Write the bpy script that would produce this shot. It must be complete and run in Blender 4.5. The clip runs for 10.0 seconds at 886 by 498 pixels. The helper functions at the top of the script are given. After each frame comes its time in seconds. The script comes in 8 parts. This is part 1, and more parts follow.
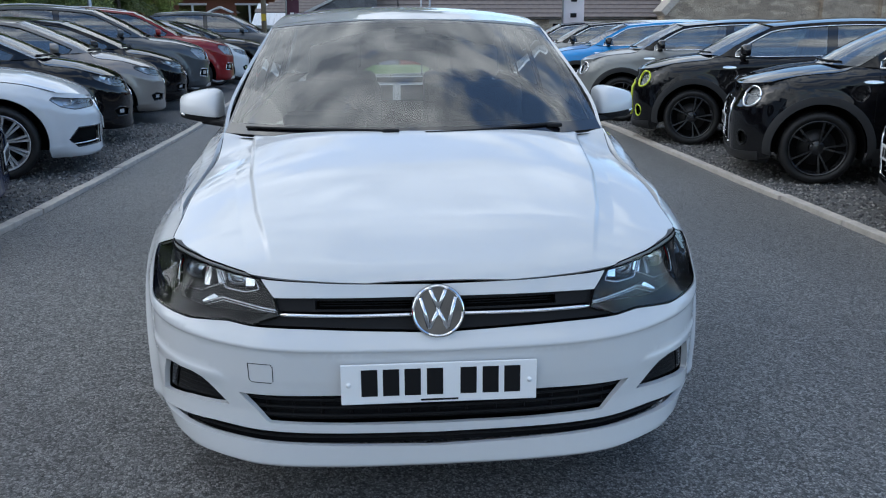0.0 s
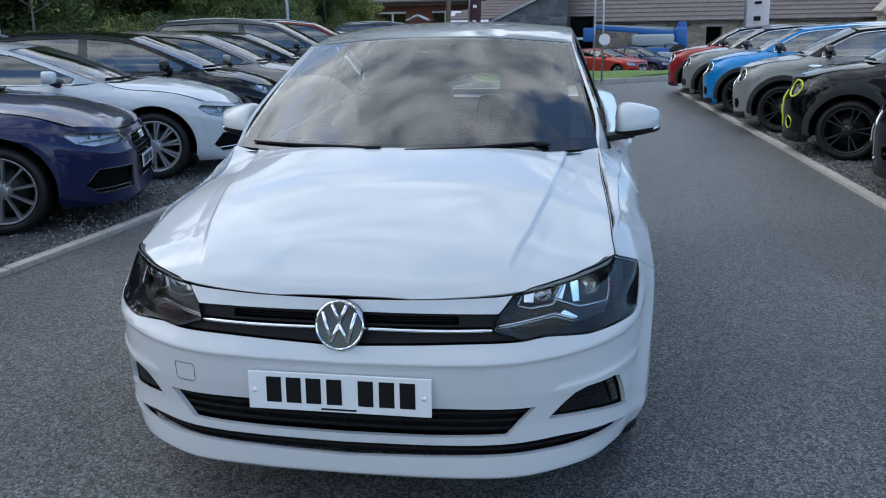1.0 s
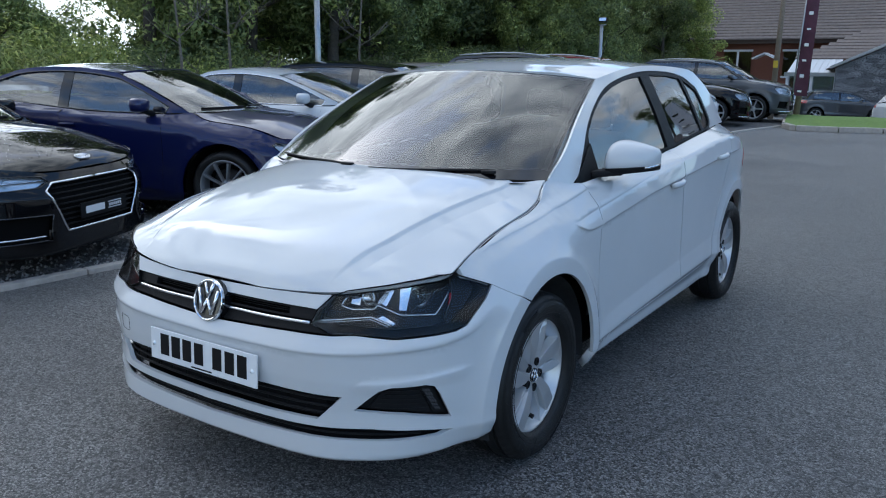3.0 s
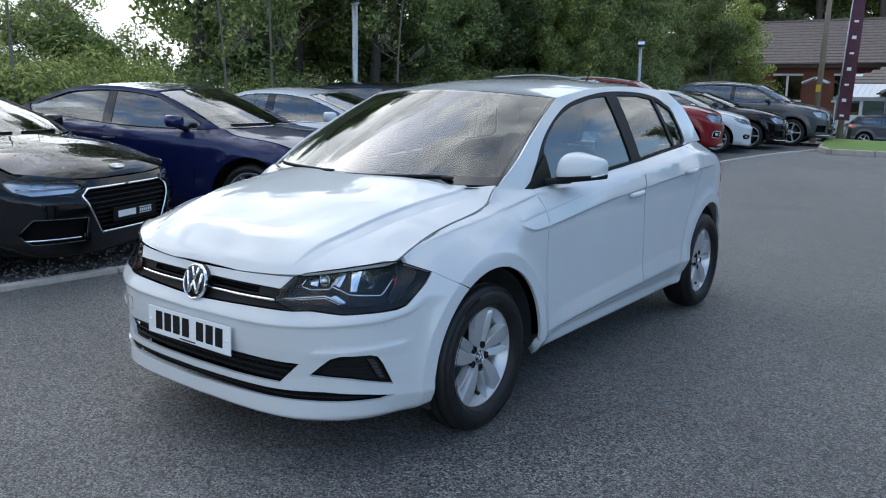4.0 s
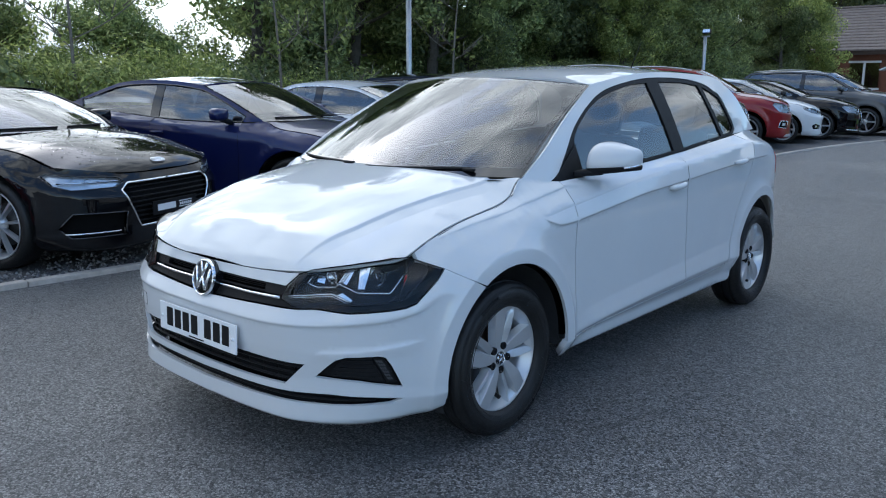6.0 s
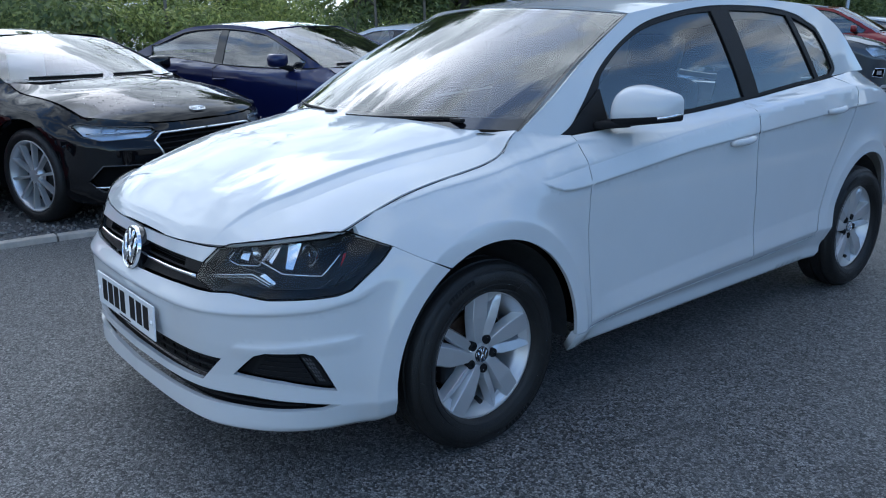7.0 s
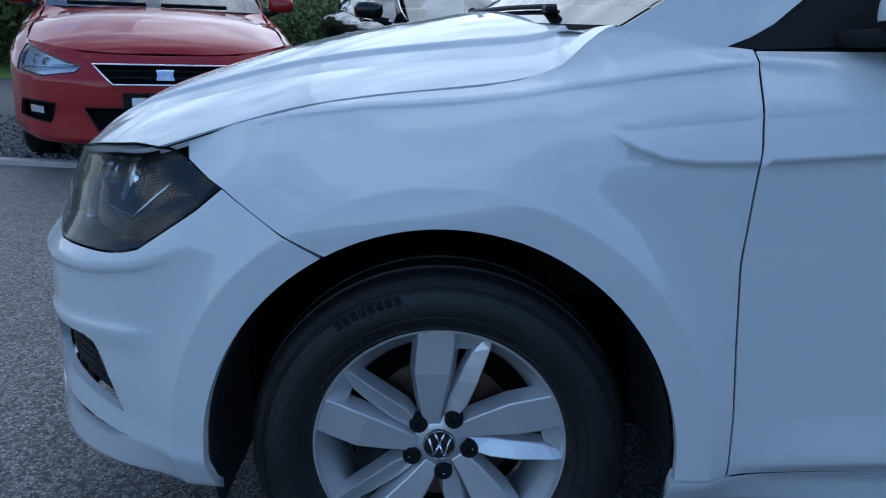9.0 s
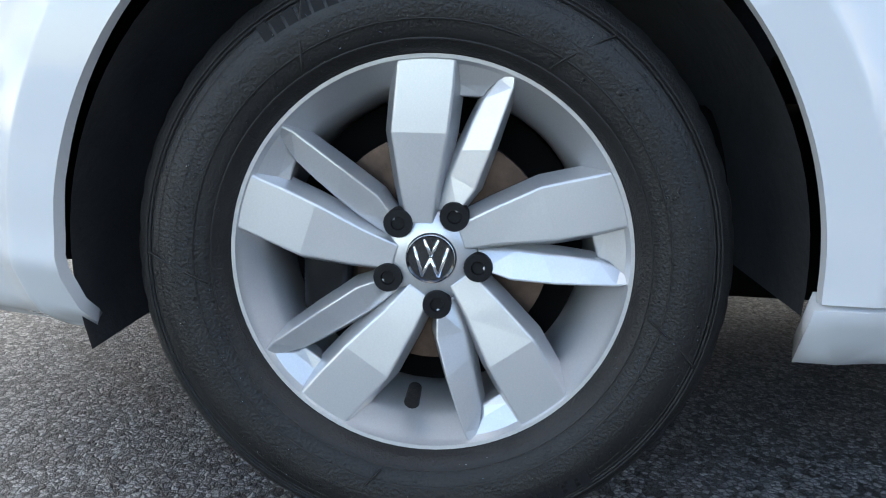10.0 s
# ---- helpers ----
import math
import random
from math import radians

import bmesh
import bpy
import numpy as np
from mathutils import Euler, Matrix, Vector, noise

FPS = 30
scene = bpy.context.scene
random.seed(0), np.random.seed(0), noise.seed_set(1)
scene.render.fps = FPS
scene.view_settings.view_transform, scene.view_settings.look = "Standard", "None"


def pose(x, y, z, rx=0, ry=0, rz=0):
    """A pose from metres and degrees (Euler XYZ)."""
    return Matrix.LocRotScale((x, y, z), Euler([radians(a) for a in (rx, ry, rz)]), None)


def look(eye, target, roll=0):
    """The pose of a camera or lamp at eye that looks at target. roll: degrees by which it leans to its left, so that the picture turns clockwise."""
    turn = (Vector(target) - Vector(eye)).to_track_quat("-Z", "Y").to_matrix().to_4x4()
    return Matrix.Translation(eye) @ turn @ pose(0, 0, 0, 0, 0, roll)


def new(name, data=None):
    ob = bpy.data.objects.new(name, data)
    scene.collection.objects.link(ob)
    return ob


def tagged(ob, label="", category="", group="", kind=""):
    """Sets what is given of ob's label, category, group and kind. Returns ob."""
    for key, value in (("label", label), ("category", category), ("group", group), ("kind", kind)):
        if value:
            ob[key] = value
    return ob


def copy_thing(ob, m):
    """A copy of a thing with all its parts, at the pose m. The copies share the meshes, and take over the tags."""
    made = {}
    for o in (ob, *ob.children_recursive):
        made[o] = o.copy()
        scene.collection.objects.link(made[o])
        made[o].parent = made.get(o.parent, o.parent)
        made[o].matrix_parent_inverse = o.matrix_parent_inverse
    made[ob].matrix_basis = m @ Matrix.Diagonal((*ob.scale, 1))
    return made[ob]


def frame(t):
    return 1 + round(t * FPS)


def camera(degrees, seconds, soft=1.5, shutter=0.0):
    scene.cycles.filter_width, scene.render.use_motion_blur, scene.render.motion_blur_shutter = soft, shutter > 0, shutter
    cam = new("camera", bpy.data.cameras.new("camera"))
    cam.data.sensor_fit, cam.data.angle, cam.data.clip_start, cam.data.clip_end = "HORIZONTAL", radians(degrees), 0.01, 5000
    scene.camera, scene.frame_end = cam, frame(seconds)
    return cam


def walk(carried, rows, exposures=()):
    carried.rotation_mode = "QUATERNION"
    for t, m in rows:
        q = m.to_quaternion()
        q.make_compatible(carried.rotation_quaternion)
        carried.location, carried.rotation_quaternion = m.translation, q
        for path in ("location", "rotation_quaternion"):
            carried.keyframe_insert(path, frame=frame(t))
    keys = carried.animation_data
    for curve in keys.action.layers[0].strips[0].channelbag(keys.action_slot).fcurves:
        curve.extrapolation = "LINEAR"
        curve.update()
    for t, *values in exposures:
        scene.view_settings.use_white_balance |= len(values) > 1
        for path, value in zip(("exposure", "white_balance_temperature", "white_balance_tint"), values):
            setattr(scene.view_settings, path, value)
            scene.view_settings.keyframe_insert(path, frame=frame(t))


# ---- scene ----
cam = camera(57.6, 10.0, soft=1.1)
PATH = [
    (0, (-0.15, -2.784, 1.373), (0.007, -0.864, 0.834), -0.1),
    (0.5, (0.187, -2.741, 1.399), (0.117, -0.818, 0.856), -1.0),
    (1, (0.623, -2.789, 1.418), (0.307, -0.884, 0.894), -1.0),
    (1.5, (0.949, -2.691, 1.391), (0.481, -0.825, 0.844), -0.3),
    (2, (1.302, -2.549, 1.404), (0.634, -0.75, 0.841), -0.7),
    (2.5, (1.719, -2.479, 1.384), (0.774, -0.794, 0.869), -0.3),
    (2.7, (1.864, -2.474, 1.402), (0.851, -0.819, 0.921), 0.1),
    (3.8, (2.515, -2.654, 1.399), (1.364, -1.068, 1.003), 0.6),
    (4, (2.607, -2.651, 1.391), (1.429, -1.082, 1.002), 0.8),
    (4.5, (2.752, -2.666, 1.386), (1.523, -1.132, 1.016), 0.6),
    (5, (2.776, -2.662, 1.38), (1.517, -1.15, 1.02), 0.1),
    (6.5, (2.587, -2.076, 1.344), (1.231, -0.681, 0.878), 0.1),
    (7, (2.583, -1.615, 1.306), (1.095, -0.386, 0.781), -0.8),
    (7.5, (2.533, -1.166, 1.279), (0.907, -0.149, 0.714), -0.2),
    (8, (2.438, -0.714, 1.21), (0.702, 0.088, 0.624), 0.2),
    (8.5, (2.375, -0.282, 1.18), (0.51, 0.133, 0.588), -0.6),
    (9, (2.017, -0.017, 0.979), (0.091, 0.0, 0.44), 2.2),
    (9.5, (1.723, 0.013, 0.511), (-0.262, -0.09, 0.284), 3.2),
    (10, (1.636, 0.061, 0.485), (-0.32, -0.055, 0.082), 2.37),
]
EXPOSURES = [(0, 0.18, 5680, 6), (2.5, 0.04, 5440, 6), (4.5, 0.36, 5880, 6), (6.5, 0.16, 5380, 6), (7.5, 0.02, 5160, 6), (8.5, -0.05, 4980, 6), (9.0, -0.14, 4930, 6), (9.5, 0.87, 5530, 6), (10, 1.49, 6700, 8)]
walk(cam, [(t, look(eye, target, roll)) for t, eye, target, roll in PATH], EXPOSURES)

# ---- world, sun, exposure ----
SUN_EL, SUN_AZ = 36.0, 164.0   # azimuth of the sun, degrees from +x towards +y
world = bpy.data.worlds.new("sky_world")
scene.world = world
world.use_nodes = True
wn = world.node_tree.nodes
wl = world.node_tree.links
wn.clear()
w_out = wn.new("ShaderNodeOutputWorld")
w_bg = wn.new("ShaderNodeBackground")
w_sky = wn.new("ShaderNodeTexSky")
w_sky.sky_type = "NISHITA"
w_sky.sun_disc = False
w_sky.sun_elevation = radians(SUN_EL)
w_sky.sun_rotation = radians(90 - SUN_AZ)
w_sky.air_density, w_sky.dust_density, w_sky.ozone_density = 1.0, 1.2, 1.2
w_tc = wn.new("ShaderNodeTexCoord")
w_map = wn.new("ShaderNodeMapping")
w_map.inputs["Scale"].default_value = (1.0, 1.0, 2.6)
w_n1 = wn.new("ShaderNodeTexNoise")
w_n1.inputs["Scale"].default_value = 2.4
w_n1.inputs["Detail"].default_value = 9.0
w_n1.inputs["Roughness"].default_value = 0.58
w_ramp = wn.new("ShaderNodeValToRGB")
w_ramp.color_ramp.elements[0].position = 0.455
w_ramp.color_ramp.elements[1].position = 0.53
w_mix = wn.new("ShaderNodeMixRGB")
w_bg.inputs["Strength"].default_value = 0.15
wl.new(w_tc.outputs["Generated"], w_map.inputs["Vector"])
wl.new(w_map.outputs["Vector"], w_n1.inputs["Vector"])
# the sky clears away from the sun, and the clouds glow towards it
w_sep = wn.new("ShaderNodeSeparateXYZ")
w_bias = wn.new("ShaderNodeMath")
w_bias.operation = "MULTIPLY_ADD"
w_bias.inputs[1].default_value = -0.10
wl.new(w_tc.outputs["Generated"], w_sep.inputs["Vector"])
wl.new(w_sep.outputs["X"], w_bias.inputs[0])
wl.new(w_n1.outputs["Fac"], w_bias.inputs[2])
wl.new(w_bias.outputs["Value"], w_ramp.inputs["Fac"])
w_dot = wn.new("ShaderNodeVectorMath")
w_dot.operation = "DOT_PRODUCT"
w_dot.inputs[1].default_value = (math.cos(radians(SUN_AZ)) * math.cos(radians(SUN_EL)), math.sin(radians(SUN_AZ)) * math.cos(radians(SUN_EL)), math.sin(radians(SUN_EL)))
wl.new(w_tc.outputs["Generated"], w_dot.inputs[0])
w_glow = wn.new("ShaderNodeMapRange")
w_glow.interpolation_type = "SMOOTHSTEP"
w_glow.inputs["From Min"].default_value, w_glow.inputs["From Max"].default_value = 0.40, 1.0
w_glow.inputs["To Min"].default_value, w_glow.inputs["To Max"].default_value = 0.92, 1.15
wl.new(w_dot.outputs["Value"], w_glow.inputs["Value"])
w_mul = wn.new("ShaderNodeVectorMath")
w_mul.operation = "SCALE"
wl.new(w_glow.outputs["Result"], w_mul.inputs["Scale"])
w_n2 = wn.new("ShaderNodeTexNoise")
w_n2.inputs["Scale"].default_value = 6.0
w_n2.inputs["Detail"].default_value = 7.0
w_n2.inputs["Roughness"].default_value = 0.6
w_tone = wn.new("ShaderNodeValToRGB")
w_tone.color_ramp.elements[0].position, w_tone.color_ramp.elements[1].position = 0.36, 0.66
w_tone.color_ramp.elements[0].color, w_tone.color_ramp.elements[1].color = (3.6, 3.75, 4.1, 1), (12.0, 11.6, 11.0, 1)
wl.new(w_map.outputs["Vector"], w_n2.inputs["Vector"])
wl.new(w_n2.outputs["Fac"], w_tone.inputs["Fac"])
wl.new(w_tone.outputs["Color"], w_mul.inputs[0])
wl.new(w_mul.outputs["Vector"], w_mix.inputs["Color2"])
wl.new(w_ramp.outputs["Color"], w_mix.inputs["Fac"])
w_clear = wn.new("ShaderNodeVectorMath")
w_clear.operation = "SCALE"
w_clear.inputs["Scale"].default_value = 1.75
wl.new(w_sky.outputs["Color"], w_clear.inputs[0])
wl.new(w_clear.outputs["Vector"], w_mix.inputs["Color1"])
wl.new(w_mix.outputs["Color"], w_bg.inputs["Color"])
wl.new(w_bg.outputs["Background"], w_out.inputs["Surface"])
sun_lamp = new("sun", bpy.data.lights.new("sun", "SUN"))
sun_lamp.data.energy, sun_lamp.data.angle, sun_lamp.data.color = 0.55, radians(60), (1.0, 0.93, 0.82)
_d = Vector((math.cos(radians(SUN_AZ)) * math.cos(radians(SUN_EL)), math.sin(radians(SUN_AZ)) * math.cos(radians(SUN_EL)), math.sin(radians(SUN_EL))))
sun_lamp.matrix_world = look(tuple(_d * 60), (0, 0, 0))


from mathutils.geometry import delaunay_2d_cdt


# ---- materials ----
def mat(name, color, rough=0.5, metal=0.0, coat=0.0, scale=0.0, vary=0.0, bump=0.0, bump_scale=0.0, color2=None, spec=0.5):
    m = bpy.data.materials.new(name)
    m.use_nodes = True
    nt = m.node_tree
    b = nt.nodes["Principled BSDF"]
    b.inputs["Base Color"].default_value = (*color, 1)
    b.inputs["Roughness"].default_value = rough
    b.inputs["Metallic"].default_value = metal
    b.inputs["Coat Weight"].default_value = coat
    b.inputs["Coat Roughness"].default_value = 0.02
    b.inputs["Specular IOR Level"].default_value = spec
    tc = nt.nodes.new("ShaderNodeTexCoord")
    if scale:
        n = nt.nodes.new("ShaderNodeTexNoise")
        n.inputs["Scale"].default_value = scale
        n.inputs["Detail"].default_value = 6.0
        n.inputs["Roughness"].default_value = 0.65
        nt.links.new(tc.outputs["Object"], n.inputs["Vector"])
        r = nt.nodes.new("ShaderNodeValToRGB")
        c2 = color2 or tuple(c * (1 - vary) for c in color)
        r.color_ramp.elements[0].position, r.color_ramp.elements[1].position = 0.35, 0.68
        r.color_ramp.elements[0].color = (*c2, 1)
        r.color_ramp.elements[1].color = (*color, 1)
        nt.links.new(n.outputs["Fac"], r.inputs["Fac"])
        nt.links.new(r.outputs["Color"], b.inputs["Base Color"])
    if bump:
        n2 = nt.nodes.new("ShaderNodeTexNoise")
        n2.inputs["Scale"].default_value = bump_scale
        n2.inputs["Detail"].default_value = 4.0
        nt.links.new(tc.outputs["Object"], n2.inputs["Vector"])
        bp = nt.nodes.new("ShaderNodeBump")
        bp.inputs["Strength"].default_value = bump
        bp.inputs["Distance"].default_value = 0.01
        nt.links.new(n2.outputs["Fac"], bp.inputs["Height"])
        nt.links.new(bp.outputs["Normal"], b.inputs["Normal"])
    return m


def glass_mat(name, tint, ior=1.5, gloss=0.0):
    m = bpy.data.materials.new(name)
    m.use_nodes = True
    nt = m.node_tree
    nt.nodes.clear()
    o = nt.nodes.new("ShaderNodeOutputMaterial")
    mx = nt.nodes.new("ShaderNodeMixShader")
    tr = nt.nodes.new("ShaderNodeBsdfTransparent")
    gl = nt.nodes.new("ShaderNodeBsdfGlossy")
    fr = nt.nodes.new("ShaderNodeFresnel")
    fr.inputs["IOR"].default_value = ior
    tr.inputs["Color"].default_value = (*tint, 1)
    gl.inputs["Roughness"].default_value = gloss
    gl.inputs["Color"].default_value = (1, 1, 1, 1)
    nt.links.new(fr.outputs["Fac"], mx.inputs["Fac"])
    nt.links.new(tr.outputs["BSDF"], mx.inputs[1])
    nt.links.new(gl.outputs["BSDF"], mx.inputs[2])
    nt.links.new(mx.outputs["Shader"], o.inputs["Surface"])
    return m


def paint(name, color, metal=0.0, rough=0.35, ior=1.42):
    m = mat(name, color, rough, metal, coat=1.0, scale=2.5, vary=0.04, spec=0.0 if metal < 0.05 else 0.15)
    m.node_tree.nodes["Principled BSDF"].inputs["Coat IOR"].default_value = ior
    return m


M_WHITE = paint("white_paint", (0.58, 0.59, 0.60), ior=1.55)
M_GLASS = glass_mat("window_glass", (0.74, 0.80, 0.79), 1.9)
M_SCREEN = glass_mat("clear_windscreen", (0.86, 0.91, 0.92), 1.95)
M_DARKGLASS = glass_mat("tinted_glass", (0.46, 0.52, 0.53), 2.35)
M_CLEAR = glass_mat("lamp_cover", (0.95, 0.96, 0.97), 1.38)
M_BLACK = mat("black_plastic", (0.010, 0.010, 0.011), 0.5, bump=0.15, bump_scale=900, spec=0.15)
M_GLOSSBLACK = mat("gloss_black", (0.006, 0.006, 0.008), 0.08, coat=0.6)
# near-black colour, stands in for shade behind wheels, in gaps and openings
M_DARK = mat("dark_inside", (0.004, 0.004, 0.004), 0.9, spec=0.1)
M_CHROME = mat("chrome", (0.80, 0.81, 0.83), 0.06, 1.0)
M_RUBBER = mat("tyre_rubber", (0.014, 0.0133, 0.013), 0.48, scale=9, vary=0.5, bump=0.25, bump_scale=300, spec=0.4)
M_LINER = mat("arch_liner", (0.030, 0.030, 0.032), 0.8, scale=8, vary=0.5, bump=0.3, bump_scale=60)
M_ALLOY = mat("silver_alloy", (0.60, 0.60, 0.61), 0.33, 0.6, coat=0.3, scale=500, vary=0.08)
M_DARKALLOY = mat("dark_alloy", (0.02, 0.02, 0.022), 0.25, 0.4, coat=0.5)
M_RUST = mat("brake_disc", (0.16, 0.105, 0.08), 0.45, 0.7, scale=30, vary=0.5)
M_DISC = mat("dark_steel", (0.045, 0.043, 0.042), 0.4, 0.6, scale=30, vary=0.4)
M_DROP = mat("water_drop", (0.9, 0.95, 1.0), 0.02)
M_DROP.node_tree.nodes["Principled BSDF"].inputs["Transmission Weight"].default_value = 1.0
M_DROP.node_tree.nodes["Principled BSDF"].inputs["IOR"].default_value = 1.33
M_PLATE = mat("plate_white", (0.78, 0.79, 0.80), 0.25, coat=0.4)
M_PLATEYEL = mat("plate_yellow", (0.75, 0.55, 0.05), 0.3)
M_INK = mat("plate_black", (0.006, 0.006, 0.007), 0.6, spec=0.2)
M_SEAT = mat("seat_cloth", (0.035, 0.036, 0.04), 0.9, scale=60, vary=0.4)
M_CREAM = mat("cream_lining", (0.55, 0.53, 0.48), 0.8, scale=20, vary=0.08)
M_LENSRED = mat("red_lens", (0.35, 0.01, 0.012), 0.1, coat=1.0)
M_AMBER = mat("amber_lens", (0.55, 0.16, 0.02), 0.2, coat=0.6)
M_REFLECT = mat("lamp_reflector", (0.75, 0.77, 0.80), 0.12, 0.95)
M_LAMPGREY = mat("lamp_housing", (0.007, 0.0075, 0.009), 0.3, 0.1, spec=0.25)
M_LAMPSILVER = mat("bright_lamp", (0.62, 0.64, 0.67), 0.18, 0.6)
M_GREYALLOY = mat("grey_alloy", (0.34, 0.345, 0.355), 0.32, 0.6, coat=0.3)
M_LENSGREY = mat("grey_lens", (0.06, 0.06, 0.065), 0.25, coat=0.6)


# ---- building helpers ----
def sm(a, b, x):
    t = np.clip((np.asarray(x, float) - a) / (b - a), 0, 1)
    return t * t * (3 - 2 * t)


def spline(pts, n=12):
    """A smooth line through control points."""
    p = np.array(pts, float)
    q = np.vstack([2 * p[0] - p[1], p, 2 * p[-1] - p[-2]])
    res = []
    for i in range(1, len(q) - 2):
        t = np.linspace(0, 1, n, endpoint=False)[:, None]
        a, b, c, d = q[i - 1], q[i], q[i + 1], q[i + 2]
        res.append(0.5 * (2 * b + (c - a) * t + (2 * a - 5 * b + 4 * c - d) * t ** 2 + (3 * b - a - 3 * c + d) * t ** 3))
    res.append(p[-1:])
    return np.vstack(res)


NORMALS = {}   # true surface normals of trimmed sheets, by their face list


def raw(name, V, F, material, parent=None, label="", smooth=True):
    me = bpy.data.meshes.new(name)
    me.from_pydata([tuple(v) for v in V], [], [tuple(int(i) for i in f) for f in F])
    if smooth:
        me.polygons.foreach_set("use_smooth", [True] * len(me.polygons))
        if id(F) in NORMALS:
            me.normals_split_custom_set_from_vertices([tuple(v) for v in NORMALS[id(F)][1]])
    if material:
        me.materials.append(material)
    ob = new(name, me)
    if parent:
        ob.parent = parent
    if label:
        tagged(ob, label)
    return ob


def part(name, bm, material, parent=None, label="", smooth=True):
    me = bpy.data.meshes.new(name)
    bm.to_mesh(me)
    bm.free()
    if smooth:
        me.polygons.foreach_set("use_smooth", [True] * len(me.polygons))
    if material:
        me.materials.append(material)
    ob = new(name, me)
    if parent:
        ob.parent = parent
    if label:
        tagged(ob, label)
    return ob


def empty(name, m=None, parent=None):
    e = new(name)
    e.empty_display_size = 0.1
    if m is not None:
        e.matrix_basis = m
    if parent:
        e.parent = parent
    return e


def box_bm(cx, cy, cz, sx, sy, sz, bevel=0.0, m=None, bm=None, seg=2):
    own = bmesh.new()
    bmesh.ops.create_cube(own, size=1.0)
    bmesh.ops.scale(own, vec=(sx, sy, sz), verts=own.verts)
    if bevel:
        bmesh.ops.bevel(own, geom=own.edges[:], offset=bevel, segments=seg, affect="EDGES", profile=0.6)
    bmesh.ops.translate(own, vec=(cx, cy, cz), verts=own.verts)
    if m is not None:
        bmesh.ops.transform(own, matrix=m, verts=own.verts)
    if bm is None:
        return own
    tmp = bpy.data.meshes.new("tmp")
    own.to_mesh(tmp)
    own.free()
    bm.from_mesh(tmp)
    bpy.data.meshes.remove(tmp)
    return bm


def inside(poly, p):
    poly = np.asarray(poly)
    x, y = p[:, 0], p[:, 1]
    r = np.zeros(len(p), bool)
    j = len(poly) - 1
    for i in range(len(poly)):
        xi, yi, xj, yj = *poly[i], *poly[j]
        if yi != yj:
            c = ((yi > y) != (yj > y)) & (x < (xj - xi) * (y - yi) / (yj - yi) + xi)
            r ^= c
        j = i
    return r


def resample(poly, step):
    poly = np.asarray(poly, float)
    res = []
    for i in range(len(poly)):
        a, b = poly[i], poly[(i + 1) % len(poly)]
        n = max(1, int(math.ceil(np.hypot(*(b - a)) / step)))
        if np.hypot(*(b - a)) < 1e-6:
            continue
        for k in range(n):
            res.append(a + (b - a) * k / n)
    return np.array(res)


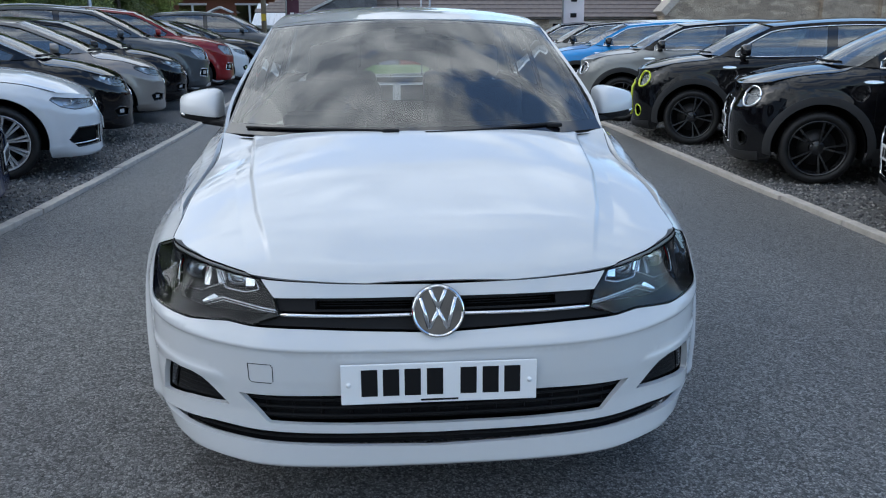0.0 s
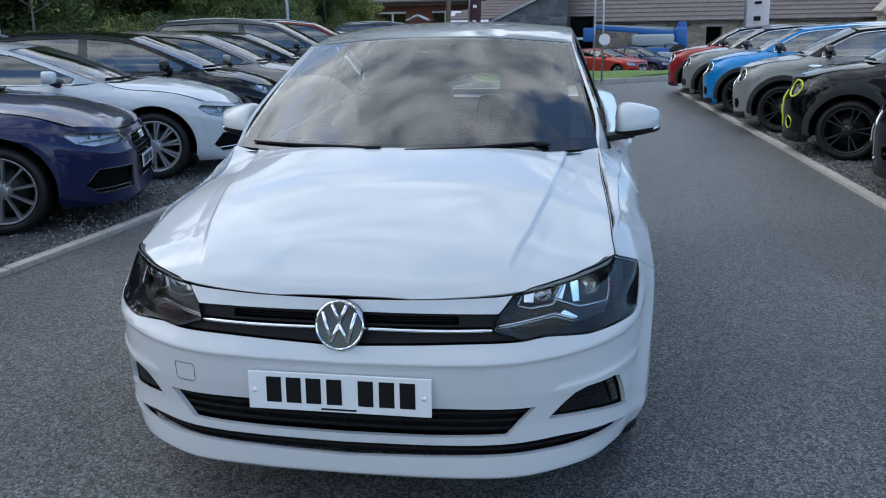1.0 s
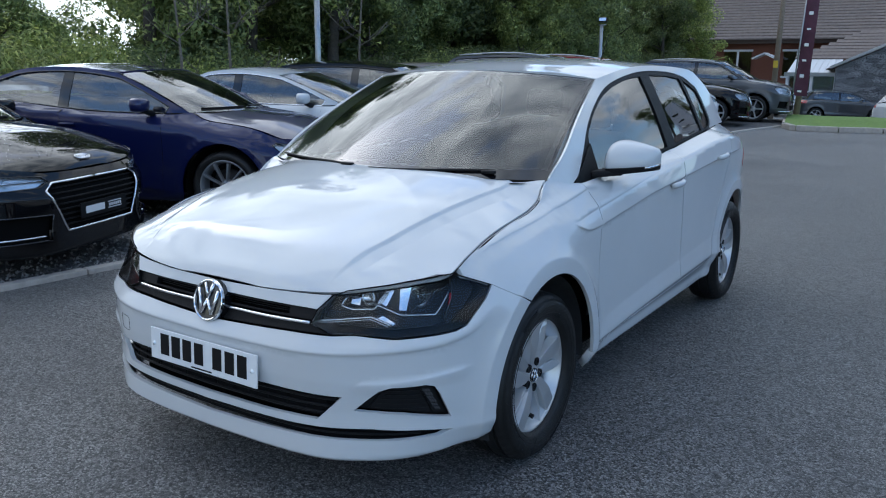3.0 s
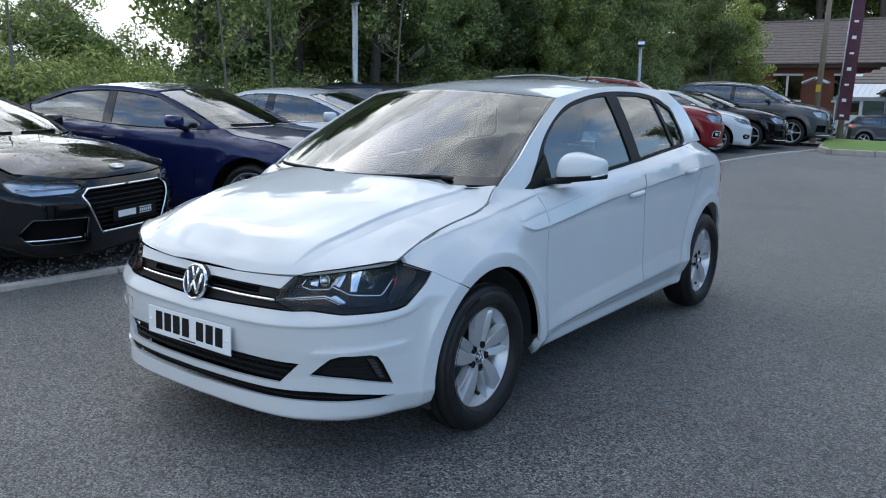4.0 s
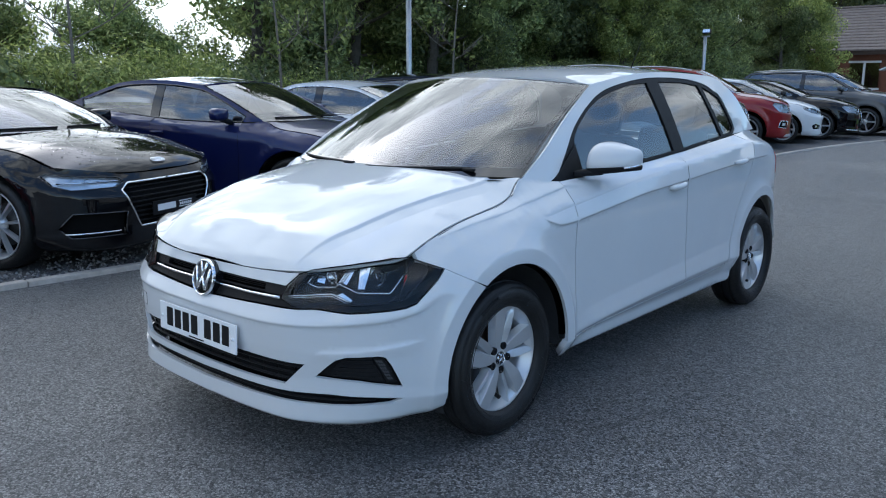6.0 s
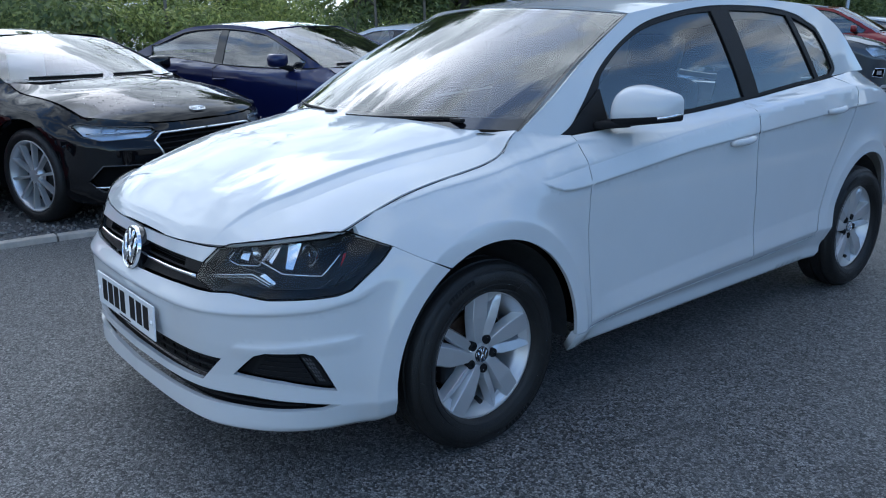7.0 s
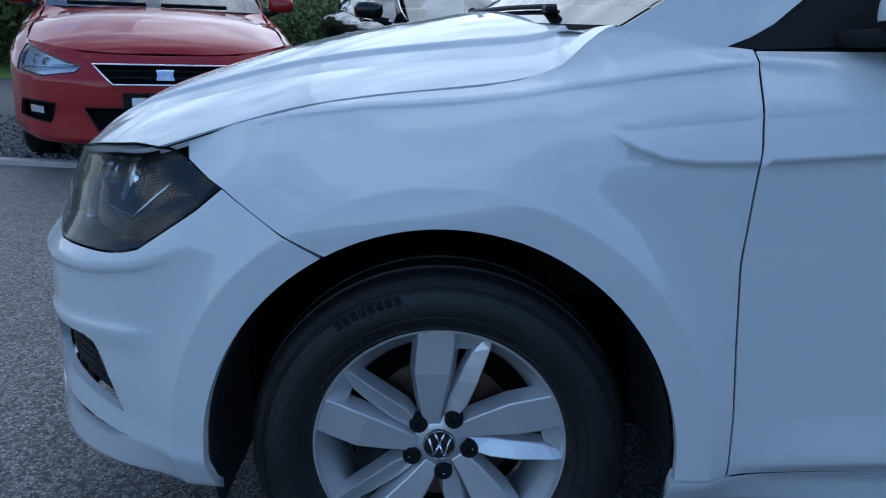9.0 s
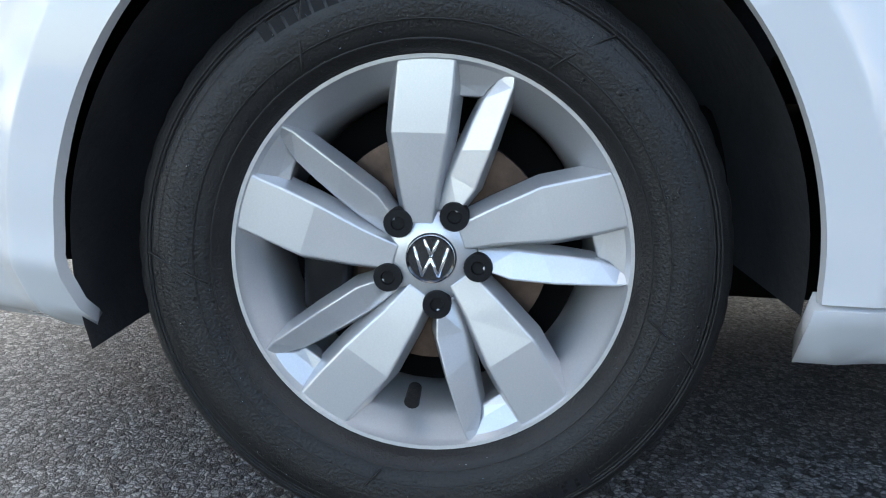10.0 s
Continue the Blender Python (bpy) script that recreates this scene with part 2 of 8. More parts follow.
def sheet_mesh(f, outer, holes=(), step=0.03, depth=0.012, centre=(0, 1.2, 0.5), sz=None, lines=()):
    """A trimmed piece of the surface f, with its edges turned in by depth."""
    sy, sz_ = step, sz or step
    rings = [resample(outer, step)] + [resample(h, step) for h in holes]
    lo, hi = rings[0].min(0), rings[0].max(0)
    gx = np.arange(lo[0] + sy / 2, hi[0], sy)
    gy = np.arange(lo[1] + sz_ / 2, hi[1], sz_)
    g = np.array(np.meshgrid(gx, gy)).reshape(2, -1).T
    if len(g):
        ok = inside(rings[0], g)
        for h in rings[1:]:
            ok &= ~inside(h, g)
        g = g[ok]
        allr = np.vstack(rings)
        keep = np.ones(len(g), bool)
        for k in range(0, len(g), 2000):
            d = ((g[k:k + 2000, None, :] - allr[None]) / (sy, sz_))
            keep[k:k + 2000] = (d ** 2).sum(2).min(1) > 0.09
        g = g[keep]
    soft, links = [], []
    for ln in lines:
        ln = np.asarray(ln, float)
        ok = inside(rings[0], ln)
        for h in rings[1:]:
            ok &= ~inside(h, ln)
        ok &= ((((ln[:, None, :] - np.vstack(rings)[None]) / (sy, sz_)) ** 2).sum(2).min(1) > 0.04)
        at = -np.ones(len(ln), int)
        for i in np.where(ok)[0]:
            at[i] = len(soft)
            soft.append(tuple(ln[i]))
        links += [(at[i], at[i + 1]) for i in range(len(ln) - 1) if at[i] >= 0 and at[i + 1] >= 0]
    if soft and len(g):
        sp = np.array(soft)
        keep = np.ones(len(g), bool)
        for k in range(0, len(g), 2000):
            keep[k:k + 2000] = (((g[k:k + 2000, None, :] - sp[None]) / (sy, sz_)) ** 2).sum(2).min(1) > 0.12
        g = g[keep]
    pts, edges, base = [], [], 0
    for r in rings:
        pts += [tuple(p) for p in r]
        edges += [(base + i, base + (i + 1) % len(r)) for i in range(len(r))]
        base += len(r)
    edges += [(base + a, base + b) for a, b in links]
    pts += soft + [tuple(p) for p in g]
    cv, ce, cf, *_ = delaunay_2d_cdt([Vector(p) for p in pts], edges, [], 0, 1e-7)
    cv = np.array([tuple(v) for v in cv])
    tri = np.array([tuple(t) for t in cf if len(t) == 3])
    cen = cv[tri].mean(1)
    ok = inside(rings[0], cen)
    for h in rings[1:]:
        ok &= ~inside(h, cen)
    tri = tri[ok]
    used = np.unique(tri)
    remap = -np.ones(len(cv), int)
    remap[used] = np.arange(len(used))
    cv, tri = cv[used], remap[tri]
    V = f(cv[:, 0], cv[:, 1])
    e, g = (0.004, 0.004) if len(lines) else (0.45 * sy, 0.45 * sz_)
    nrm = np.cross(f(cv[:, 0] + e, cv[:, 1]) - f(cv[:, 0] - e, cv[:, 1]), f(cv[:, 0], cv[:, 1] + g) - f(cv[:, 0], cv[:, 1] - g))
    nrm /= np.linalg.norm(nrm, axis=1)[:, None] + 1e-12
    V, F = shell(V, tri, depth, centre)
    a, b, c = (V[[t[i] for t in F[:len(tri)]]] for i in range(3))
    if (np.cross(b - a, c - a) * nrm[[t[0] for t in F[:len(tri)]]]).sum() < 0:
        nrm = -nrm
    NORMALS[id(F)] = (F, np.vstack([nrm, np.zeros((len(V) - len(nrm), 3))]))
    return V, F


def shell(V, tri, depth, centre):
    nrm = np.cross(V[tri[:, 1]] - V[tri[:, 0]], V[tri[:, 2]] - V[tri[:, 0]])
    if (nrm * (V[tri].mean(1) - np.array(centre))).sum() < 0:
        tri = tri[:, ::-1]
        nrm = -nrm
    F = [tuple(t) for t in tri]
    if depth:
        vn = np.zeros_like(V)
        for k in range(3):
            np.add.at(vn, tri[:, k], nrm)
        vn /= np.linalg.norm(vn, axis=1)[:, None] + 1e-12
        cnt = {}
        for t in tri:
            for a, b in ((t[0], t[1]), (t[1], t[2]), (t[2], t[0])):
                cnt[(a, b)] = 1
        out = [(a, b) for (a, b) in cnt if (b, a) not in cnt]
        idx = {}
        extra = []
        n0 = len(V)
        for a, b in out:
            for v in (a, b):
                if v not in idx:
                    idx[v] = n0 + len(extra)
                    extra += [V[v], V[v] - vn[v] * depth]
            F.append((idx[b], idx[a], idx[a] + 1, idx[b] + 1))
        if extra:
            V = np.vstack([V, np.array(extra)])
    return V, F


def mirrored(VF):
    V, F = VF
    R = [tuple(reversed(f)) for f in F]
    if id(F) in NORMALS:
        NORMALS[id(R)] = (R, NORMALS[id(F)][1] * np.array([-1, 1, 1]))
    return V * np.array([-1, 1, 1]), R


def joined(*meshes):
    V, F, b = [], [], 0
    for v, f in meshes:
        V.append(np.asarray(v))
        F += [tuple(int(i) + b for i in t) for t in f]
        b += len(v)
    return np.vstack(V), F


def both(name, VF, material, parent, label=""):
    a = raw(name, *VF, material, parent, label)
    return a, raw(name, *mirrored(VF), material, parent, label)


def grid_mesh(f, us, vs, depth=0.0, centre=(0, 1.2, 0.5)):
    U, W = np.meshgrid(us, vs)
    V = f(U.ravel(), W.ravel())
    n = len(us)
    tri = []
    for j in range(len(vs) - 1):
        for i in range(n - 1):
            a = j * n + i
            tri += [(a, a + 1, a + n + 1), (a, a + n + 1, a + n)]
    return shell(V, np.array(tri), depth, centre)


def tube(pts, r, n=8, close=True):
    """A rod of radius r (a number, or one for each point) along a line of points."""
    P = np.array(pts, float)
    R = np.full(len(P), r) if np.isscalar(r) else np.array(r, float)
    V, F = [], []
    t = np.gradient(P, axis=0)
    up = np.array((0, 0, 1.0))
    for i in range(len(P)):
        d = t[i] / (np.linalg.norm(t[i]) + 1e-12)
        u = up if abs(d[2]) < 0.9 else np.array((1.0, 0, 0))
        a = np.cross(d, u)
        a /= np.linalg.norm(a)
        b = np.cross(a, d)
        for k in range(n):
            w = 2 * math.pi * k / n
            V.append(P[i] + R[i] * (a * math.cos(w) + b * math.sin(w)))
    for i in range(len(P) - 1):
        for k in range(n):
            k2 = (k + 1) % n
            F.append((i * n + k, i * n + k2, (i + 1) * n + k2, (i + 1) * n + k))
    if close:
        F.append(tuple(range(n - 1, -1, -1)))
        F.append(tuple(range((len(P) - 1) * n, len(P) * n)))
    return np.array(V), F


def lathe(prof, n=48, arc=(0, 2 * math.pi)):
    """Turned about the x axis: prof holds (x, radius)."""
    V, F = [], []
    full = abs(arc[1] - arc[0]) > 6.28
    m = n if full else n + 1
    for k in range(m):
        w = arc[0] + (arc[1] - arc[0]) * k / n
        for x, r in prof:
            V.append((x, r * math.sin(w), r * math.cos(w)))
    p = len(prof)
    for k in range(n):
        k2 = (k + 1) % m
        for i in range(p - 1):
            F.append((k * p + i, k * p + i + 1, k2 * p + i + 1, k2 * p + i))
    return np.array(V), F


def circle(cy, cz, r, a0, a1, n=24):
    """Points of an arc in (y, z); degrees from straight up, towards +y."""
    return [(cy + r * math.sin(radians(a)), cz + r * math.cos(radians(a))) for a in np.linspace(a0, a1, n)]


def arch_line(cy, r, a0, a1, n):
    """A wheel arch's edge, a little taller than wide."""
    return [(cy + (y - cy) / 1.027, 0.305 + (z - 0.305) / 0.985) for y, z in circle(cy, 0.305, r, a0, a1, n)]


class Shape:
    """The surfaces of a car body: a skirt round it, bonnet, screen, glasshouse and roof. Front to -y, front axle at y = 0."""

    def __init__(self, out, front, side, rear, top, arches, wf, wr, bonnet, screen, gb, gk, roof, edge, crown=2.6, dome=0.0, extra=None):
        o = spline(out, 16)
        seg = np.hypot(*np.diff(o, axis=0).T)
        self.S = np.concatenate([[0], np.cumsum(seg)])
        self.O = o
        t = np.gradient(o, axis=0)
        t /= np.linalg.norm(t, axis=1)[:, None]
        self.N = np.stack([t[:, 1], -t[:, 0]], 1)
        self.front, self.side, self.rear, self.arches, self.wf, self.wr = front, side, rear, arches, wf, wr
        tp = spline(top, 8)
        self.tp = tp
        ts, to = [], []
        for x, y, z in tp:
            d = ((o - (x, y)) ** 2).sum(1)
            i = int(np.argmin(d))
            ts.append(self.S[i])
            to.append(np.dot((x, y) - o[i], self.N[i]))
        k = np.argsort(ts)
        self.ts, self.tz, self.to = np.array(ts)[k], tp[k, 2], np.array(to)[k]
        self.bon, self.scr, self.gb_, self.gk, self.rf, self.ed, self.crown, self.dome = bonnet, screen, gb, gk, roof, edge, crown, dome
        self.extra = extra
        self.total = self.S[-1]

    def sy(self, y):
        return float(np.interp(y, self.O[:, 1], self.S))

    def sx(self, x):
        n = int(np.argmax(self.O[:, 0]))
        return float(np.interp(x, self.O[:n, 0], self.S[:n]))

    def P(self, pts):
        """(y, z) pairs on the side to skirt coordinates."""
        return [(self.sy(y), z) for y, z in pts]

    def Q(self, pts):
        """(x, z) pairs on the front to skirt coordinates."""
        return [(self.sx(x), z) for x, z in pts]

    def keys(self, s):
        y = np.interp(s, self.S, self.O[:, 1])
        w, wr = sm(*self.wf, s), sm(*self.wr, s)
        zs, os_ = [], []
        side, front = self.side(y), self.front(s)
        for k in range(8):
            z = (front[k][0] * (1 - w) + side[k][0] * w) * (1 - wr) + self.rear[k][0] * wr
            o = (front[k][1] * (1 - w) + side[k][1] * w) * (1 - wr) + self.rear[k][1] * wr
            zs.append(z + 0 * s)
            os_.append(o + 0 * s)
        zs.append(np.interp(s, self.ts, self.tz))
        os_.append(np.interp(s, self.ts, self.to))
        return zs, os_, y

    def skirt(self, s, z, d=0.0):
        """The surface at s along the outline (minus: the other side) and height z, sunk by d."""
        sign, s, z = np.sign(np.asarray(s, float)), np.abs(np.asarray(s, float)), np.asarray(z, float)
        off = np.zeros_like(s)
        taps = (-0.05, -0.025, 0.0, 0.025, 0.05) if self.extra else (0.0,)
        w = sm(1.25, 1.45, s)
        wide = sm(0.98, 1.15, s) * (1 - sm(1.80, 1.95, s)) * sm(0.56, 0.66, z) * sm(0.012, 0.075, np.interp(s, self.ts, self.tz) - z)
        for ds in taps:
            zs, os_, y = self.keys(np.abs(s + ds * w))
            for dz in (-1.0, -0.5, 0.0, 0.5, 1.0):
                q = z + dz * (0.005 + (0.032 * wide if self.extra else 0.0))
                o = np.where(q <= zs[0], os_[0], os_[8])
                for k in range(8):
                    den = np.maximum(zs[k + 1] - zs[k], 1e-4)
                    m = (q > zs[k]) & (q <= zs[k + 1])
                    o = np.where(m, os_[k] + (os_[k + 1] - os_[k]) * (q - zs[k]) / den, o)
                off += o / 5 / len(taps)
        y = np.interp(s, self.S, self.O[:, 1])
        for (ay, az, r0, r1, h) in self.arches:
            r = np.hypot((y - ay) * 1.027, (z - az) * 0.985)
            off = off + h * (1 - np.clip((r - r1) / 0.085, 0, 1)) ** 2
        if self.extra:
            off = off + self.extra(y, z, s)
        x0, y0 = np.interp(s, self.S, self.O[:, 0]), np.interp(s, self.S, self.O[:, 1])
        nx, ny = np.interp(s, self.S, self.N[:, 0]), np.interp(s, self.S, self.N[:, 1])
        return np.stack([sign * (x0 + nx * (off - d)), y0 + ny * (off - d), z + 0 * s], -1)

    def edge_xz(self, y):
        """The bonnet's side edge at y."""
        return np.interp(y, self.tp[:, 1], self.tp[:, 0]), np.interp(y, self.tp[:, 1], self.tp[:, 2])

    def bonnet(self, r, v, d=0.0):
        yf = self.tp[0, 1] + 0.004
        prof, (yc, yk) = self.bon
        yr = yc + (yk - yc) * np.abs(r) ** 2
        y = yf + (yr - yf) * v ** 1.5
        xe, ze = self.edge_xz(y)
        pr = spline(prof, 10)
        zc = np.interp(y, pr[:, 0], pr[:, 1])
        x = r * (xe - 0.0025)
        z = zc - (zc - ze) * np.abs(r) ** self.crown
        if self.dome:
            ax = np.abs(x)
            xc = np.interp(y, (-0.70, -0.47, -0.23, 0.18), (0.435, 0.50, 0.545, 0.59))
            fade = sm(-0.72, -0.55, y)
            z = z + self.dome * fade * (1 - 0.55 * sm(xc - 0.005, xc + 0.011, ax) - 0.45 * np.clip((ax - xc) / 0.055, 0, 1))
        return np.stack([x, y, z - d], -1)

    def screen(self, u, v, d=0.0):
        (bx, by0, by1, bz0, bz1), (tx, ty0, ty1, tz0, tz1) = self.scr
        q = u * u
        b = np.stack([bx * u, by0 + (by1 - by0) * q, bz0 + (bz1 - bz0) * q], -1)
        t = np.stack([tx * u, ty0 + (ty1 - ty0) * q, tz0 + (tz1 - tz0) * q], -1)
        p = b + (t - b) * v[:, None]
        h = 0.018 * np.sin(np.clip(v, 0, 1) * math.pi)
        p[:, 1] -= h * 0.5 + d * 0.45
        p[:, 2] += h * 0.85 - d * 0.9
        return p

    def glass(self, y, z, d=0.0):
        """The glasshouse side."""
        ga = np.array(self.gb_)
        zb, xb = (sum(np.interp(y + d, ga[:, 0], ga[:, k]) for d in (-0.06, -0.03, 0.0, 0.03, 0.06)) / 5 for k in (1, 2))
        dz = z - zb
        x = xb - self.gk[0] * dz - self.gk[1] * dz * np.abs(dz)
        return np.stack([x - d, y, z], -1)

    def roof(self, r, y):
        pr, ed = spline(self.rf, 8), spline(self.ed, 8)
        zc, ze = np.interp(y, pr[:, 0], pr[:, 1]), np.interp(y, ed[:, 0], ed[:, 1])
        xe = self.glass(y, ze)[:, 0]
        return np.stack([r * xe, y, zc - (zc - ze) * np.abs(r) ** 2.4], -1)


# ---- the white hatchback ----
def blade_low(y):
    return np.interp(y, (0.20, 0.236, 0.255, 0.28, 0.31, 0.345, 0.41, 0.69, 0.922, 1.05, 1.477, 1.77, 2.3, 2.6, 2.85, 3.0), (0.846, 0.833, 0.822, 0.812, 0.803, 0.799, 0.801, 0.828, 0.851, 0.862, 0.884, 0.902, 0.93, 0.935, 0.90, 0.86))


def blade_up(y):
    return np.interp(y, (0.20, 0.236, 0.41, 0.72, 0.98, 1.48, 2.2, 2.45, 2.7, 2.85, 3.0), (0.836, 0.839, 0.861, 0.896, 0.924, 0.966, 1.02, 1.026, 0.995, 0.955, 0.905))


def shoulder(y):
    return np.interp(y, (-0.6, -0.476, -0.27, -0.135, 0.0, 0.1, 0.2, 0.3, 0.45, 0.9, 1.6, 2.3, 2.5, 2.7, 2.85, 3.0), (0.742, 0.764, 0.834, 0.854, 0.866, 0.880, 0.900, 0.918, 0.942, 0.950, 0.992, 1.042, 1.048, 1.030, 0.995, 0.94))


def nose_line(s):
    return np.interp(s, (0, 0.376, 0.6, 0.85, 0.96, 1.04), (0.545, 0.548, 0.556, 0.576, 0.598, 0.63))


def polo_lines(y):
    b = sm(0.10, 0.50, y)
    zt = np.interp(y, (-0.6, -0.476, -0.25, 0.0, 0.17, 0.26), (0.755, 0.772, 0.843, 0.883, 0.922, 0.96))
    oa = np.interp(y, (-0.6, -0.476, -0.27, 0.0, 0.2, 0.33, 0.45, 0.7, 2.8), (-0.08, -0.098, -0.100, -0.101, -0.090, -0.074, -0.076, -0.066, -0.075))
    t3 = np.interp(y, (0.45, 0.7, 1.13, 2.0), (0.312, 0.335, 0.352, 0.375))
    t4 = np.interp(y, (0.45, 0.52, 0.7, 1.13, 2.0), (0.350, 0.395, 0.415, 0.438, 0.475))
    g = sm(0.42, 0.62, y)
    return [(0.205, -0.075), (0.232, -0.034), (0.285, -0.03 * g), (t3, 0.015 * g - 0.002), (t4, -0.001 * g),
            ((zt - 0.15) * (1 - b) + blade_low(y) * b, 0.001 * b), ((zt - 0.075) * (1 - b) + blade_up(y) * b, -0.032 * (1 - b) - 0.014 * b), (shoulder(y), oa)]


def polo_side(y):
    """Heights and offsets of the creases along the side, eased along the length."""
    rows = [polo_lines(y + d) for d in (-0.05, -0.025, 0.0, 0.025, 0.05)]
    return [tuple(sum(r[k][i] for r in rows) / 5 for i in (0, 1)) for k in range(8)]


def polo_blade(y, z, s):
    """The raised blade on wing and doors, the shoulder line, the nose line and the brow over the fog lamp."""
    c1, c2 = blade_low(y), blade_up(y)
    f = sm(0.225, 0.262, y) * (1 - sm(2.45, 2.7, y))
    up = np.where(z < c1, 1 - sm(0, 0.006, c1 - z), np.clip((c2 - z) / np.maximum(c2 - c1, 1e-3), 0, 1))
    step = np.where(z > c2, sm(0, 0.004, z - c2) * np.clip(1 - (z - c2) / 0.06, 0, 1), 0)
    za = shoulder(y)
    fa = sm(-0.42, -0.25, y) * (1 - sm(0.50, 0.60, y))
    lip = np.where(z < za, 1 - sm(0, 0.007, za - z), 1 - sm(0, 0.030, z - za))
    zc = nose_line(s)
    nose = (1 - sm(0.93, 1.04, s)) * np.where(z < zc, 1 - sm(0, 0.008, zc - z), 1 - sm(0, 0.045, z - zc))
    zf = np.interp(s, (0.55, 0.61, 0.72, 0.85, 0.97), (0.43, 0.458, 0.466, 0.479, 0.490))
    brow = sm(0.57, 0.64, s) * (1 - sm(0.90, 1.0, s)) * np.where(z < zf, 1 - sm(0, 0.045, zf - z), 1 - sm(0, 0.014, z - zf))
    return 0.0085 * fa * lip + 0.0055 * nose + 0.006 * brow + f * (0.0085 * up + 0.0045 * step)


POLO = Shape(
    out=[(0, -0.815), (0.26, -0.808), (0.45, -0.785), (0.575, -0.735), (0.70, -0.655), (0.79, -0.545), (0.84, -0.42), (0.862, -0.28), (0.868, 0), (0.868, 0.6),
         (0.868, 1.3), (0.868, 2.0), (0.860, 2.50), (0.832, 2.80), (0.76, 3.02), (0.60, 3.13), (0.3, 3.17), (0, 3.18)],
    front=lambda s: [(0.178, -0.05), (0.205, 0.0), (0.30, -0.005), (0.36, -0.008), (0.46, 0.0), (nose_line(s), 0.0),
                     (np.interp(s, (0, 0.376, 0.6, 0.85, 0.96, 1.04), (0.595, 0.602, 0.612, 0.63, 0.65, 0.69)), -0.03),
                     (np.interp(s, (0, 0.376, 0.6, 0.85, 0.96, 1.04), (0.65, 0.66, 0.68, 0.70, 0.72, 0.74)), -0.05)],
    side=polo_side,
    rear=[(0.22, -0.06), (0.26, -0.02), (0.35, 0.0), (0.45, 0.0), (0.58, -0.01), (0.68, -0.02), (0.80, -0.035), (0.90, -0.05)],
    top=[(0, -0.745, 0.708), (0.25, -0.737, 0.712), (0.465, -0.70, 0.724), (0.60, -0.64, 0.745), (0.70, -0.555, 0.762), (0.745, -0.476, 0.772), (0.742, -0.365, 0.808),
         (0.738, -0.25, 0.843), (0.733, -0.13, 0.866), (0.728, 0, 0.883), (0.722, 0.1, 0.898), (0.718, 0.17, 0.922), (0.712, 0.245, 0.985), (0.735, 0.33, 0.972), (0.757, 0.41, 0.957),
         (0.76, 0.8, 0.968), (0.765, 1.16, 0.983), (0.76, 1.63, 1.012), (0.745, 2.0, 1.04), (0.735, 2.33, 1.063), (0.705, 2.6, 1.08), (0.675, 2.75, 1.074), (0.65, 2.85, 1.05), (0.60, 2.96, 1.0),
         (0.45, 3.06, 0.97), (0, 3.10, 0.96)],
    arches=[(0.0, 0.305, 0.38, 0.438, 0.021), (2.551, 0.305, 0.38, 0.438, 0.014)],
    wf=(0.5, 1.2), wr=(4.3, 4.75),
    bonnet=([(-0.745, 0.708), (-0.725, 0.738), (-0.69, 0.768), (-0.6, 0.817), (-0.45, 0.873), (-0.25, 0.932), (0, 0.984), (0.1, 1.0), (0.26, 1.018)], (0.06, 0.25)),
    screen=((0.71, 0.02, 0.262, 0.985, 0.985), (0.597, 0.80, 0.944, 1.392, 1.357)),
    gb=[(0.2, 0.99, 0.705), (0.262, 0.985, 0.712), (0.41, 0.957, 0.757), (0.9, 0.972, 0.757), (1.16, 0.983, 0.765), (1.63, 1.012, 0.76), (2.33, 1.063, 0.735), (2.6, 1.08, 0.715), (3.0, 1.08, 0.67)],
    gk=(0.31, 0.26),
    roof=[(0.80, 1.392), (1.1, 1.432), (1.5, 1.457), (1.9, 1.452), (2.4, 1.42), (2.85, 1.365)],
    edge=[tuple(p) for p in spline([(0.944, 1.357), (1.15, 1.385), (1.3, 1.402), (1.55, 1.418), (1.9, 1.418), (2.3, 1.398), (2.45, 1.350), (2.58, 1.275), (2.70, 1.14), (2.85, 1.0)], 6)],
    crown=3.0, dome=0.015, extra=polo_blade)


def sym(half):
    """A polygon on both sides of s = 0 from its half, which begins and ends at s = 0."""
    return list(half) + [(-s, z) for s, z in reversed(half) if s > 1e-6]


def at_depth(f, d):
    return lambda a, b: f(a, b, d)


def skirt_tube(sh, pts, r, d, flip=1, n=6):
    q = spline(pts, 6) if len(pts) > 2 else np.linspace(pts[0], pts[1], 12)
    return tube(sh.skirt(flip * q[:, 0], q[:, 1], d), r, n)


def disc_ball(c, r, squash, n=20, rings=8):
    """A bowl: half a ball about c, opening to -y."""
    V, F = [], []
    for i in range(rings + 1):
        a = math.pi / 2 * i / rings
        for k in range(n):
            w = 2 * math.pi * k / n
            V.append((c[0] + r * math.cos(a) * math.cos(w), c[1] + squash * r * math.sin(a), c[2] + r * math.cos(a) * math.sin(w)))
    for i in range(rings):
        for k in range(n):
            k2 = (k + 1) % n
            F.append((i * n + k, i * n + k2, (i + 1) * n + k2, (i + 1) * n + k))
    return np.array(V), F


def prism(poly0, x0, poly1, x1):
    """A bar between two polygons in (y, z), one at x0 (outer) and one at x1."""
    n = len(poly0)
    V = [(x0, y, z) for y, z in poly0] + [(x1, y, z) for y, z in poly1]
    F = [tuple(range(n))] + [tuple(range(2 * n - 1, n - 1, -1))]
    F += [(i, i + n, (i + 1) % n + n, (i + 1) % n) for i in range(n)]
    return np.array(V), F


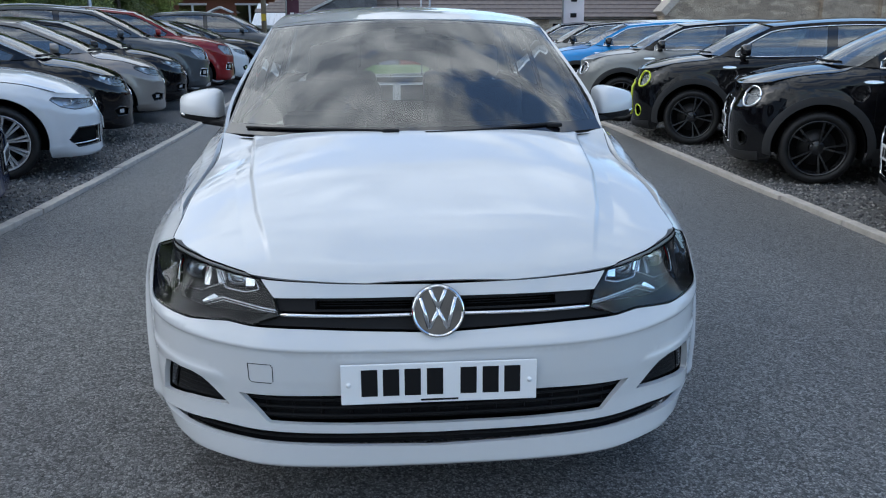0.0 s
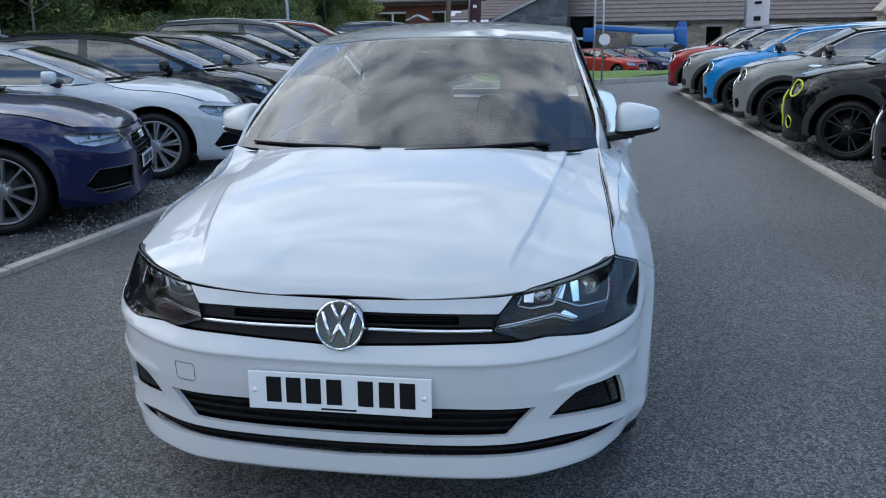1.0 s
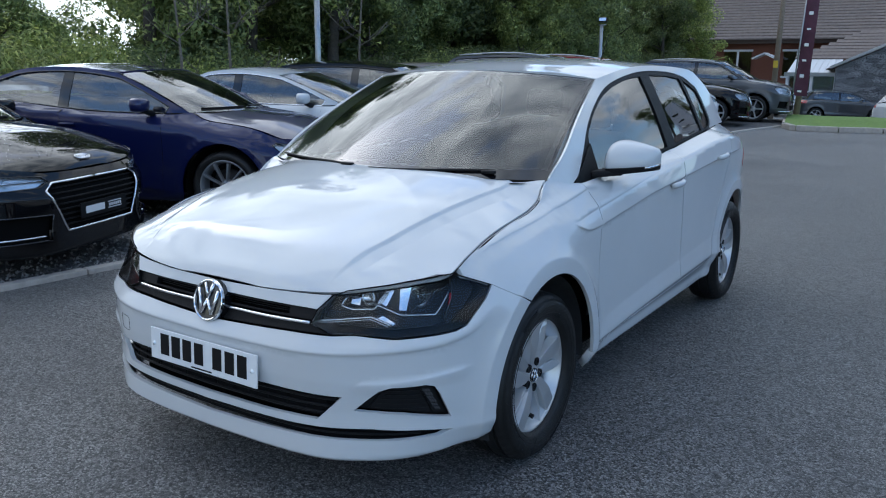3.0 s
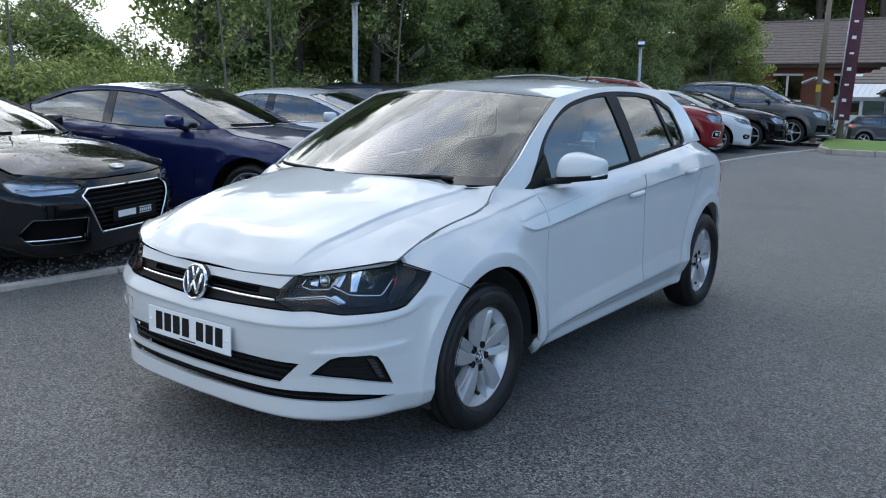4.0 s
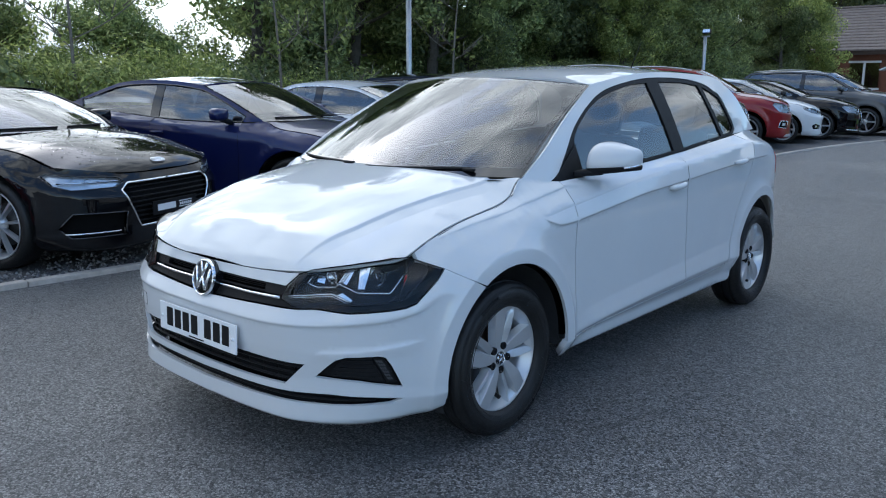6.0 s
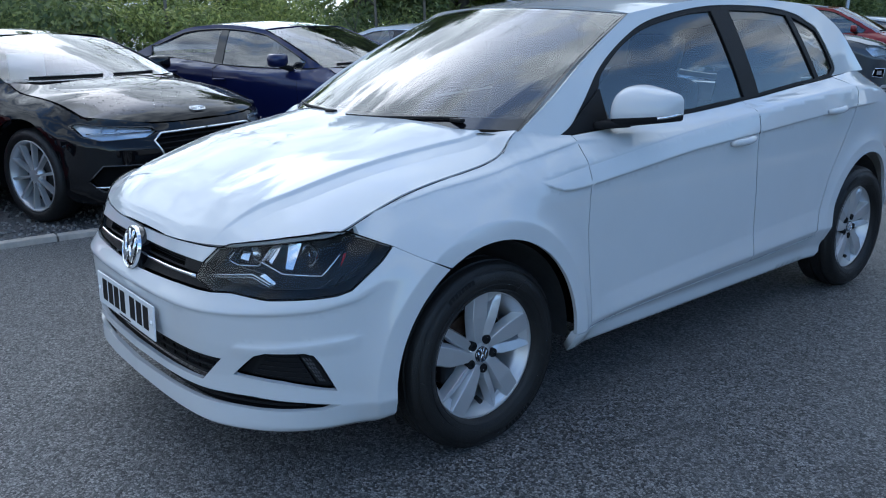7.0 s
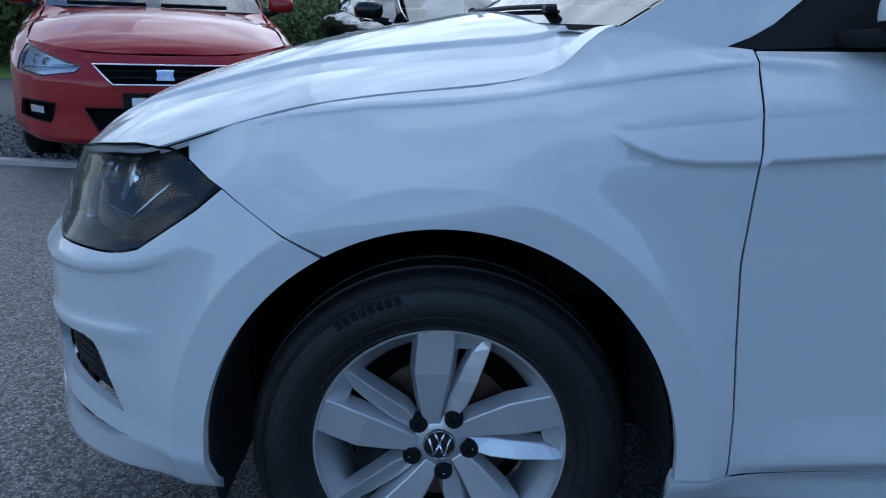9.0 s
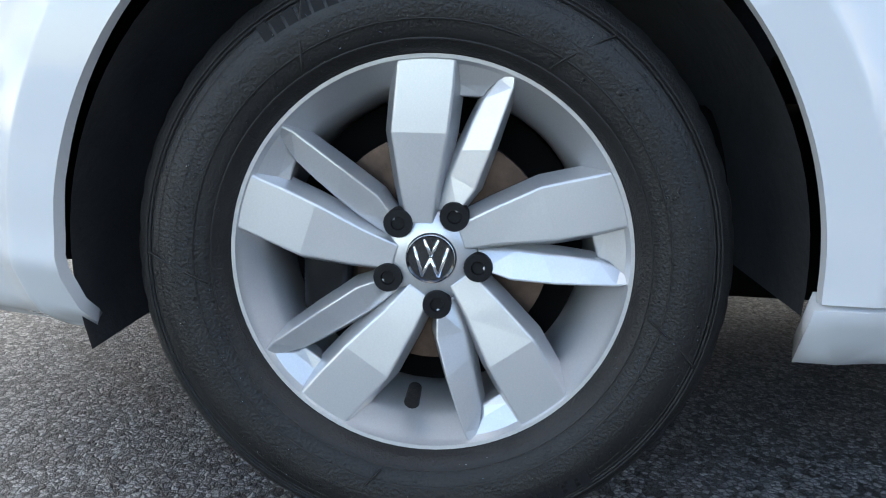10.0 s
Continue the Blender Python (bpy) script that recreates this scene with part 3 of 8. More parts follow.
def fix_normals(ob, angle=32):
    """Outward faces, and sharp edges where the surface turns by more than angle."""
    bm = bmesh.new()
    bm.from_mesh(ob.data)
    bmesh.ops.remove_doubles(bm, verts=bm.verts, dist=1e-5)
    bmesh.ops.recalc_face_normals(bm, faces=bm.faces)
    for e in bm.edges:
        if len(e.link_faces) == 2 and e.calc_face_angle(0) > radians(angle):
            e.smooth = False
    bm.to_mesh(ob.data)
    bm.free()
    return ob


def tyre_mesh(R, rim, w, segs=96):
    """Tread blocks, grooves and rounded walls; outer face towards +x, middle at x = 0."""
    h = w / 2
    prof = [(h - 0.034, rim - 0.002), (h - 0.024, rim + 0.0015), (h - 0.012, rim + 0.006), (h - 0.003, rim + 0.022), (h + 0.004, rim + (R - rim) * 0.45), (h + 0.001, rim + (R - rim) * 0.70), (h - 0.006, R - 0.024),
            (h - 0.013, R - 0.012), (h - 0.022, R - 0.005), (h - 0.036, R - 0.001), (h - 0.038, R - 0.008), (h - 0.046, R - 0.008), (h - 0.048, R), (0.006, R + 0.001), (0.004, R - 0.007), (-0.004, R - 0.007), (-0.006, R + 0.001),
            (-h + 0.048, R), (-h + 0.022, R - 0.005), (-h + 0.006, R - 0.024), (-h, rim + 0.03), (-h + 0.03, rim - 0.004)]
    V, F = lathe(prof, segs * 2)
    p = len(prof)
    for k in range(segs * 2):
        if k % 4 == 0:
            for i in (7, 8, 9):
                v = V[k * p + i]
                f = 1 - 0.0012 / math.hypot(v[1], v[2])
                V[k * p + i, 1:] = v[1:] * f
    return V, F


def twin_spoke_wheel(parent, m):
    """A 15 inch alloy with five wide and five narrow blades, its tyre, bolts and centre cap."""
    w = empty("wheel", m, parent)
    fix_normals(raw("tyre", *tyre_mesh(0.3095, 0.2085, 0.184, 100), M_RUBBER, w, "black low-profile road tyre with moulded sidewall"), 50)
    X = 0.056
    barrel = lathe([(X + 0.002, 0.2095), (X + 0.0092, 0.2085), (X + 0.0088, 0.2045), (X - 0.001, 0.2005), (X - 0.022, 0.183), (X - 0.045, 0.172), (X - 0.10, 0.168), (X - 0.13, 0.168)], 96)
    fix_normals(raw("rim", *barrel, M_ALLOY, w, "silver alloy rim"), 40)
    u = 0.2065 / 356

    def rot(poly, a):
        ca, sa = math.cos(radians(a)), math.sin(radians(a))
        return [(y * ca + z * sa, -y * sa + z * ca) for y, z in poly]

    # stations from the rim inwards: left and right edge of the face, then of the root
    wide = [((-63, 353), (37, 353)), ((-67, 300), (34, 300)), ((-73, 225), (26, 225)), ((-58, 130), (9, 130)), ((-44, 62), (2, 62))]
    nar = [((112, 322), (137, 331)), ((84, 285), (136, 306)), ((66, 245), (122, 262)), ((46, 195), (102, 200)), ((28, 150), (76, 128)), ((8, 84), (46, 84))]
    link = [((37, 354), (134, 329)), ((40, 310), (96, 306)), ((42, 288), (84, 288))]
    for k in range(5):
        a = 72 * k - 0.9
        for nm, st, grow, x0, x1 in (("wide_spoke", wide, 17, 0.0, -0.032), ("narrow_spoke", nar, 13, 0.0, -0.036), ("spoke_tip", link, 6, -0.004, -0.030)):
            V, F = [], []
            for (l, r) in st:
                l, r = np.array(l, float), np.array(r, float)
                d = (r - l) / np.linalg.norm(r - l)
                for p, low in ((l - d * grow, 1), (l, 0), (r, 0), (r + d * grow, 1)):
                    rad = math.hypot(*p) * u
                    face = 0.010 if rad > 0.129 else 0.010 - 0.014 * (0.129 - rad) / 0.10
                    if nm == "spoke_tip":
                        face -= 0.016 * min(1.0, max(0.0, (0.2065 - rad) / 0.03))
                    elif nm == "narrow_spoke" and not low and p is l:
                        face -= 0.011
                    (y, z), = rot([(p[0] * u, p[1] * u)], a)
                    V.append((X - 0.004 + face + (x1 if low else x0), y, z))
            n = len(st)
            for i in range(n - 1):
                for c in range(3):
                    F.append((4 * i + c, 4 * i + c + 1, 4 * i + c + 5, 4 * i + c + 4))
            F += [(0, 1, 2, 3), (4 * n - 4, 4 * n - 3, 4 * n - 2, 4 * n - 1)]
            F += [(4 * i, 4 * i + 3, 4 * i + 7, 4 * i + 4) for i in range(n - 1)]
            ob = fix_normals(raw(nm, V, F, M_ALLOY, w, smooth=False))
            mb = ob.modifiers.new("soft_edge", "BEVEL")
            mb.width, mb.segments, mb.limit_method, mb.angle_limit = 0.0020, 2, "ANGLE", radians(22)
    hub = lathe([(X - 0.03, 0.052), (X - 0.014, 0.048), (X - 0.008, 0.040), (X - 0.006, 0.027), (X - 0.010, 0.026), (X - 0.010, 0.0)], 40)
    fix_normals(raw("hub", *hub, M_ALLOY, w))
    cap = lathe([(X - 0.012, 0.0265), (X - 0.003, 0.0265), (X - 0.001, 0.0245), (X - 0.002, 0.023), (X - 0.002, 0.0)], 40)
    cap_ob = fix_normals(raw("centre_cap", *cap, M_GLOSSBLACK, w, "black centre cap with chrome maker's emblem"))
    fix_normals(raw("cap_ring", *lathe([(X - 0.002, 0.0258), (X + 0.0006, 0.0252), (X - 0.002, 0.0240)], 40), M_CHROME, cap_ob))
    for y0, z0, y1, z1 in ((-0.0075, 0.0205, 0.0, 0.003), (0.0075, 0.0205, 0.0, 0.003), (-0.0178, 0.0125, -0.0085, -0.0185), (0.0178, 0.0125, 0.0085, -0.0185), (-0.0085, -0.0185, 0.0, 0.001), (0.0085, -0.0185, 0.0, 0.001)):
        raw("cap_stroke", *tube([(X - 0.0012, y0, z0), (X - 0.0012, y1, z1)], 0.0022, 5), M_CHROME, cap_ob)
    for k in range(5):
        a = radians(26.7 + 72 * k)
        y, z = 0.0505 * math.sin(a), 0.0505 * math.cos(a)
        V, F = lathe([(X - 0.022, 0.0155), (X - 0.004, 0.0155), (X - 0.002, 0.0145), (X - 0.002, 0.0075), (X - 0.006, 0.0065), (X - 0.006, 0.0)], 20)
        V[:, 1] += y
        V[:, 2] += z
        fix_normals(raw("wheel_bolt", V, F, M_BLACK, w, "black capped wheel bolt"))
    V, F = tube([(X + 0.006, -0.014, -0.157), (X - 0.02, -0.013, -0.150)], [0.0085, 0.0075], 12)
    fix_normals(raw("valve", V, F, M_RUBBER, w))
    fix_normals(raw("brake_disc", *lathe([(X - 0.075, 0.06), (X - 0.062, 0.062), (X - 0.062, 0.128), (X - 0.082, 0.128), (X - 0.082, 0.05)], 64), M_RUST, w, "rusty brown brake disc"))
    # near-black hub back and rim-wide disc stand in for shade behind the spokes
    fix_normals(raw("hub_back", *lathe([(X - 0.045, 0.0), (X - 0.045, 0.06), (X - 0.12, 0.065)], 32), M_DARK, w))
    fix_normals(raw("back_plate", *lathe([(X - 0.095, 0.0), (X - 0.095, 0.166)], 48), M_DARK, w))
    cal = box_bm(X - 0.06, -0.115, -0.02, 0.06, 0.055, 0.11, 0.012)
    part("brake_caliper", cal, M_LAMPGREY, w, "grey cast brake caliper")
    # raised maker's marks on the tyre wall, as plain bars
    for a0, a1, r in ((-38, -14, 0.272), (140, 166, 0.272)):
        segs = []
        for j in range(8):
            aa = radians(a0 + (a1 - a0) * (j + 0.5) / 8)
            y, z = r * math.sin(aa), r * math.cos(aa)
            b = box_bm(0, 0, 0, 0.002, 0.011, 0.018 if j else 0.022, 0.0)
            bmesh.ops.transform(b, matrix=Matrix.Translation((0.0935, y, z)) @ Matrix.Rotation(-aa, 4, "X"), verts=b.verts)
            me = bpy.data.meshes.new("t")
            b.to_mesh(me)
            b.free()
            segs.append((np.array([tuple(v.co) for v in me.vertices]), [tuple(p.vertices) for p in me.polygons]))
            bpy.data.meshes.remove(me)
        raw("tyre_marking", *joined(*segs), M_BLACK, w, smooth=False)
    # rain drops on the tyre wall
    rng = np.random.default_rng(9)
    n = 420
    ang, rr, rd = rng.uniform(0, 2 * math.pi, n), rng.uniform(0.213, 0.287, n), rng.uniform(0.0009, 0.0021, n)
    cx = np.interp(rr, (0.2085, 0.2145, 0.2325, 0.254, 0.279, 0.287), (0.076, 0.0852, 0.0905, 0.0960, 0.0930, 0.0870))
    ball = np.array([(1, 0, 0), (0.5, 0.87, 0), (0.5, 0, 0.87), (0.5, -0.87, 0), (0.5, 0, -0.87), (-0.2, 0.7, 0.7), (-0.2, -0.7, 0.7), (-0.2, -0.7, -0.7), (-0.2, 0.7, -0.7)])
    W = (ball[None] * rd[:, None, None] + np.stack([cx, rr * np.sin(ang), rr * np.cos(ang)], -1)[:, None, :]).reshape(-1, 3)
    fc = np.array([(0, 1, 2), (0, 2, 3), (0, 3, 4), (0, 4, 1), (1, 5, 2), (2, 6, 3), (3, 7, 4), (4, 8, 1)])
    tagged(raw("rain_water", W, (fc[None] + 9 * np.arange(n)[:, None, None]).reshape(-1, 3), M_DROP, w), "small clear rain drops", kind="stuff")
    for a in (28, 100, 190, 262, 325):
        aa = radians(a)
        pts = [(0.0942, r * math.sin(aa + (r - 0.22) * 2.2), r * math.cos(aa + (r - 0.22) * 2.2)) for r in np.linspace(0.225, 0.285, 8)]
        raw("wall_rib", *tube(pts, 0.0012, 4), M_RUBBER, w)
    for r, x, hw in ((0.2215, 0.0905, 0.0012), (0.2395, 0.0935, 0.001), (0.2560, 0.0955, 0.0010), (0.2745, 0.0930, 0.0010), (0.2810, 0.0915, 0.0013), (0.2850, 0.0905, 0.0013), (0.2890, 0.0885, 0.0013)):
        raw("wall_ring", *lathe([(x - 0.001, r - hw), (x + 0.0012, r), (x - 0.001, r + hw)], 96), M_RUBBER, w)
    return w


def white_hatchback():
    car = tagged(empty("white_hatchback"), "clean white five-door hatchback parked alone on the dark tarmac lane", "car")
    sh = POLO
    lamp = [(0.428, 0.629), (0.447, 0.672), (0.497, 0.714), (0.560, 0.733), (0.634, 0.746), (0.76, 0.763), (0.888, 0.776), (0.957, 0.772), (1.085, 0.728), (1.045, 0.694), (0.95, 0.627), (0.91, 0.616),
            (0.854, 0.610), (0.708, 0.602), (0.586, 0.609), (0.512, 0.603)]
    grille_low = [(0, 0.418), (0.30, 0.418), (0.548, 0.414), (0.510, 0.378), (0.463, 0.333), (0.268, 0.329), (0, 0.328)]
    strip = [(0, 0.303), (0.35, 0.306), (0.644, 0.313), (0.80, 0.305), (0.905, 0.294), (0.85, 0.278), (0.644, 0.273), (0.48, 0.273), (0.35, 0.270), (0, 0.262)]
    fog = [(0.583, 0.370), (0.63, 0.412), (0.664, 0.440), (0.70, 0.452), (0.81, 0.455), (0.835, 0.448), (0.855, 0.42), (0.897, 0.335), (0.742, 0.360)]
    arch = [(sh.sy(y), z) for y, z in arch_line(0, 0.382, -30, -103, 26)]
    bump = [(0, 0.584), (0.347, 0.597), (0.512, 0.600), (0.586, 0.606), (0.708, 0.599), (0.854, 0.607), (0.91, 0.613), (0.95, 0.624), (1.048, 0.692), (1.0882, 0.7262), (1.1722, 0.6815)]
    bump += arch + [(sh.sy(-0.375), 0.206), (0.9, 0.198), (0.7, 0.188), (0.3, 0.180), (0, 0.178)]
    holes = [sym(grille_low), sym(strip), fog, [(-s, z) for s, z in fog]]
    ys = np.arange(-0.3, 3.0, 0.022)
    SLINES, BLINES = [], []
    for cy in (0.0, 2.551):
        for r in (0.4255, 0.431, 0.436, 0.4425):
            SLINES.append([(sh.sy(y), z) for y, z in arch_line(cy, r, -100, 100, 90)])
            if cy == 0.0:
                BLINES += [[(f * s, z) for s, z in SLINES[-1]] for f in (1, -1)]
    for k in (3, 4):
        for dz in (-0.0085, -0.004, 0.0, 0.005):
            zz = polo_side(ys)[k][0] + dz + 0 * ys
            SLINES.append([(sh.sy(y), z) for y, z in zip(ys, zz) if y > 0.42])
    for line, lo, hi, steps in ((blade_low, 0.225, 3, (-0.0075, -0.003, 0.0, 0.006)), (blade_up, 0.25, 3, (-0.004, 0.0, 0.005)), (shoulder, -0.3, 0.45, (-0.009, -0.004, 0.0, 0.006))):
        for dz in steps:
            SLINES.append([(sh.sy(y), float(line(y)) + dz) for y in np.arange(lo, min(hi, 3.0), 0.018)])
    sf = np.arange(0, 1.05, 0.022)
    for dz in (-0.009, -0.004, 0.0, 0.006):
        zz = nose_line(sf) + dz
        BLINES.append([(-s, z) for s, z in zip(sf[::-1], zz[::-1])] + [(s, z) for s, z in zip(sf[1:], zz[1:])])
    sg = np.arange(0.60, 0.98, 0.022)
    for dz in (-0.005, 0.0, 0.005, 0.013):
        zz = np.interp(sg, (0.55, 0.61, 0.72, 0.85, 0.97), (0.43, 0.458, 0.466, 0.479, 0.490)) + dz
        BLINES += [[(f * s, z) for s, z in zip(sg, zz)] for f in (1, -1)]
    raw("front_bumper", *sheet_mesh(sh.skirt, sym(bump), holes, 0.024, 0.016, sz=0.014, lines=BLINES), M_WHITE, car, "white moulded front bumper")
    part_back = at_depth(sh.skirt, 0.045)
    for nm, poly in (("lower_grille", sym([(0, 0.425), (0.556, 0.425), (0.556, 0.325), (0, 0.325)])), ("lip_intake", sym([(0, 0.31), (0.92, 0.31), (0.92, 0.255), (0, 0.255)]))):
        raw(nm, *sheet_mesh(part_back, poly, (), 0.04, 0), M_BLACK, car, "black plastic intake grille")
    for z in (0.348, 0.372, 0.396):
        raw("grille_slat", *skirt_tube(sh, [(-0.54 + (0.40 - z) * 1.0, z), (-0.2, z - 0.001), (0.2, z - 0.001), (0.54 - (0.40 - z) * 1.0, z)], 0.0055, 0.022, 1, 4), M_BLACK, car)
    raw("lip_slat", *skirt_tube(sh, [(-0.8, 0.288), (-0.3, 0.285), (0.3, 0.285), (0.8, 0.288)], 0.0045, 0.022, 1, 4), M_BLACK, car)
    for s in np.linspace(-0.48, 0.48, 13):
        raw("grille_rib", *skirt_tube(sh, [(s, 0.335), (s, 0.412)], 0.004, 0.034, 1, 4), M_BLACK, car)
    for f in (1, -1):
        p = [(f * s, z) for s, z in fog]
        fg = raw("fog_surround", *sheet_mesh(at_depth(sh.skirt, 0.030), p, (), 0.03, 0.0), M_BLACK, car, "black fog lamp surround")
        inner = [(f * s, z) for s, z in ((0.625, 0.372), (0.672, 0.428), (0.705, 0.441), (0.785, 0.443), (0.835, 0.352), (0.742, 0.368))]
        raw("blanking_panel", *sheet_mesh(at_depth(sh.skirt, 0.022), inner, (), 0.03, 0.008), M_BLACK, fg)
        for k in range(5):
            raw("panel_rib", *skirt_tube(sh, [(0.645 + k * 0.012, 0.377 + k * 0.014), (0.818 - k * 0.007, 0.372 + k * 0.015)], 0.0018, 0.021, f, 4), M_BLACK, fg)
        raw("day_lamp", *sheet_mesh(at_depth(sh.skirt, 0.020), [(f * s, z) for s, z in ((0.792, 0.444), (0.828, 0.442), (0.846, 0.418), (0.880, 0.349), (0.842, 0.353))], (), 0.02, 0.006), M_LAMPGREY, fg)
        cell = [np.array((0.799, 0.436)), np.array((0.829, 0.433)), np.array((0.868, 0.357)), np.array((0.846, 0.360))]
        for j in range(6):
            for i in range(3):
                u0, v0 = (i + (0.3 if j % 2 else 0.0)) / 3.4, j / 6.0
                q = [cell[0] * (1 - u) * (1 - v) + cell[1] * u * (1 - v) + cell[2] * u * v + cell[3] * (1 - u) * v for u, v in ((u0, v0 + 0.02), (u0 + 0.22, v0), (u0 + 0.24, v0 + 0.12), (u0 + 0.02, v0 + 0.13))]
                raw("lens_cell", *sheet_mesh(at_depth(sh.skirt, 0.0165), [(f * t[0], t[1]) for t in q], (), 0.02, 0.004), M_LENSGREY, fg)
    # upper grille
    ug = raw("upper_grille", *sheet_mesh(at_depth(sh.skirt, 0.05), sym([(0, 0.682), (0.45, 0.69), (0.45, 0.60), (0.50, 0.595), (0.50, 0.575), (0, 0.575)]), (), 0.03, 0), M_DARK, car, "black front grille with a chrome bar")
    raw("grille_bar", *joined(*[skirt_tube(sh, [(f * 0.05, 0.6285), (f * 0.25, 0.628), (f * 0.424, 0.631)], 0.0055, 0.004, 1, 8) for f in (1, -1)]), M_CHROME, ug, "chrome bar")
    band = [(0, 0.625), (0.43, 0.6265), (0.44, 0.618), (0.505, 0.602), (0.35, 0.599), (0, 0.586)]
    raw("grille_lower_band", *sheet_mesh(at_depth(sh.skirt, 0.014), sym(band), (), 0.03, 0.02), M_BLACK, ug)
    for f in (1, -1):
        slot = [(f * s, z) for s, z in ((0.06, 0.640), (0.33, 0.642), (0.33, 0.664), (0.06, 0.662))]
        raw("grille_upper_band", *sheet_mesh(at_depth(sh.skirt, 0.014), [(f * s, z) for s, z in ((0, 0.634), (0.432, 0.637), (0.444, 0.672), (0, 0.674))], [slot], 0.03, 0.02), M_BLACK, ug)
        for k in range(3):
            raw("grille_fin", *skirt_tube(sh, [(0.07, 0.645 + 0.006 * k), (0.32, 0.647 + 0.006 * k)], 0.0016, 0.03, f, 4), M_BLACK, ug)
    raw("nose_strip", *sheet_mesh(sh.skirt, sym([(0, 0.674), (0.445, 0.674), (0.495, 0.7175), (0.44, 0.7140), (0.25, 0.7080), (0, 0.7045)]), (), 0.022, 0.014, sz=0.012), M_WHITE, car)
    # round emblem
    yb = float(sh.skirt(np.array([0.0]), np.array([0.641]))[0, 1])
    tilt = Matrix.Translation((0, yb - 0.010, 0.641)) @ Matrix.Rotation(radians(-14), 4, "X") @ Matrix.Rotation(radians(-90), 4, "Z")
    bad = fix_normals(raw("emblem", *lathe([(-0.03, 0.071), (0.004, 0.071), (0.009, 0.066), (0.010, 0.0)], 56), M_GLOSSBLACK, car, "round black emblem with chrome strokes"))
    bad.matrix_basis = tilt
    fix_normals(raw("emblem_ring", *lathe([(0.002, 0.071), (0.013, 0.069), (0.015, 0.066), (0.013, 0.0625), (0.008, 0.0615)], 56), M_CHROME, bad))
    for pts in (((-0.020, 0.056), (0.0, 0.008)), ((0.020, 0.056), (0.0, 0.008)), ((-0.046, 0.036), (-0.024, -0.045)), ((0.046, 0.036), (0.024, -0.045)), ((-0.024, -0.045), (0.0, 0.004)), ((0.024, -0.045), (0.0, 0.004))):
        (y0, z0), (y1, z1) = pts
        raw("emblem_stroke", *tube([(0.0125, y0, z0), (0.0125, y1, z1)], 0.0062, 6), M_CHROME, bad)
    # registration plate, its characters as plain bars
    pl = part("registration_plate", box_bm(0, 0, 0, 0.52, 0.006, 0.111, 0.0025), M_PLATE, car, "white registration plate with black characters", smooth=False)
    pl.matrix_basis = Matrix.Translation((0, -0.829, 0.459)) @ Matrix.Rotation(radians(-2.5), 4, "X")
    for x in (-0.185, -0.128, -0.071, -0.012, 0.077, 0.136, 0.194):
        part("plate_bar", box_bm(x, -0.0035, 0.004, 0.043, 0.0015, 0.074, 0.0), M_INK, pl, smooth=False)
    part("plate_bar", box_bm(0.0, -0.0035, -0.047, 0.10, 0.0015, 0.005), M_INK, pl, smooth=False)
    for x in (-0.24, 0.24):
        V, F = lathe([(-0.004, 0.0075), (0.004, 0.0065), (0.006, 0.0)], 16)
        s_ob = raw("plate_screw", V, F, M_PLATE, pl)
        s_ob.matrix_basis = Matrix.Translation((x, -0.003, 0.0)) @ Matrix.Rotation(radians(-90), 4, "Z")
    ring = resample([(-0.512, 0.505), (-0.448, 0.505), (-0.442, 0.498), (-0.442, 0.458), (-0.448, 0.452), (-0.503, 0.452), (-0.510, 0.459)], 0.01)
    raw("tow_cover_gap", *tube(sh.skirt(np.append(ring[:, 0], ring[0, 0]), np.append(ring[:, 1], ring[0, 1]), 0.0), 0.0012, 4), M_LAMPGREY, car)
    # headlamps
    for f in (1, -1):
        p = [(f * s, z) for s, z in lamp]
        hl = raw("headlamp", *sheet_mesh(at_depth(sh.skirt, 0.085), p, (), 0.03, 0), M_LAMPGREY, car, "clear-covered headlamp with dark housing and bright strokes")
        raw("lamp_cover", *sheet_mesh(at_depth(sh.skirt, 0.001), p, (), 0.02, 0, sz=0.012), M_CLEAR, hl).visible_shadow = False
        rim_pts = resample(p, 0.02)
        rim_pts = np.vstack([rim_pts, rim_pts[:1]])
        n = len(rim_pts)
        raw("lamp_wall", np.vstack([sh.skirt(rim_pts[:, 0], rim_pts[:, 1], 0.003), sh.skirt(rim_pts[:, 0], rim_pts[:, 1], 0.085)]), [(i, i + 1, i + 1 + n, i + n) for i in range(n - 1)], M_LAMPGREY, hl)
        raw("lamp_seal", *tube(sh.skirt(rim_pts[:, 0], rim_pts[:, 1], 0.004), 0.0026, 5), M_DARK, hl)

        def line(name, pts, r, d, material=M_REFLECT):
            q = np.vstack([np.linspace(a, b, 7)[:-1] for a, b in zip(np.array(pts)[:-1], np.array(pts)[1:])] + [np.array(pts)[-1:]])
            return raw(name, *tube(sh.skirt(f * q[:, 0], q[:, 1], d), r, 4), material, hl)

        def facet(name, pts, d, material=M_REFLECT):
            return raw(name, *sheet_mesh(at_depth(sh.skirt, d), [(f * a, b) for a, b in pts], (), 0.03, 0.006), material, hl)

        # black inner bezel with stepped openings
        facet("bezel", ((0.455, 0.640), (0.51, 0.700), (0.56, 0.716), (0.53, 0.672), (0.575, 0.658), (0.70, 0.640), (0.90, 0.640), (0.86, 0.618), (0.70, 0.612), (0.52, 0.616)), 0.060, M_LAMPGREY)
        facet("bezel", ((0.90, 0.640), (0.955, 0.700), (0.975, 0.748), (1.05, 0.722), (1.02, 0.692), (0.945, 0.640), (0.905, 0.624)), 0.045, M_LAMPGREY)
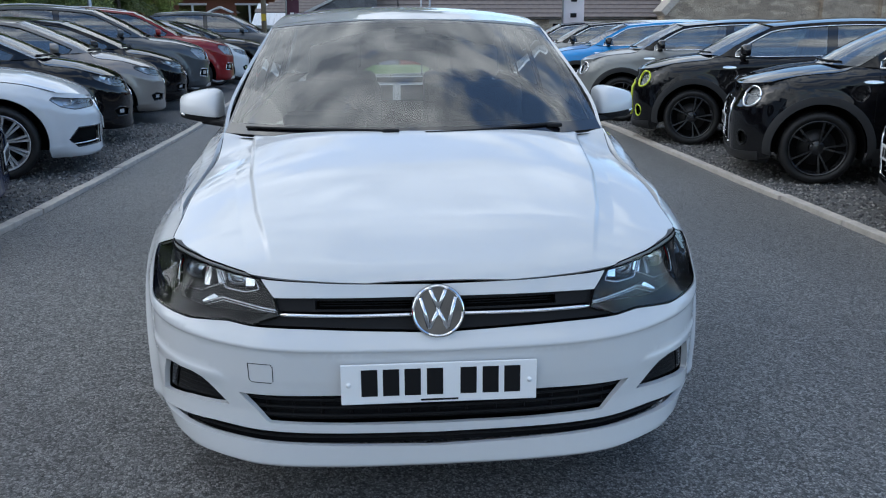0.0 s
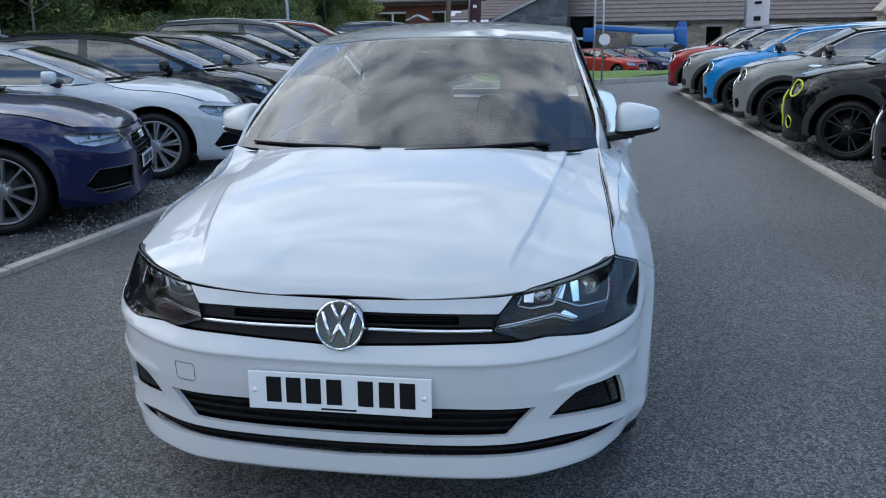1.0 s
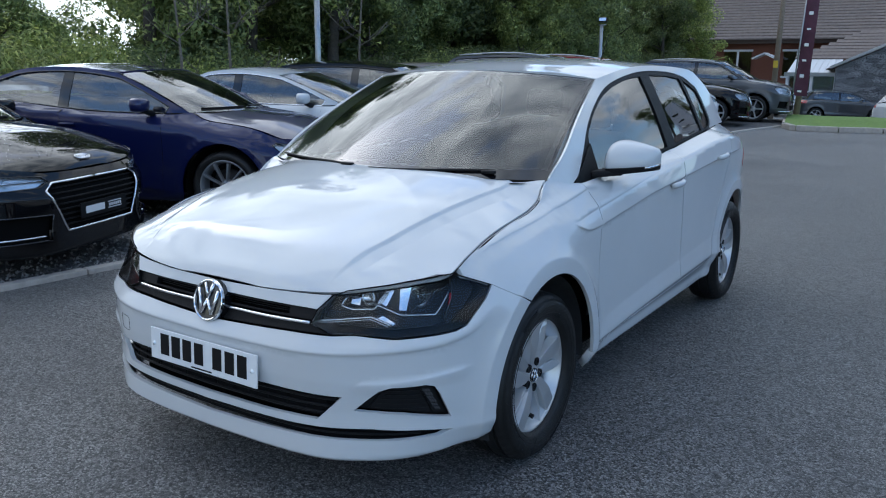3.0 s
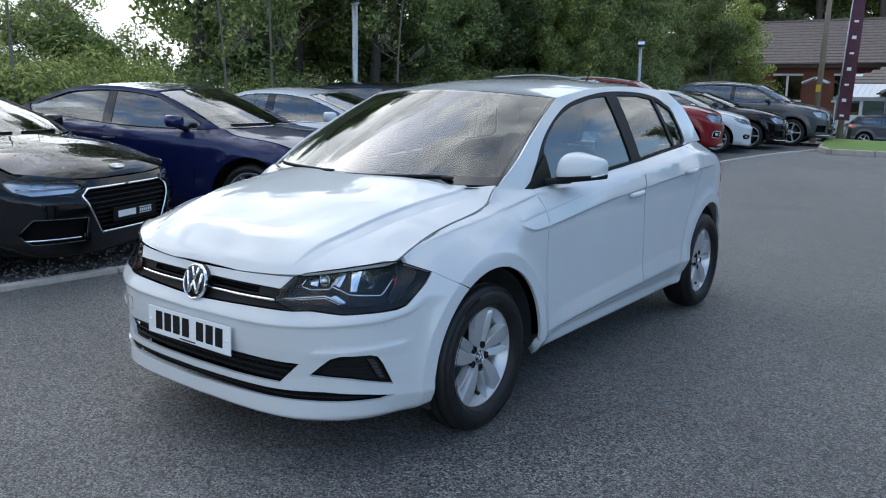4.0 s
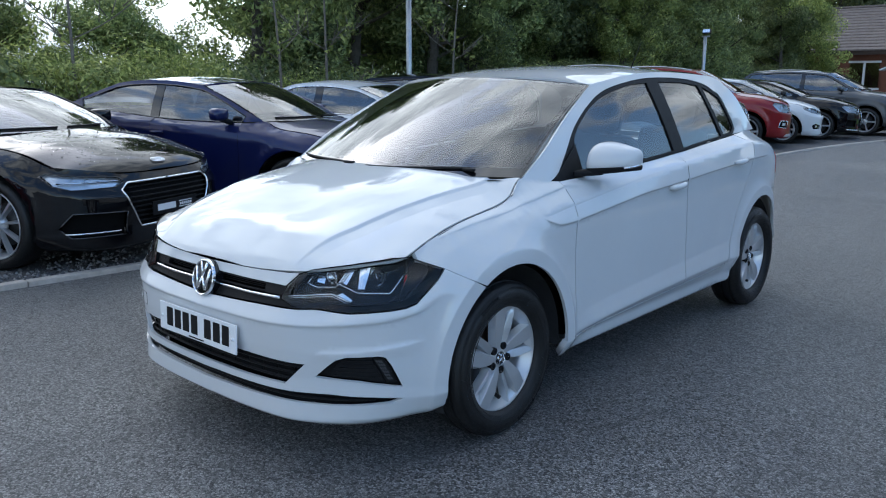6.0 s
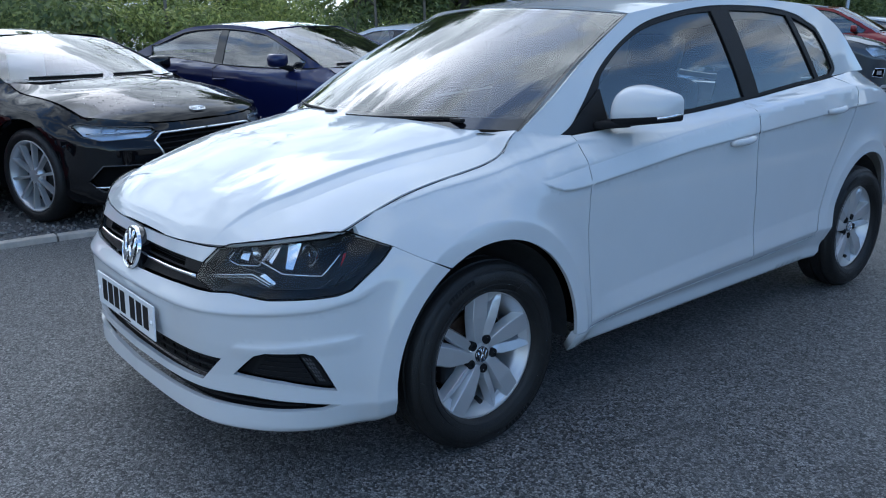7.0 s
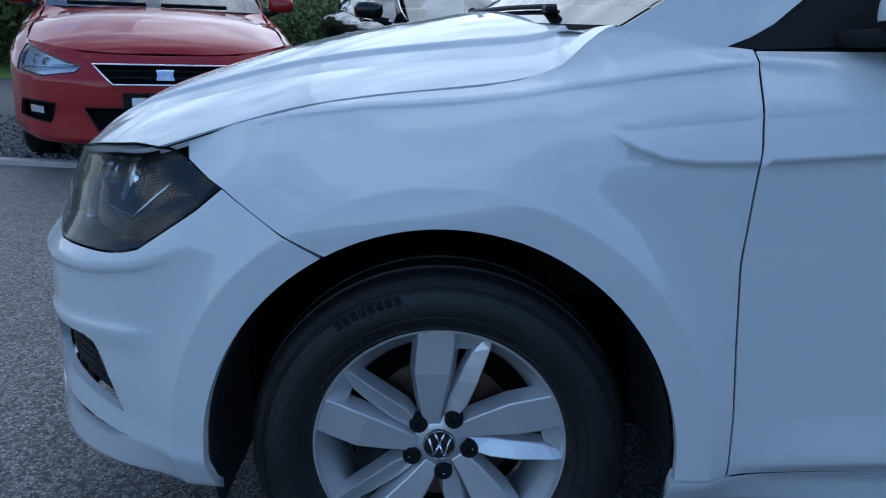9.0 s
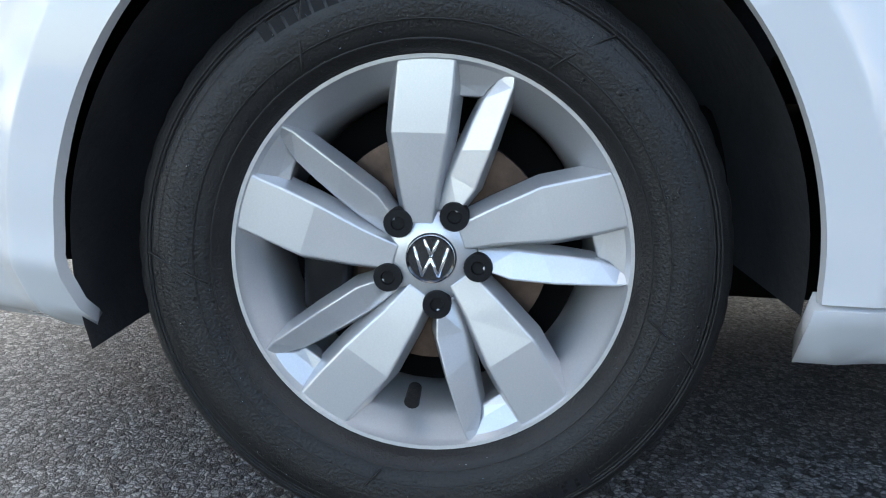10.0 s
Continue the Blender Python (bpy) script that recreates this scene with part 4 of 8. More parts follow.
        line("day_light_bar", ((0.436, 0.632), (0.54, 0.643), (0.632, 0.653), (0.703, 0.629)), 0.0042, 0.030)
        line("day_light_bar", ((0.440, 0.626), (0.54, 0.636), (0.63, 0.645), (0.695, 0.624)), 0.0022, 0.032)
        line("light_hook", ((0.542, 0.702), (0.522, 0.679), (0.566, 0.668), (0.640, 0.672), (0.680, 0.722)), 0.0034, 0.046)
        line("light_hook", ((0.640, 0.688), (0.735, 0.657), (0.868, 0.653), (0.945, 0.712)), 0.0034, 0.042)
        line("light_hook", ((0.655, 0.684), (0.690, 0.722)), 0.0026, 0.044)
        facet("mirror_facet", ((0.648, 0.690), (0.682, 0.678), (0.722, 0.735), (0.690, 0.735)), 0.056)
        facet("mirror_facet", ((0.735, 0.664), (0.765, 0.663), (0.800, 0.742), (0.745, 0.738)), 0.064)
        facet("mirror_facet", ((0.555, 0.680), (0.585, 0.676), (0.590, 0.700), (0.560, 0.703)), 0.066)
        facet("mirror_facet", ((0.652, 0.648), (0.706, 0.627), (0.716, 0.634), (0.672, 0.656)), 0.036)
        for s0, z0, r in ((0.615, 0.702, 0.026), (0.825, 0.704, 0.036)):
            c = sh.skirt(np.array([f * s0]), np.array([z0]), 0.058)[0]
            raw("reflector", *disc_ball(c, r, 0.7), M_REFLECT, hl)
            raw("bulb_lens", *disc_ball((c[0], c[1] + 0.012, c[2]), r * 0.42, -0.8), M_CLEAR, hl)
        for k in range(5):
            line("lens_flute", ((0.900 + 0.006 * k, 0.634 + 0.006 * k), (0.975 + 0.013 * k, 0.664 + 0.010 * k)), 0.0012, 0.006, M_LAMPGREY)
        facet("amber_reflector", ((0.93, 0.668), (0.985, 0.690), (0.995, 0.715), (0.95, 0.705)), 0.05, M_LENSRED)
    # side panels
    wing = [(sh.sy(y), z) for y, z in arch_line(0, 0.382, -29, 90, 40)]
    wing += sh.P([(0.372, 0.297), (0.458, 0.2965), (0.4555, 0.40), (0.435, 0.65), (0.444, 0.852), (0.450, 0.958)])
    wing += sh.P([(0.40, 0.962), (0.33, 0.974), (0.262, 0.986), (0.238, 0.981)])
    wing += [(sh.sy(y), float(np.interp(sh.sy(y), sh.ts, sh.tz)) - 0.0022) for y in (0.205, 0.17, 0.135, 0.10, 0.05, 0.0, -0.065, -0.13, -0.19, -0.25, -0.31, -0.365)] + sh.P([(-0.44, 0.784)])
    wing += [(1.0, 0.7600), (1.0882, 0.7280), (1.1725, 0.6828)]
    both("front_wing", sheet_mesh(sh.skirt, wing, (), 0.018, 0.014, sz=0.011, lines=SLINES), M_WHITE, car, "white steel front wing")
    d1 = sh.P([(0.4615, 0.2995), (0.459, 0.40), (0.4385, 0.65), (0.4475, 0.852), (0.4535, 0.956), (0.8, 0.966), (1.16, 0.981), (1.40, 0.995), (1.502, 1.003), (1.484, 0.90), (1.484, 0.80), (1.500, 0.64), (1.508, 0.45), (1.505, 0.3315), (1.40, 0.329), (1.0, 0.319), (0.7, 0.308)])
    d2 = sh.P([(1.511, 0.3325), (1.514, 0.45), (1.506, 0.64), (1.490, 0.80), (1.490, 0.90), (1.508, 1.0035), (1.63, 1.010), (2.0, 1.038), (2.335, 1.061), (2.375, 1.00), (2.345, 0.90), (2.27, 0.79), (2.15, 0.62), (2.08, 0.45), (2.055, 0.352), (1.9, 0.345)])
    fd = both("front_door", sheet_mesh(sh.skirt, d1, (), 0.030, 0.014, sz=0.014, lines=SLINES), M_WHITE, car, "white front door with a sharp crease")
    rd = both("rear_door", sheet_mesh(sh.skirt, d2, (), 0.030, 0.014, sz=0.014, lines=SLINES), M_WHITE, car, "white rear door with a sharp crease")
    sill = sh.P([(0.366, 0.291), (0.463, 0.291), (0.7, 0.302), (1.0, 0.313), (1.40, 0.323), (1.56, 0.3265), (1.9, 0.339), (2.06, 0.346), (2.155, 0.35), (2.165, 0.25), (2.15, 0.226), (1.3, 0.222), (0.5, 0.222), (0.368, 0.226)])
    both("sill", sheet_mesh(sh.skirt, sill, (), 0.05, 0.03, sz=0.014), M_WHITE, car, "white side sill")
    qp = sh.P([(2.062, 0.352), (2.086, 0.45), (2.156, 0.62), (2.276, 0.788), (2.351, 0.898), (2.381, 1.0), (2.345, 1.063), (2.6, 1.078), (2.75, 1.073), (2.85, 1.048), (2.95, 1.002), (3.02, 0.975)]) + [(sh.total - 0.03, 0.955), (sh.total - 0.03, 0.24)]
    qp += sh.P([(3.05, 0.24), (2.98, 0.24)]) + [(sh.sy(y), z) for y, z in arch_line(2.551, 0.382, 98, -90, 44)]
    both("rear_quarter", sheet_mesh(sh.skirt, qp, (), 0.030, 0.014, sz=0.016, lines=SLINES), M_WHITE, car, "white rear quarter panel")
    tl = [(sh.sy(2.88), 0.80), (sh.sy(2.86), 0.91), (sh.sy(2.90), 0.95), (sh.sy(3.06), 0.95), (sh.sy(3.11), 0.80)]
    both("tail_lamp", sheet_mesh(at_depth(sh.skirt, -0.003), tl, (), 0.03, 0.02), M_LENSRED, car, "red tail lamp")
    # bonnet, screen, roof
    across = np.concatenate([np.linspace(0, 0.56, 34), np.linspace(0.564, 0.92, 90), np.linspace(0.93, 1, 8)])
    across = np.concatenate([-across[:0:-1], across])
    vs = np.concatenate([np.linspace(0, 0.12, 14), np.linspace(0.13, 1, 110)])
    raw("bonnet", *grid_mesh(sh.bonnet, across, vs, 0.014, (0, -0.1, 0.3)), M_WHITE, car, "white bonnet with two raised creases")
    flange = [grid_mesh(lambda u, v: sh.bonnet(f * u, v, 0.0065) + np.stack([f * (u > 0.99) * 0.007, 0 * v, 0 * v], -1), np.array([0.95, 0.985, 1.0]), np.linspace(0.47, 1.0, 30)) for f in (1, -1)]
    for fl in flange:
        raw("bonnet_flange", *fl, M_WHITE, car)
    # added near-black rod draws the dark gap line under the bonnet's edge
    for f in (1, -1):
        raw("bonnet_seal", *tube([(f * x, y + 0.003, z - 0.009) for x, y, z in sh.tp if -0.705 < y < -0.46], 0.0032, 6), M_DARK, car)
    raw("windscreen", *grid_mesh(sh.screen, np.linspace(-0.985, 0.985, 25), np.linspace(0.02, 0.985, 16), 0.0), M_GLASS, car, "raked laminated windscreen").visible_shadow = False
    frit = [grid_mesh(lambda u, v: sh.screen(u, v, -0.001), np.linspace(-0.99, 0.99, 25), np.linspace(0.0, 0.075, 3)), grid_mesh(lambda u, v: sh.screen(u, v, 0.002), np.linspace(-0.99, 0.99, 25), np.linspace(0.955, 1.0, 3)),
            grid_mesh(lambda u, v: sh.screen(u, v, 0.002), np.linspace(0.955, 1.0, 3), np.linspace(0, 1, 14)), grid_mesh(lambda u, v: sh.screen(u, v, 0.002), np.linspace(-1.0, -0.955, 3), np.linspace(0, 1, 14))]
    raw("screen_border", *joined(*frit), M_GLOSSBLACK, car)
    raw("roof", *grid_mesh(lambda r, v: sh.roof(r, (0.80 + 0.144 * r * r) + (2.82 - 0.46 * r * r - 0.80 - 0.144 * r * r) * v), np.linspace(-1, 1, 31), np.linspace(0, 1, 30), 0.012), M_WHITE, car, "white steel roof")
    dlo_top = [(0.56, 1.062), (0.684, 1.168), (0.84, 1.255), (1.03, 1.328), (1.29, 1.372), (1.56, 1.392), (1.91, 1.387), (2.14, 1.360), (2.25, 1.32), (2.32, 1.286), (2.39, 1.165), (2.41, 1.10), (2.36, 1.066)]
    dlo_top = [tuple(p) for p in spline(dlo_top, 5)]
    vv = np.linspace(0, 1, 12)
    scr_edge = sh.screen(np.ones(12), vv)
    fr = [(float(p[1]), float(p[2])) for p in scr_edge] + [(float(y), float(z)) for y, z in sh.ed if 1.0 < y < 2.705] + [(2.76, 1.078), (2.6, 1.079)]
    fr += list(reversed(dlo_top)) + [(0.47, 0.985), (0.412, 0.960), (0.33, 0.973)]
    both("roof_rail", sheet_mesh(sh.glass, fr, (), 0.025, 0.012), M_WHITE, car, "white pillar and roof rail")
    dlo = dlo_top + [(2.33, 1.0625), (2.0, 1.040), (1.63, 1.012), (1.16, 0.983), (0.8, 0.968), (0.46, 0.957), (0.41, 0.959), (0.47, 0.985)]
    g1 = [(0.66, 0.978)] + [tuple(p) for p in spline([(0.655, 1.10), (0.70, 1.152), (0.85, 1.240), (1.04, 1.308), (1.29, 1.352), (1.475, 1.366)], 6)] + [(1.545, 1.018), (1.16, 0.995), (0.8, 0.98)]
    g2 = [(1.665, 1.026), (1.605, 1.370), (1.90, 1.366), (2.07, 1.350), (2.19, 1.063), (2.0, 1.052)]
    g3 = [(2.225, 1.068), (2.115, 1.343), (2.22, 1.31), (2.305, 1.275), (2.365, 1.165), (2.385, 1.105), (2.345, 1.078)]
    both("window_trim", sheet_mesh(at_depth(sh.glass, 0.004), dlo, [g1, g2, g3], 0.03, 0.010), M_BLACK, car, "black window surround")
    for nm, g in (("front_window", g1), ("rear_window", g2), ("quarter_window", g3)):
        for ob in both(nm, sheet_mesh(at_depth(sh.glass, 0.012), g, (), 0.06, 0), M_GLASS, car):
            ob.visible_shadow = False
    gaps = [sh.P([(0.460, 0.298), (0.457, 0.40), (0.437, 0.65), (0.446, 0.852), (0.452, 0.957)]), sh.P([(1.508, 0.332), (1.511, 0.45), (1.503, 0.64), (1.487, 0.80), (1.487, 0.90), (1.505, 1.003)]),
            sh.P([(2.059, 0.352), (2.083, 0.45), (2.153, 0.62), (2.273, 0.789), (2.348, 0.899), (2.378, 1.0)]), [(1.0882, 0.7271), (1.13, 0.7055), (1.172, 0.6822)], sh.P([(0.47, 0.2955), (0.7, 0.305), (1.0, 0.316), (1.4, 0.326), (2.05, 0.349)])]
    # near-black rods sunk in the panel gaps, painted in place of their shade
    for f in (1, -1):
        for line in gaps:
            raw("panel_gap", *skirt_tube(sh, line, 0.0028, 0.0062, f, 5), M_DARK, car)
        raw("panel_gap", *tube([(f * (x + 0.0005), y, z - 0.0045) for x, y, z in sh.tp if -0.46 < y < 0.235], 0.0014, 5), M_DARK, car)
    # hatch and rear
    def tail(u, v, d=0.0):
        top = sh.roof(u, 2.82 - 0.46 * u * u)
        low = np.stack([0.68 * u, 3.09 - 0.36 * np.abs(u) ** 2.5, 0.97 + 0.108 * np.abs(u) ** 3], -1)
        q = low + (top - low) * v[:, None]
        q[:, 1] += 0.05 * np.sin(np.pi * v) - d
        return q

    hatch = [grid_mesh(tail, np.linspace(-1, -0.82, 4), np.linspace(0, 1, 9), 0.01), grid_mesh(tail, np.linspace(0.82, 1, 4), np.linspace(0, 1, 9), 0.01), grid_mesh(tail, np.linspace(-0.82, 0.82, 12), np.linspace(0, 0.10, 2), 0.01)]
    raw("tailgate_frame", *joined(*hatch), M_WHITE, car, "white tailgate frame")
    raw("rear_screen", *grid_mesh(lambda u, v: tail(u, v, 0.004), np.linspace(-0.82, 0.82, 14), np.linspace(0.10, 0.98, 8)), M_GLASS, car).visible_shadow = False
    # door handles
    for sgn in (1, -1):
        for y, z in ((1.36, 0.862), (2.135, 0.930)):
            p = sh.skirt(np.array([sgn * sh.sy(t) for t in np.linspace(y - 0.085, y + 0.085, 9)]), np.full(9, z) + np.linspace(-0.004, 0.006, 9), -0.0)
            lift = 0.026 * np.sin(np.linspace(0.25, math.pi - 0.25, 9))
            p[:, 0] += sgn * lift
            V, F = tube(p, [0.009, 0.013, 0.015, 0.015, 0.015, 0.015, 0.015, 0.013, 0.009], 10)
            raw("door_handle", V, F, M_WHITE, car)
            cup = sheet_mesh(at_depth(sh.skirt, -0.0015), [(sgn * sh.sy(y + 0.05 * math.cos(t)), z + 0.026 * math.sin(t)) for t in np.linspace(0, 2 * math.pi, 20, endpoint=False)], (), 0.02, 0)
            raw("handle_cup", *cup, M_WHITE, car)
    # door mirrors
    for sgn in (1, -1):
        prof = spline([(1.0, 0.0), (1.0, 0.45), (0.99, 0.86), (0.90, 0.985), (0.62, 1.0), (0.34, 0.93), (0.14, 0.74), (0.03, 0.45), (0.0, 0.16), (0.012, 0.0)], 4)
        lowp = spline([(0.012, 1.0), (0.03, 0.5), (0.10, 0.1), (0.30, 0.0), (0.70, 0.0), (0.92, 0.12), (1.0, 0.6), (1.0, 1.0)], 4)
        stations = spline([(0.790, 0.650, 0.730, 1.050), (0.796, 0.618, 0.768, 1.090), (0.812, 0.604, 0.778, 1.109), (0.845, 0.608, 0.780, 1.113), (0.895, 0.632, 0.782, 1.104), (0.940, 0.668, 0.784, 1.092), (0.966, 0.704, 0.784, 1.082), (0.977, 0.735, 0.782, 1.066)], 3)

        def shell_loft(pr, zlo, zhi):
            V, F, m = [], [], len(pr)
            for x, y0, y1, zt in stations:
                t = (x - 0.79) / 0.187
                a, b = zlo(t, zt), zhi(t, zt)
                V += [(sgn * x, y0 + (y1 - y0) * q, a + (b - a) * r) for q, r in pr]
            for j in range(len(stations) - 1):
                F += [(j * m + i, j * m + (i + 1) % m, (j + 1) * m + (i + 1) % m, (j + 1) * m + i) for i in range(m)]
            return V, F + [tuple(range(m)), tuple(range((len(stations) - 1) * m, len(stations) * m))]

        mir = fix_normals(raw("door_mirror", *shell_loft(prof, lambda t, zt: 1.003 + 0.014 * t, lambda t, zt: zt), M_WHITE, car, "white and black door mirror"), 40)
        fix_normals(raw("mirror_base", *shell_loft(lowp, lambda t, zt: 0.969 + 0.026 * t, lambda t, zt: 1.0005 + 0.014 * t), M_BLACK, mir), 40)
        arm = box_bm(0, 0, 0, 0.13, 0.085, 0.026, 0.010, seg=3)
        bmesh.ops.transform(arm, matrix=Matrix.Translation((sgn * 0.795, 0.640, 0.983)) @ Matrix.Rotation(sgn * radians(28), 4, "Z") @ Matrix.Rotation(sgn * radians(-5), 4, "Y"), verts=arm.verts)
        part("mirror_arm", arm, M_BLACK, mir)
        raw("turn_lamp", *tube([(sgn * 0.945, 0.677, 1.008), (sgn * 0.962, 0.702, 1.011), (sgn * 0.974, 0.735, 1.015), (sgn * 0.977, 0.765, 1.018)], 0.0055, 8), M_REFLECT, mir)
        rv = part("mirror_glass", box_bm(sgn * 0.885, 0.784, 1.052, 0.145, 0.004, 0.062, 0.0), M_CHROME, mir, smooth=False)
        sail = sheet_mesh(at_depth(sh.glass, -0.003), [(0.425, 0.962), (0.655, 1.10), (0.66, 0.972), (0.46, 0.958)], (), 0.04, 0.01)
        V3, F3 = sail if sgn > 0 else mirrored(sail)
        raw("mirror_sail", V3, F3, M_BLACK, mir)
    # wipers
    for pts in ([(-0.10, 0.030), (-0.20, 0.038), (-0.42, 0.034), (-0.62, 0.030)], [(0.50, 0.046), (0.36, 0.040), (0.20, 0.028), (0.02, 0.022)]):
        q = spline([(x / 0.70, v) for x, v in pts], 6)
        wp = raw("wiper", *tube(sh.screen(q[:, 0], q[:, 1], -0.012), 0.005, 6), M_BLACK, car, "black flat wiper blade")
        c0 = sh.screen(np.array([pts[0][0] / 0.70]), np.array([0.02]), -0.03)[0]
        part("wiper_pivot", box_bm(c0[0], c0[1], c0[2] - 0.010, 0.06, 0.022, 0.014, 0.006), M_BLACK, wp)
    raw("cowl", *grid_mesh(lambda u, v: np.stack([0.705 * u, 0.0 + 0.245 * u * u + 0.13 * v * (1 - 0.55 * u * u), 0.972 + 0 * u + 0.012 * v], -1), np.linspace(-1, 1, 21), np.linspace(0, 1, 4), 0, (0, 0.1, 0.5)), M_BLACK, car)
    raw("aerial", *tube([(0.0, 2.40, 1.415), (0.0, 2.47, 1.52), (0.0, 2.54, 1.615)], [0.006, 0.003, 0.002], 6), M_BLACK, car)
    # underside, wheel housings
    part("underbody", box_bm(0, 1.2, 0.34, 1.10, 3.7, 0.26, 0.03), M_DARK, car)
    part("floor_pan", box_bm(0, 1.3, 0.36, 1.56, 1.60, 0.20, 0.03), M_DARK, car)
    part("engine_bay", box_bm(0, -0.22, 0.50, 1.02, 0.80, 0.34, 0.05), M_DARK, car)
    part("rear_tub", box_bm(0, 2.72, 0.60, 1.0, 0.7, 0.5, 0.05), M_DARK, car)
    for y in (0.0, 2.551):
        for sgn in (1, -1):
            V, F = lathe([(0.838 if y < 1 else 0.80, 0.376), (0.50, 0.376), (0.50, 0.0)], 48, (-1.88 if y < 1 else -1.64, 1.66 if y < 1 else 1.45))
            V = np.array(V) * np.array([sgn, 1, 1]) + np.array([0, y, 0.305])
            raw("wheel_housing", V, F, M_LINER, car, "black plastic wheel arch liner")
    # cabin
    part("dashboard", box_bm(0, 0.56, 0.86, 1.40, 0.46, 0.20, 0.06, seg=4), M_BLACK, car, "dark grey dashboard")
    part("instrument_hood", box_bm(-0.36, 0.60, 0.985, 0.34, 0.20, 0.07, 0.03, seg=3), M_BLACK, car)
    stw = lathe([(0.012 * math.cos(t), 0.175 + 0.014 * math.sin(t)) for t in np.linspace(0, 2 * math.pi, 9)], 40)
    so = raw("steering_wheel", *stw, M_BLACK, car)
    so.matrix_basis = Matrix.Translation((-0.36, 0.82, 0.90)) @ Matrix.Rotation(radians(-90), 4, "Z") @ Matrix.Rotation(radians(-25), 4, "Y")
    part("wheel_boss", box_bm(0, 0, 0, 0.03, 0.32, 0.07, 0.01), M_BLACK, so)
    for x in (-0.36, 0.36):
        for y0, sc in ((1.30, 1.0), (2.22, 0.9)):
            st = part("seat_back", box_bm(0, 0, 0, 0.48 * sc, 0.14, 0.60, 0.06, seg=4), M_SEAT, car, "dark cloth seat")
            st.matrix_basis = Matrix.Translation((x, y0 + 0.05, 0.80)) @ Matrix.Rotation(radians(-16), 4, "X")
            part("headrest", box_bm(0, 0, 0.40, 0.25, 0.10, 0.17, 0.05, seg=4), M_SEAT, st)
            part("seat_cushion", box_bm(x, y0 - 0.28, 0.53, 0.50 * sc, 0.52, 0.16, 0.06, seg=3), M_SEAT, car)
    part("rear_mirror", box_bm(0, 0.86, 1.29, 0.22, 0.03, 0.065, 0.02, seg=3), M_GLOSSBLACK, car)
    part("sensor_pod", box_bm(0, 0.83, 1.345, 0.13, 0.10, 0.03, 0.012), M_BLACK, car)
    raw("headlining", *grid_mesh(lambda r, v: sh.roof(r * 0.96, 0.98 + 1.8 * v) - np.array([0, 0, 0.03]), np.linspace(-1, 1, 9), np.linspace(0, 1, 8)), M_CREAM, car)
    inner = [(p[0], p[1]) for p in fr]
    both("pillar_lining", sheet_mesh(at_depth(sh.glass, 0.030), inner, (), 0.05, 0), M_CREAM, car)
    lin = sh.P([(0.50, 0.40), (0.50, 0.93), (0.8, 0.955), (1.6, 1.0), (2.33, 1.05), (2.85, 1.06), (2.85, 0.75), (2.1, 0.75), (2.05, 0.40)])
    both("door_lining", sheet_mesh(at_depth(sh.skirt, 0.07), lin, (), 0.12, 0), M_SEAT, car)
    for y in (0.0, 2.551):
        twin_spoke_wheel(car, pose(0.7625, y, 0.305))
        twin_spoke_wheel(car, pose(-0.7625, y, 0.305, 0, 0, 180))
    return car


white_hatchback()


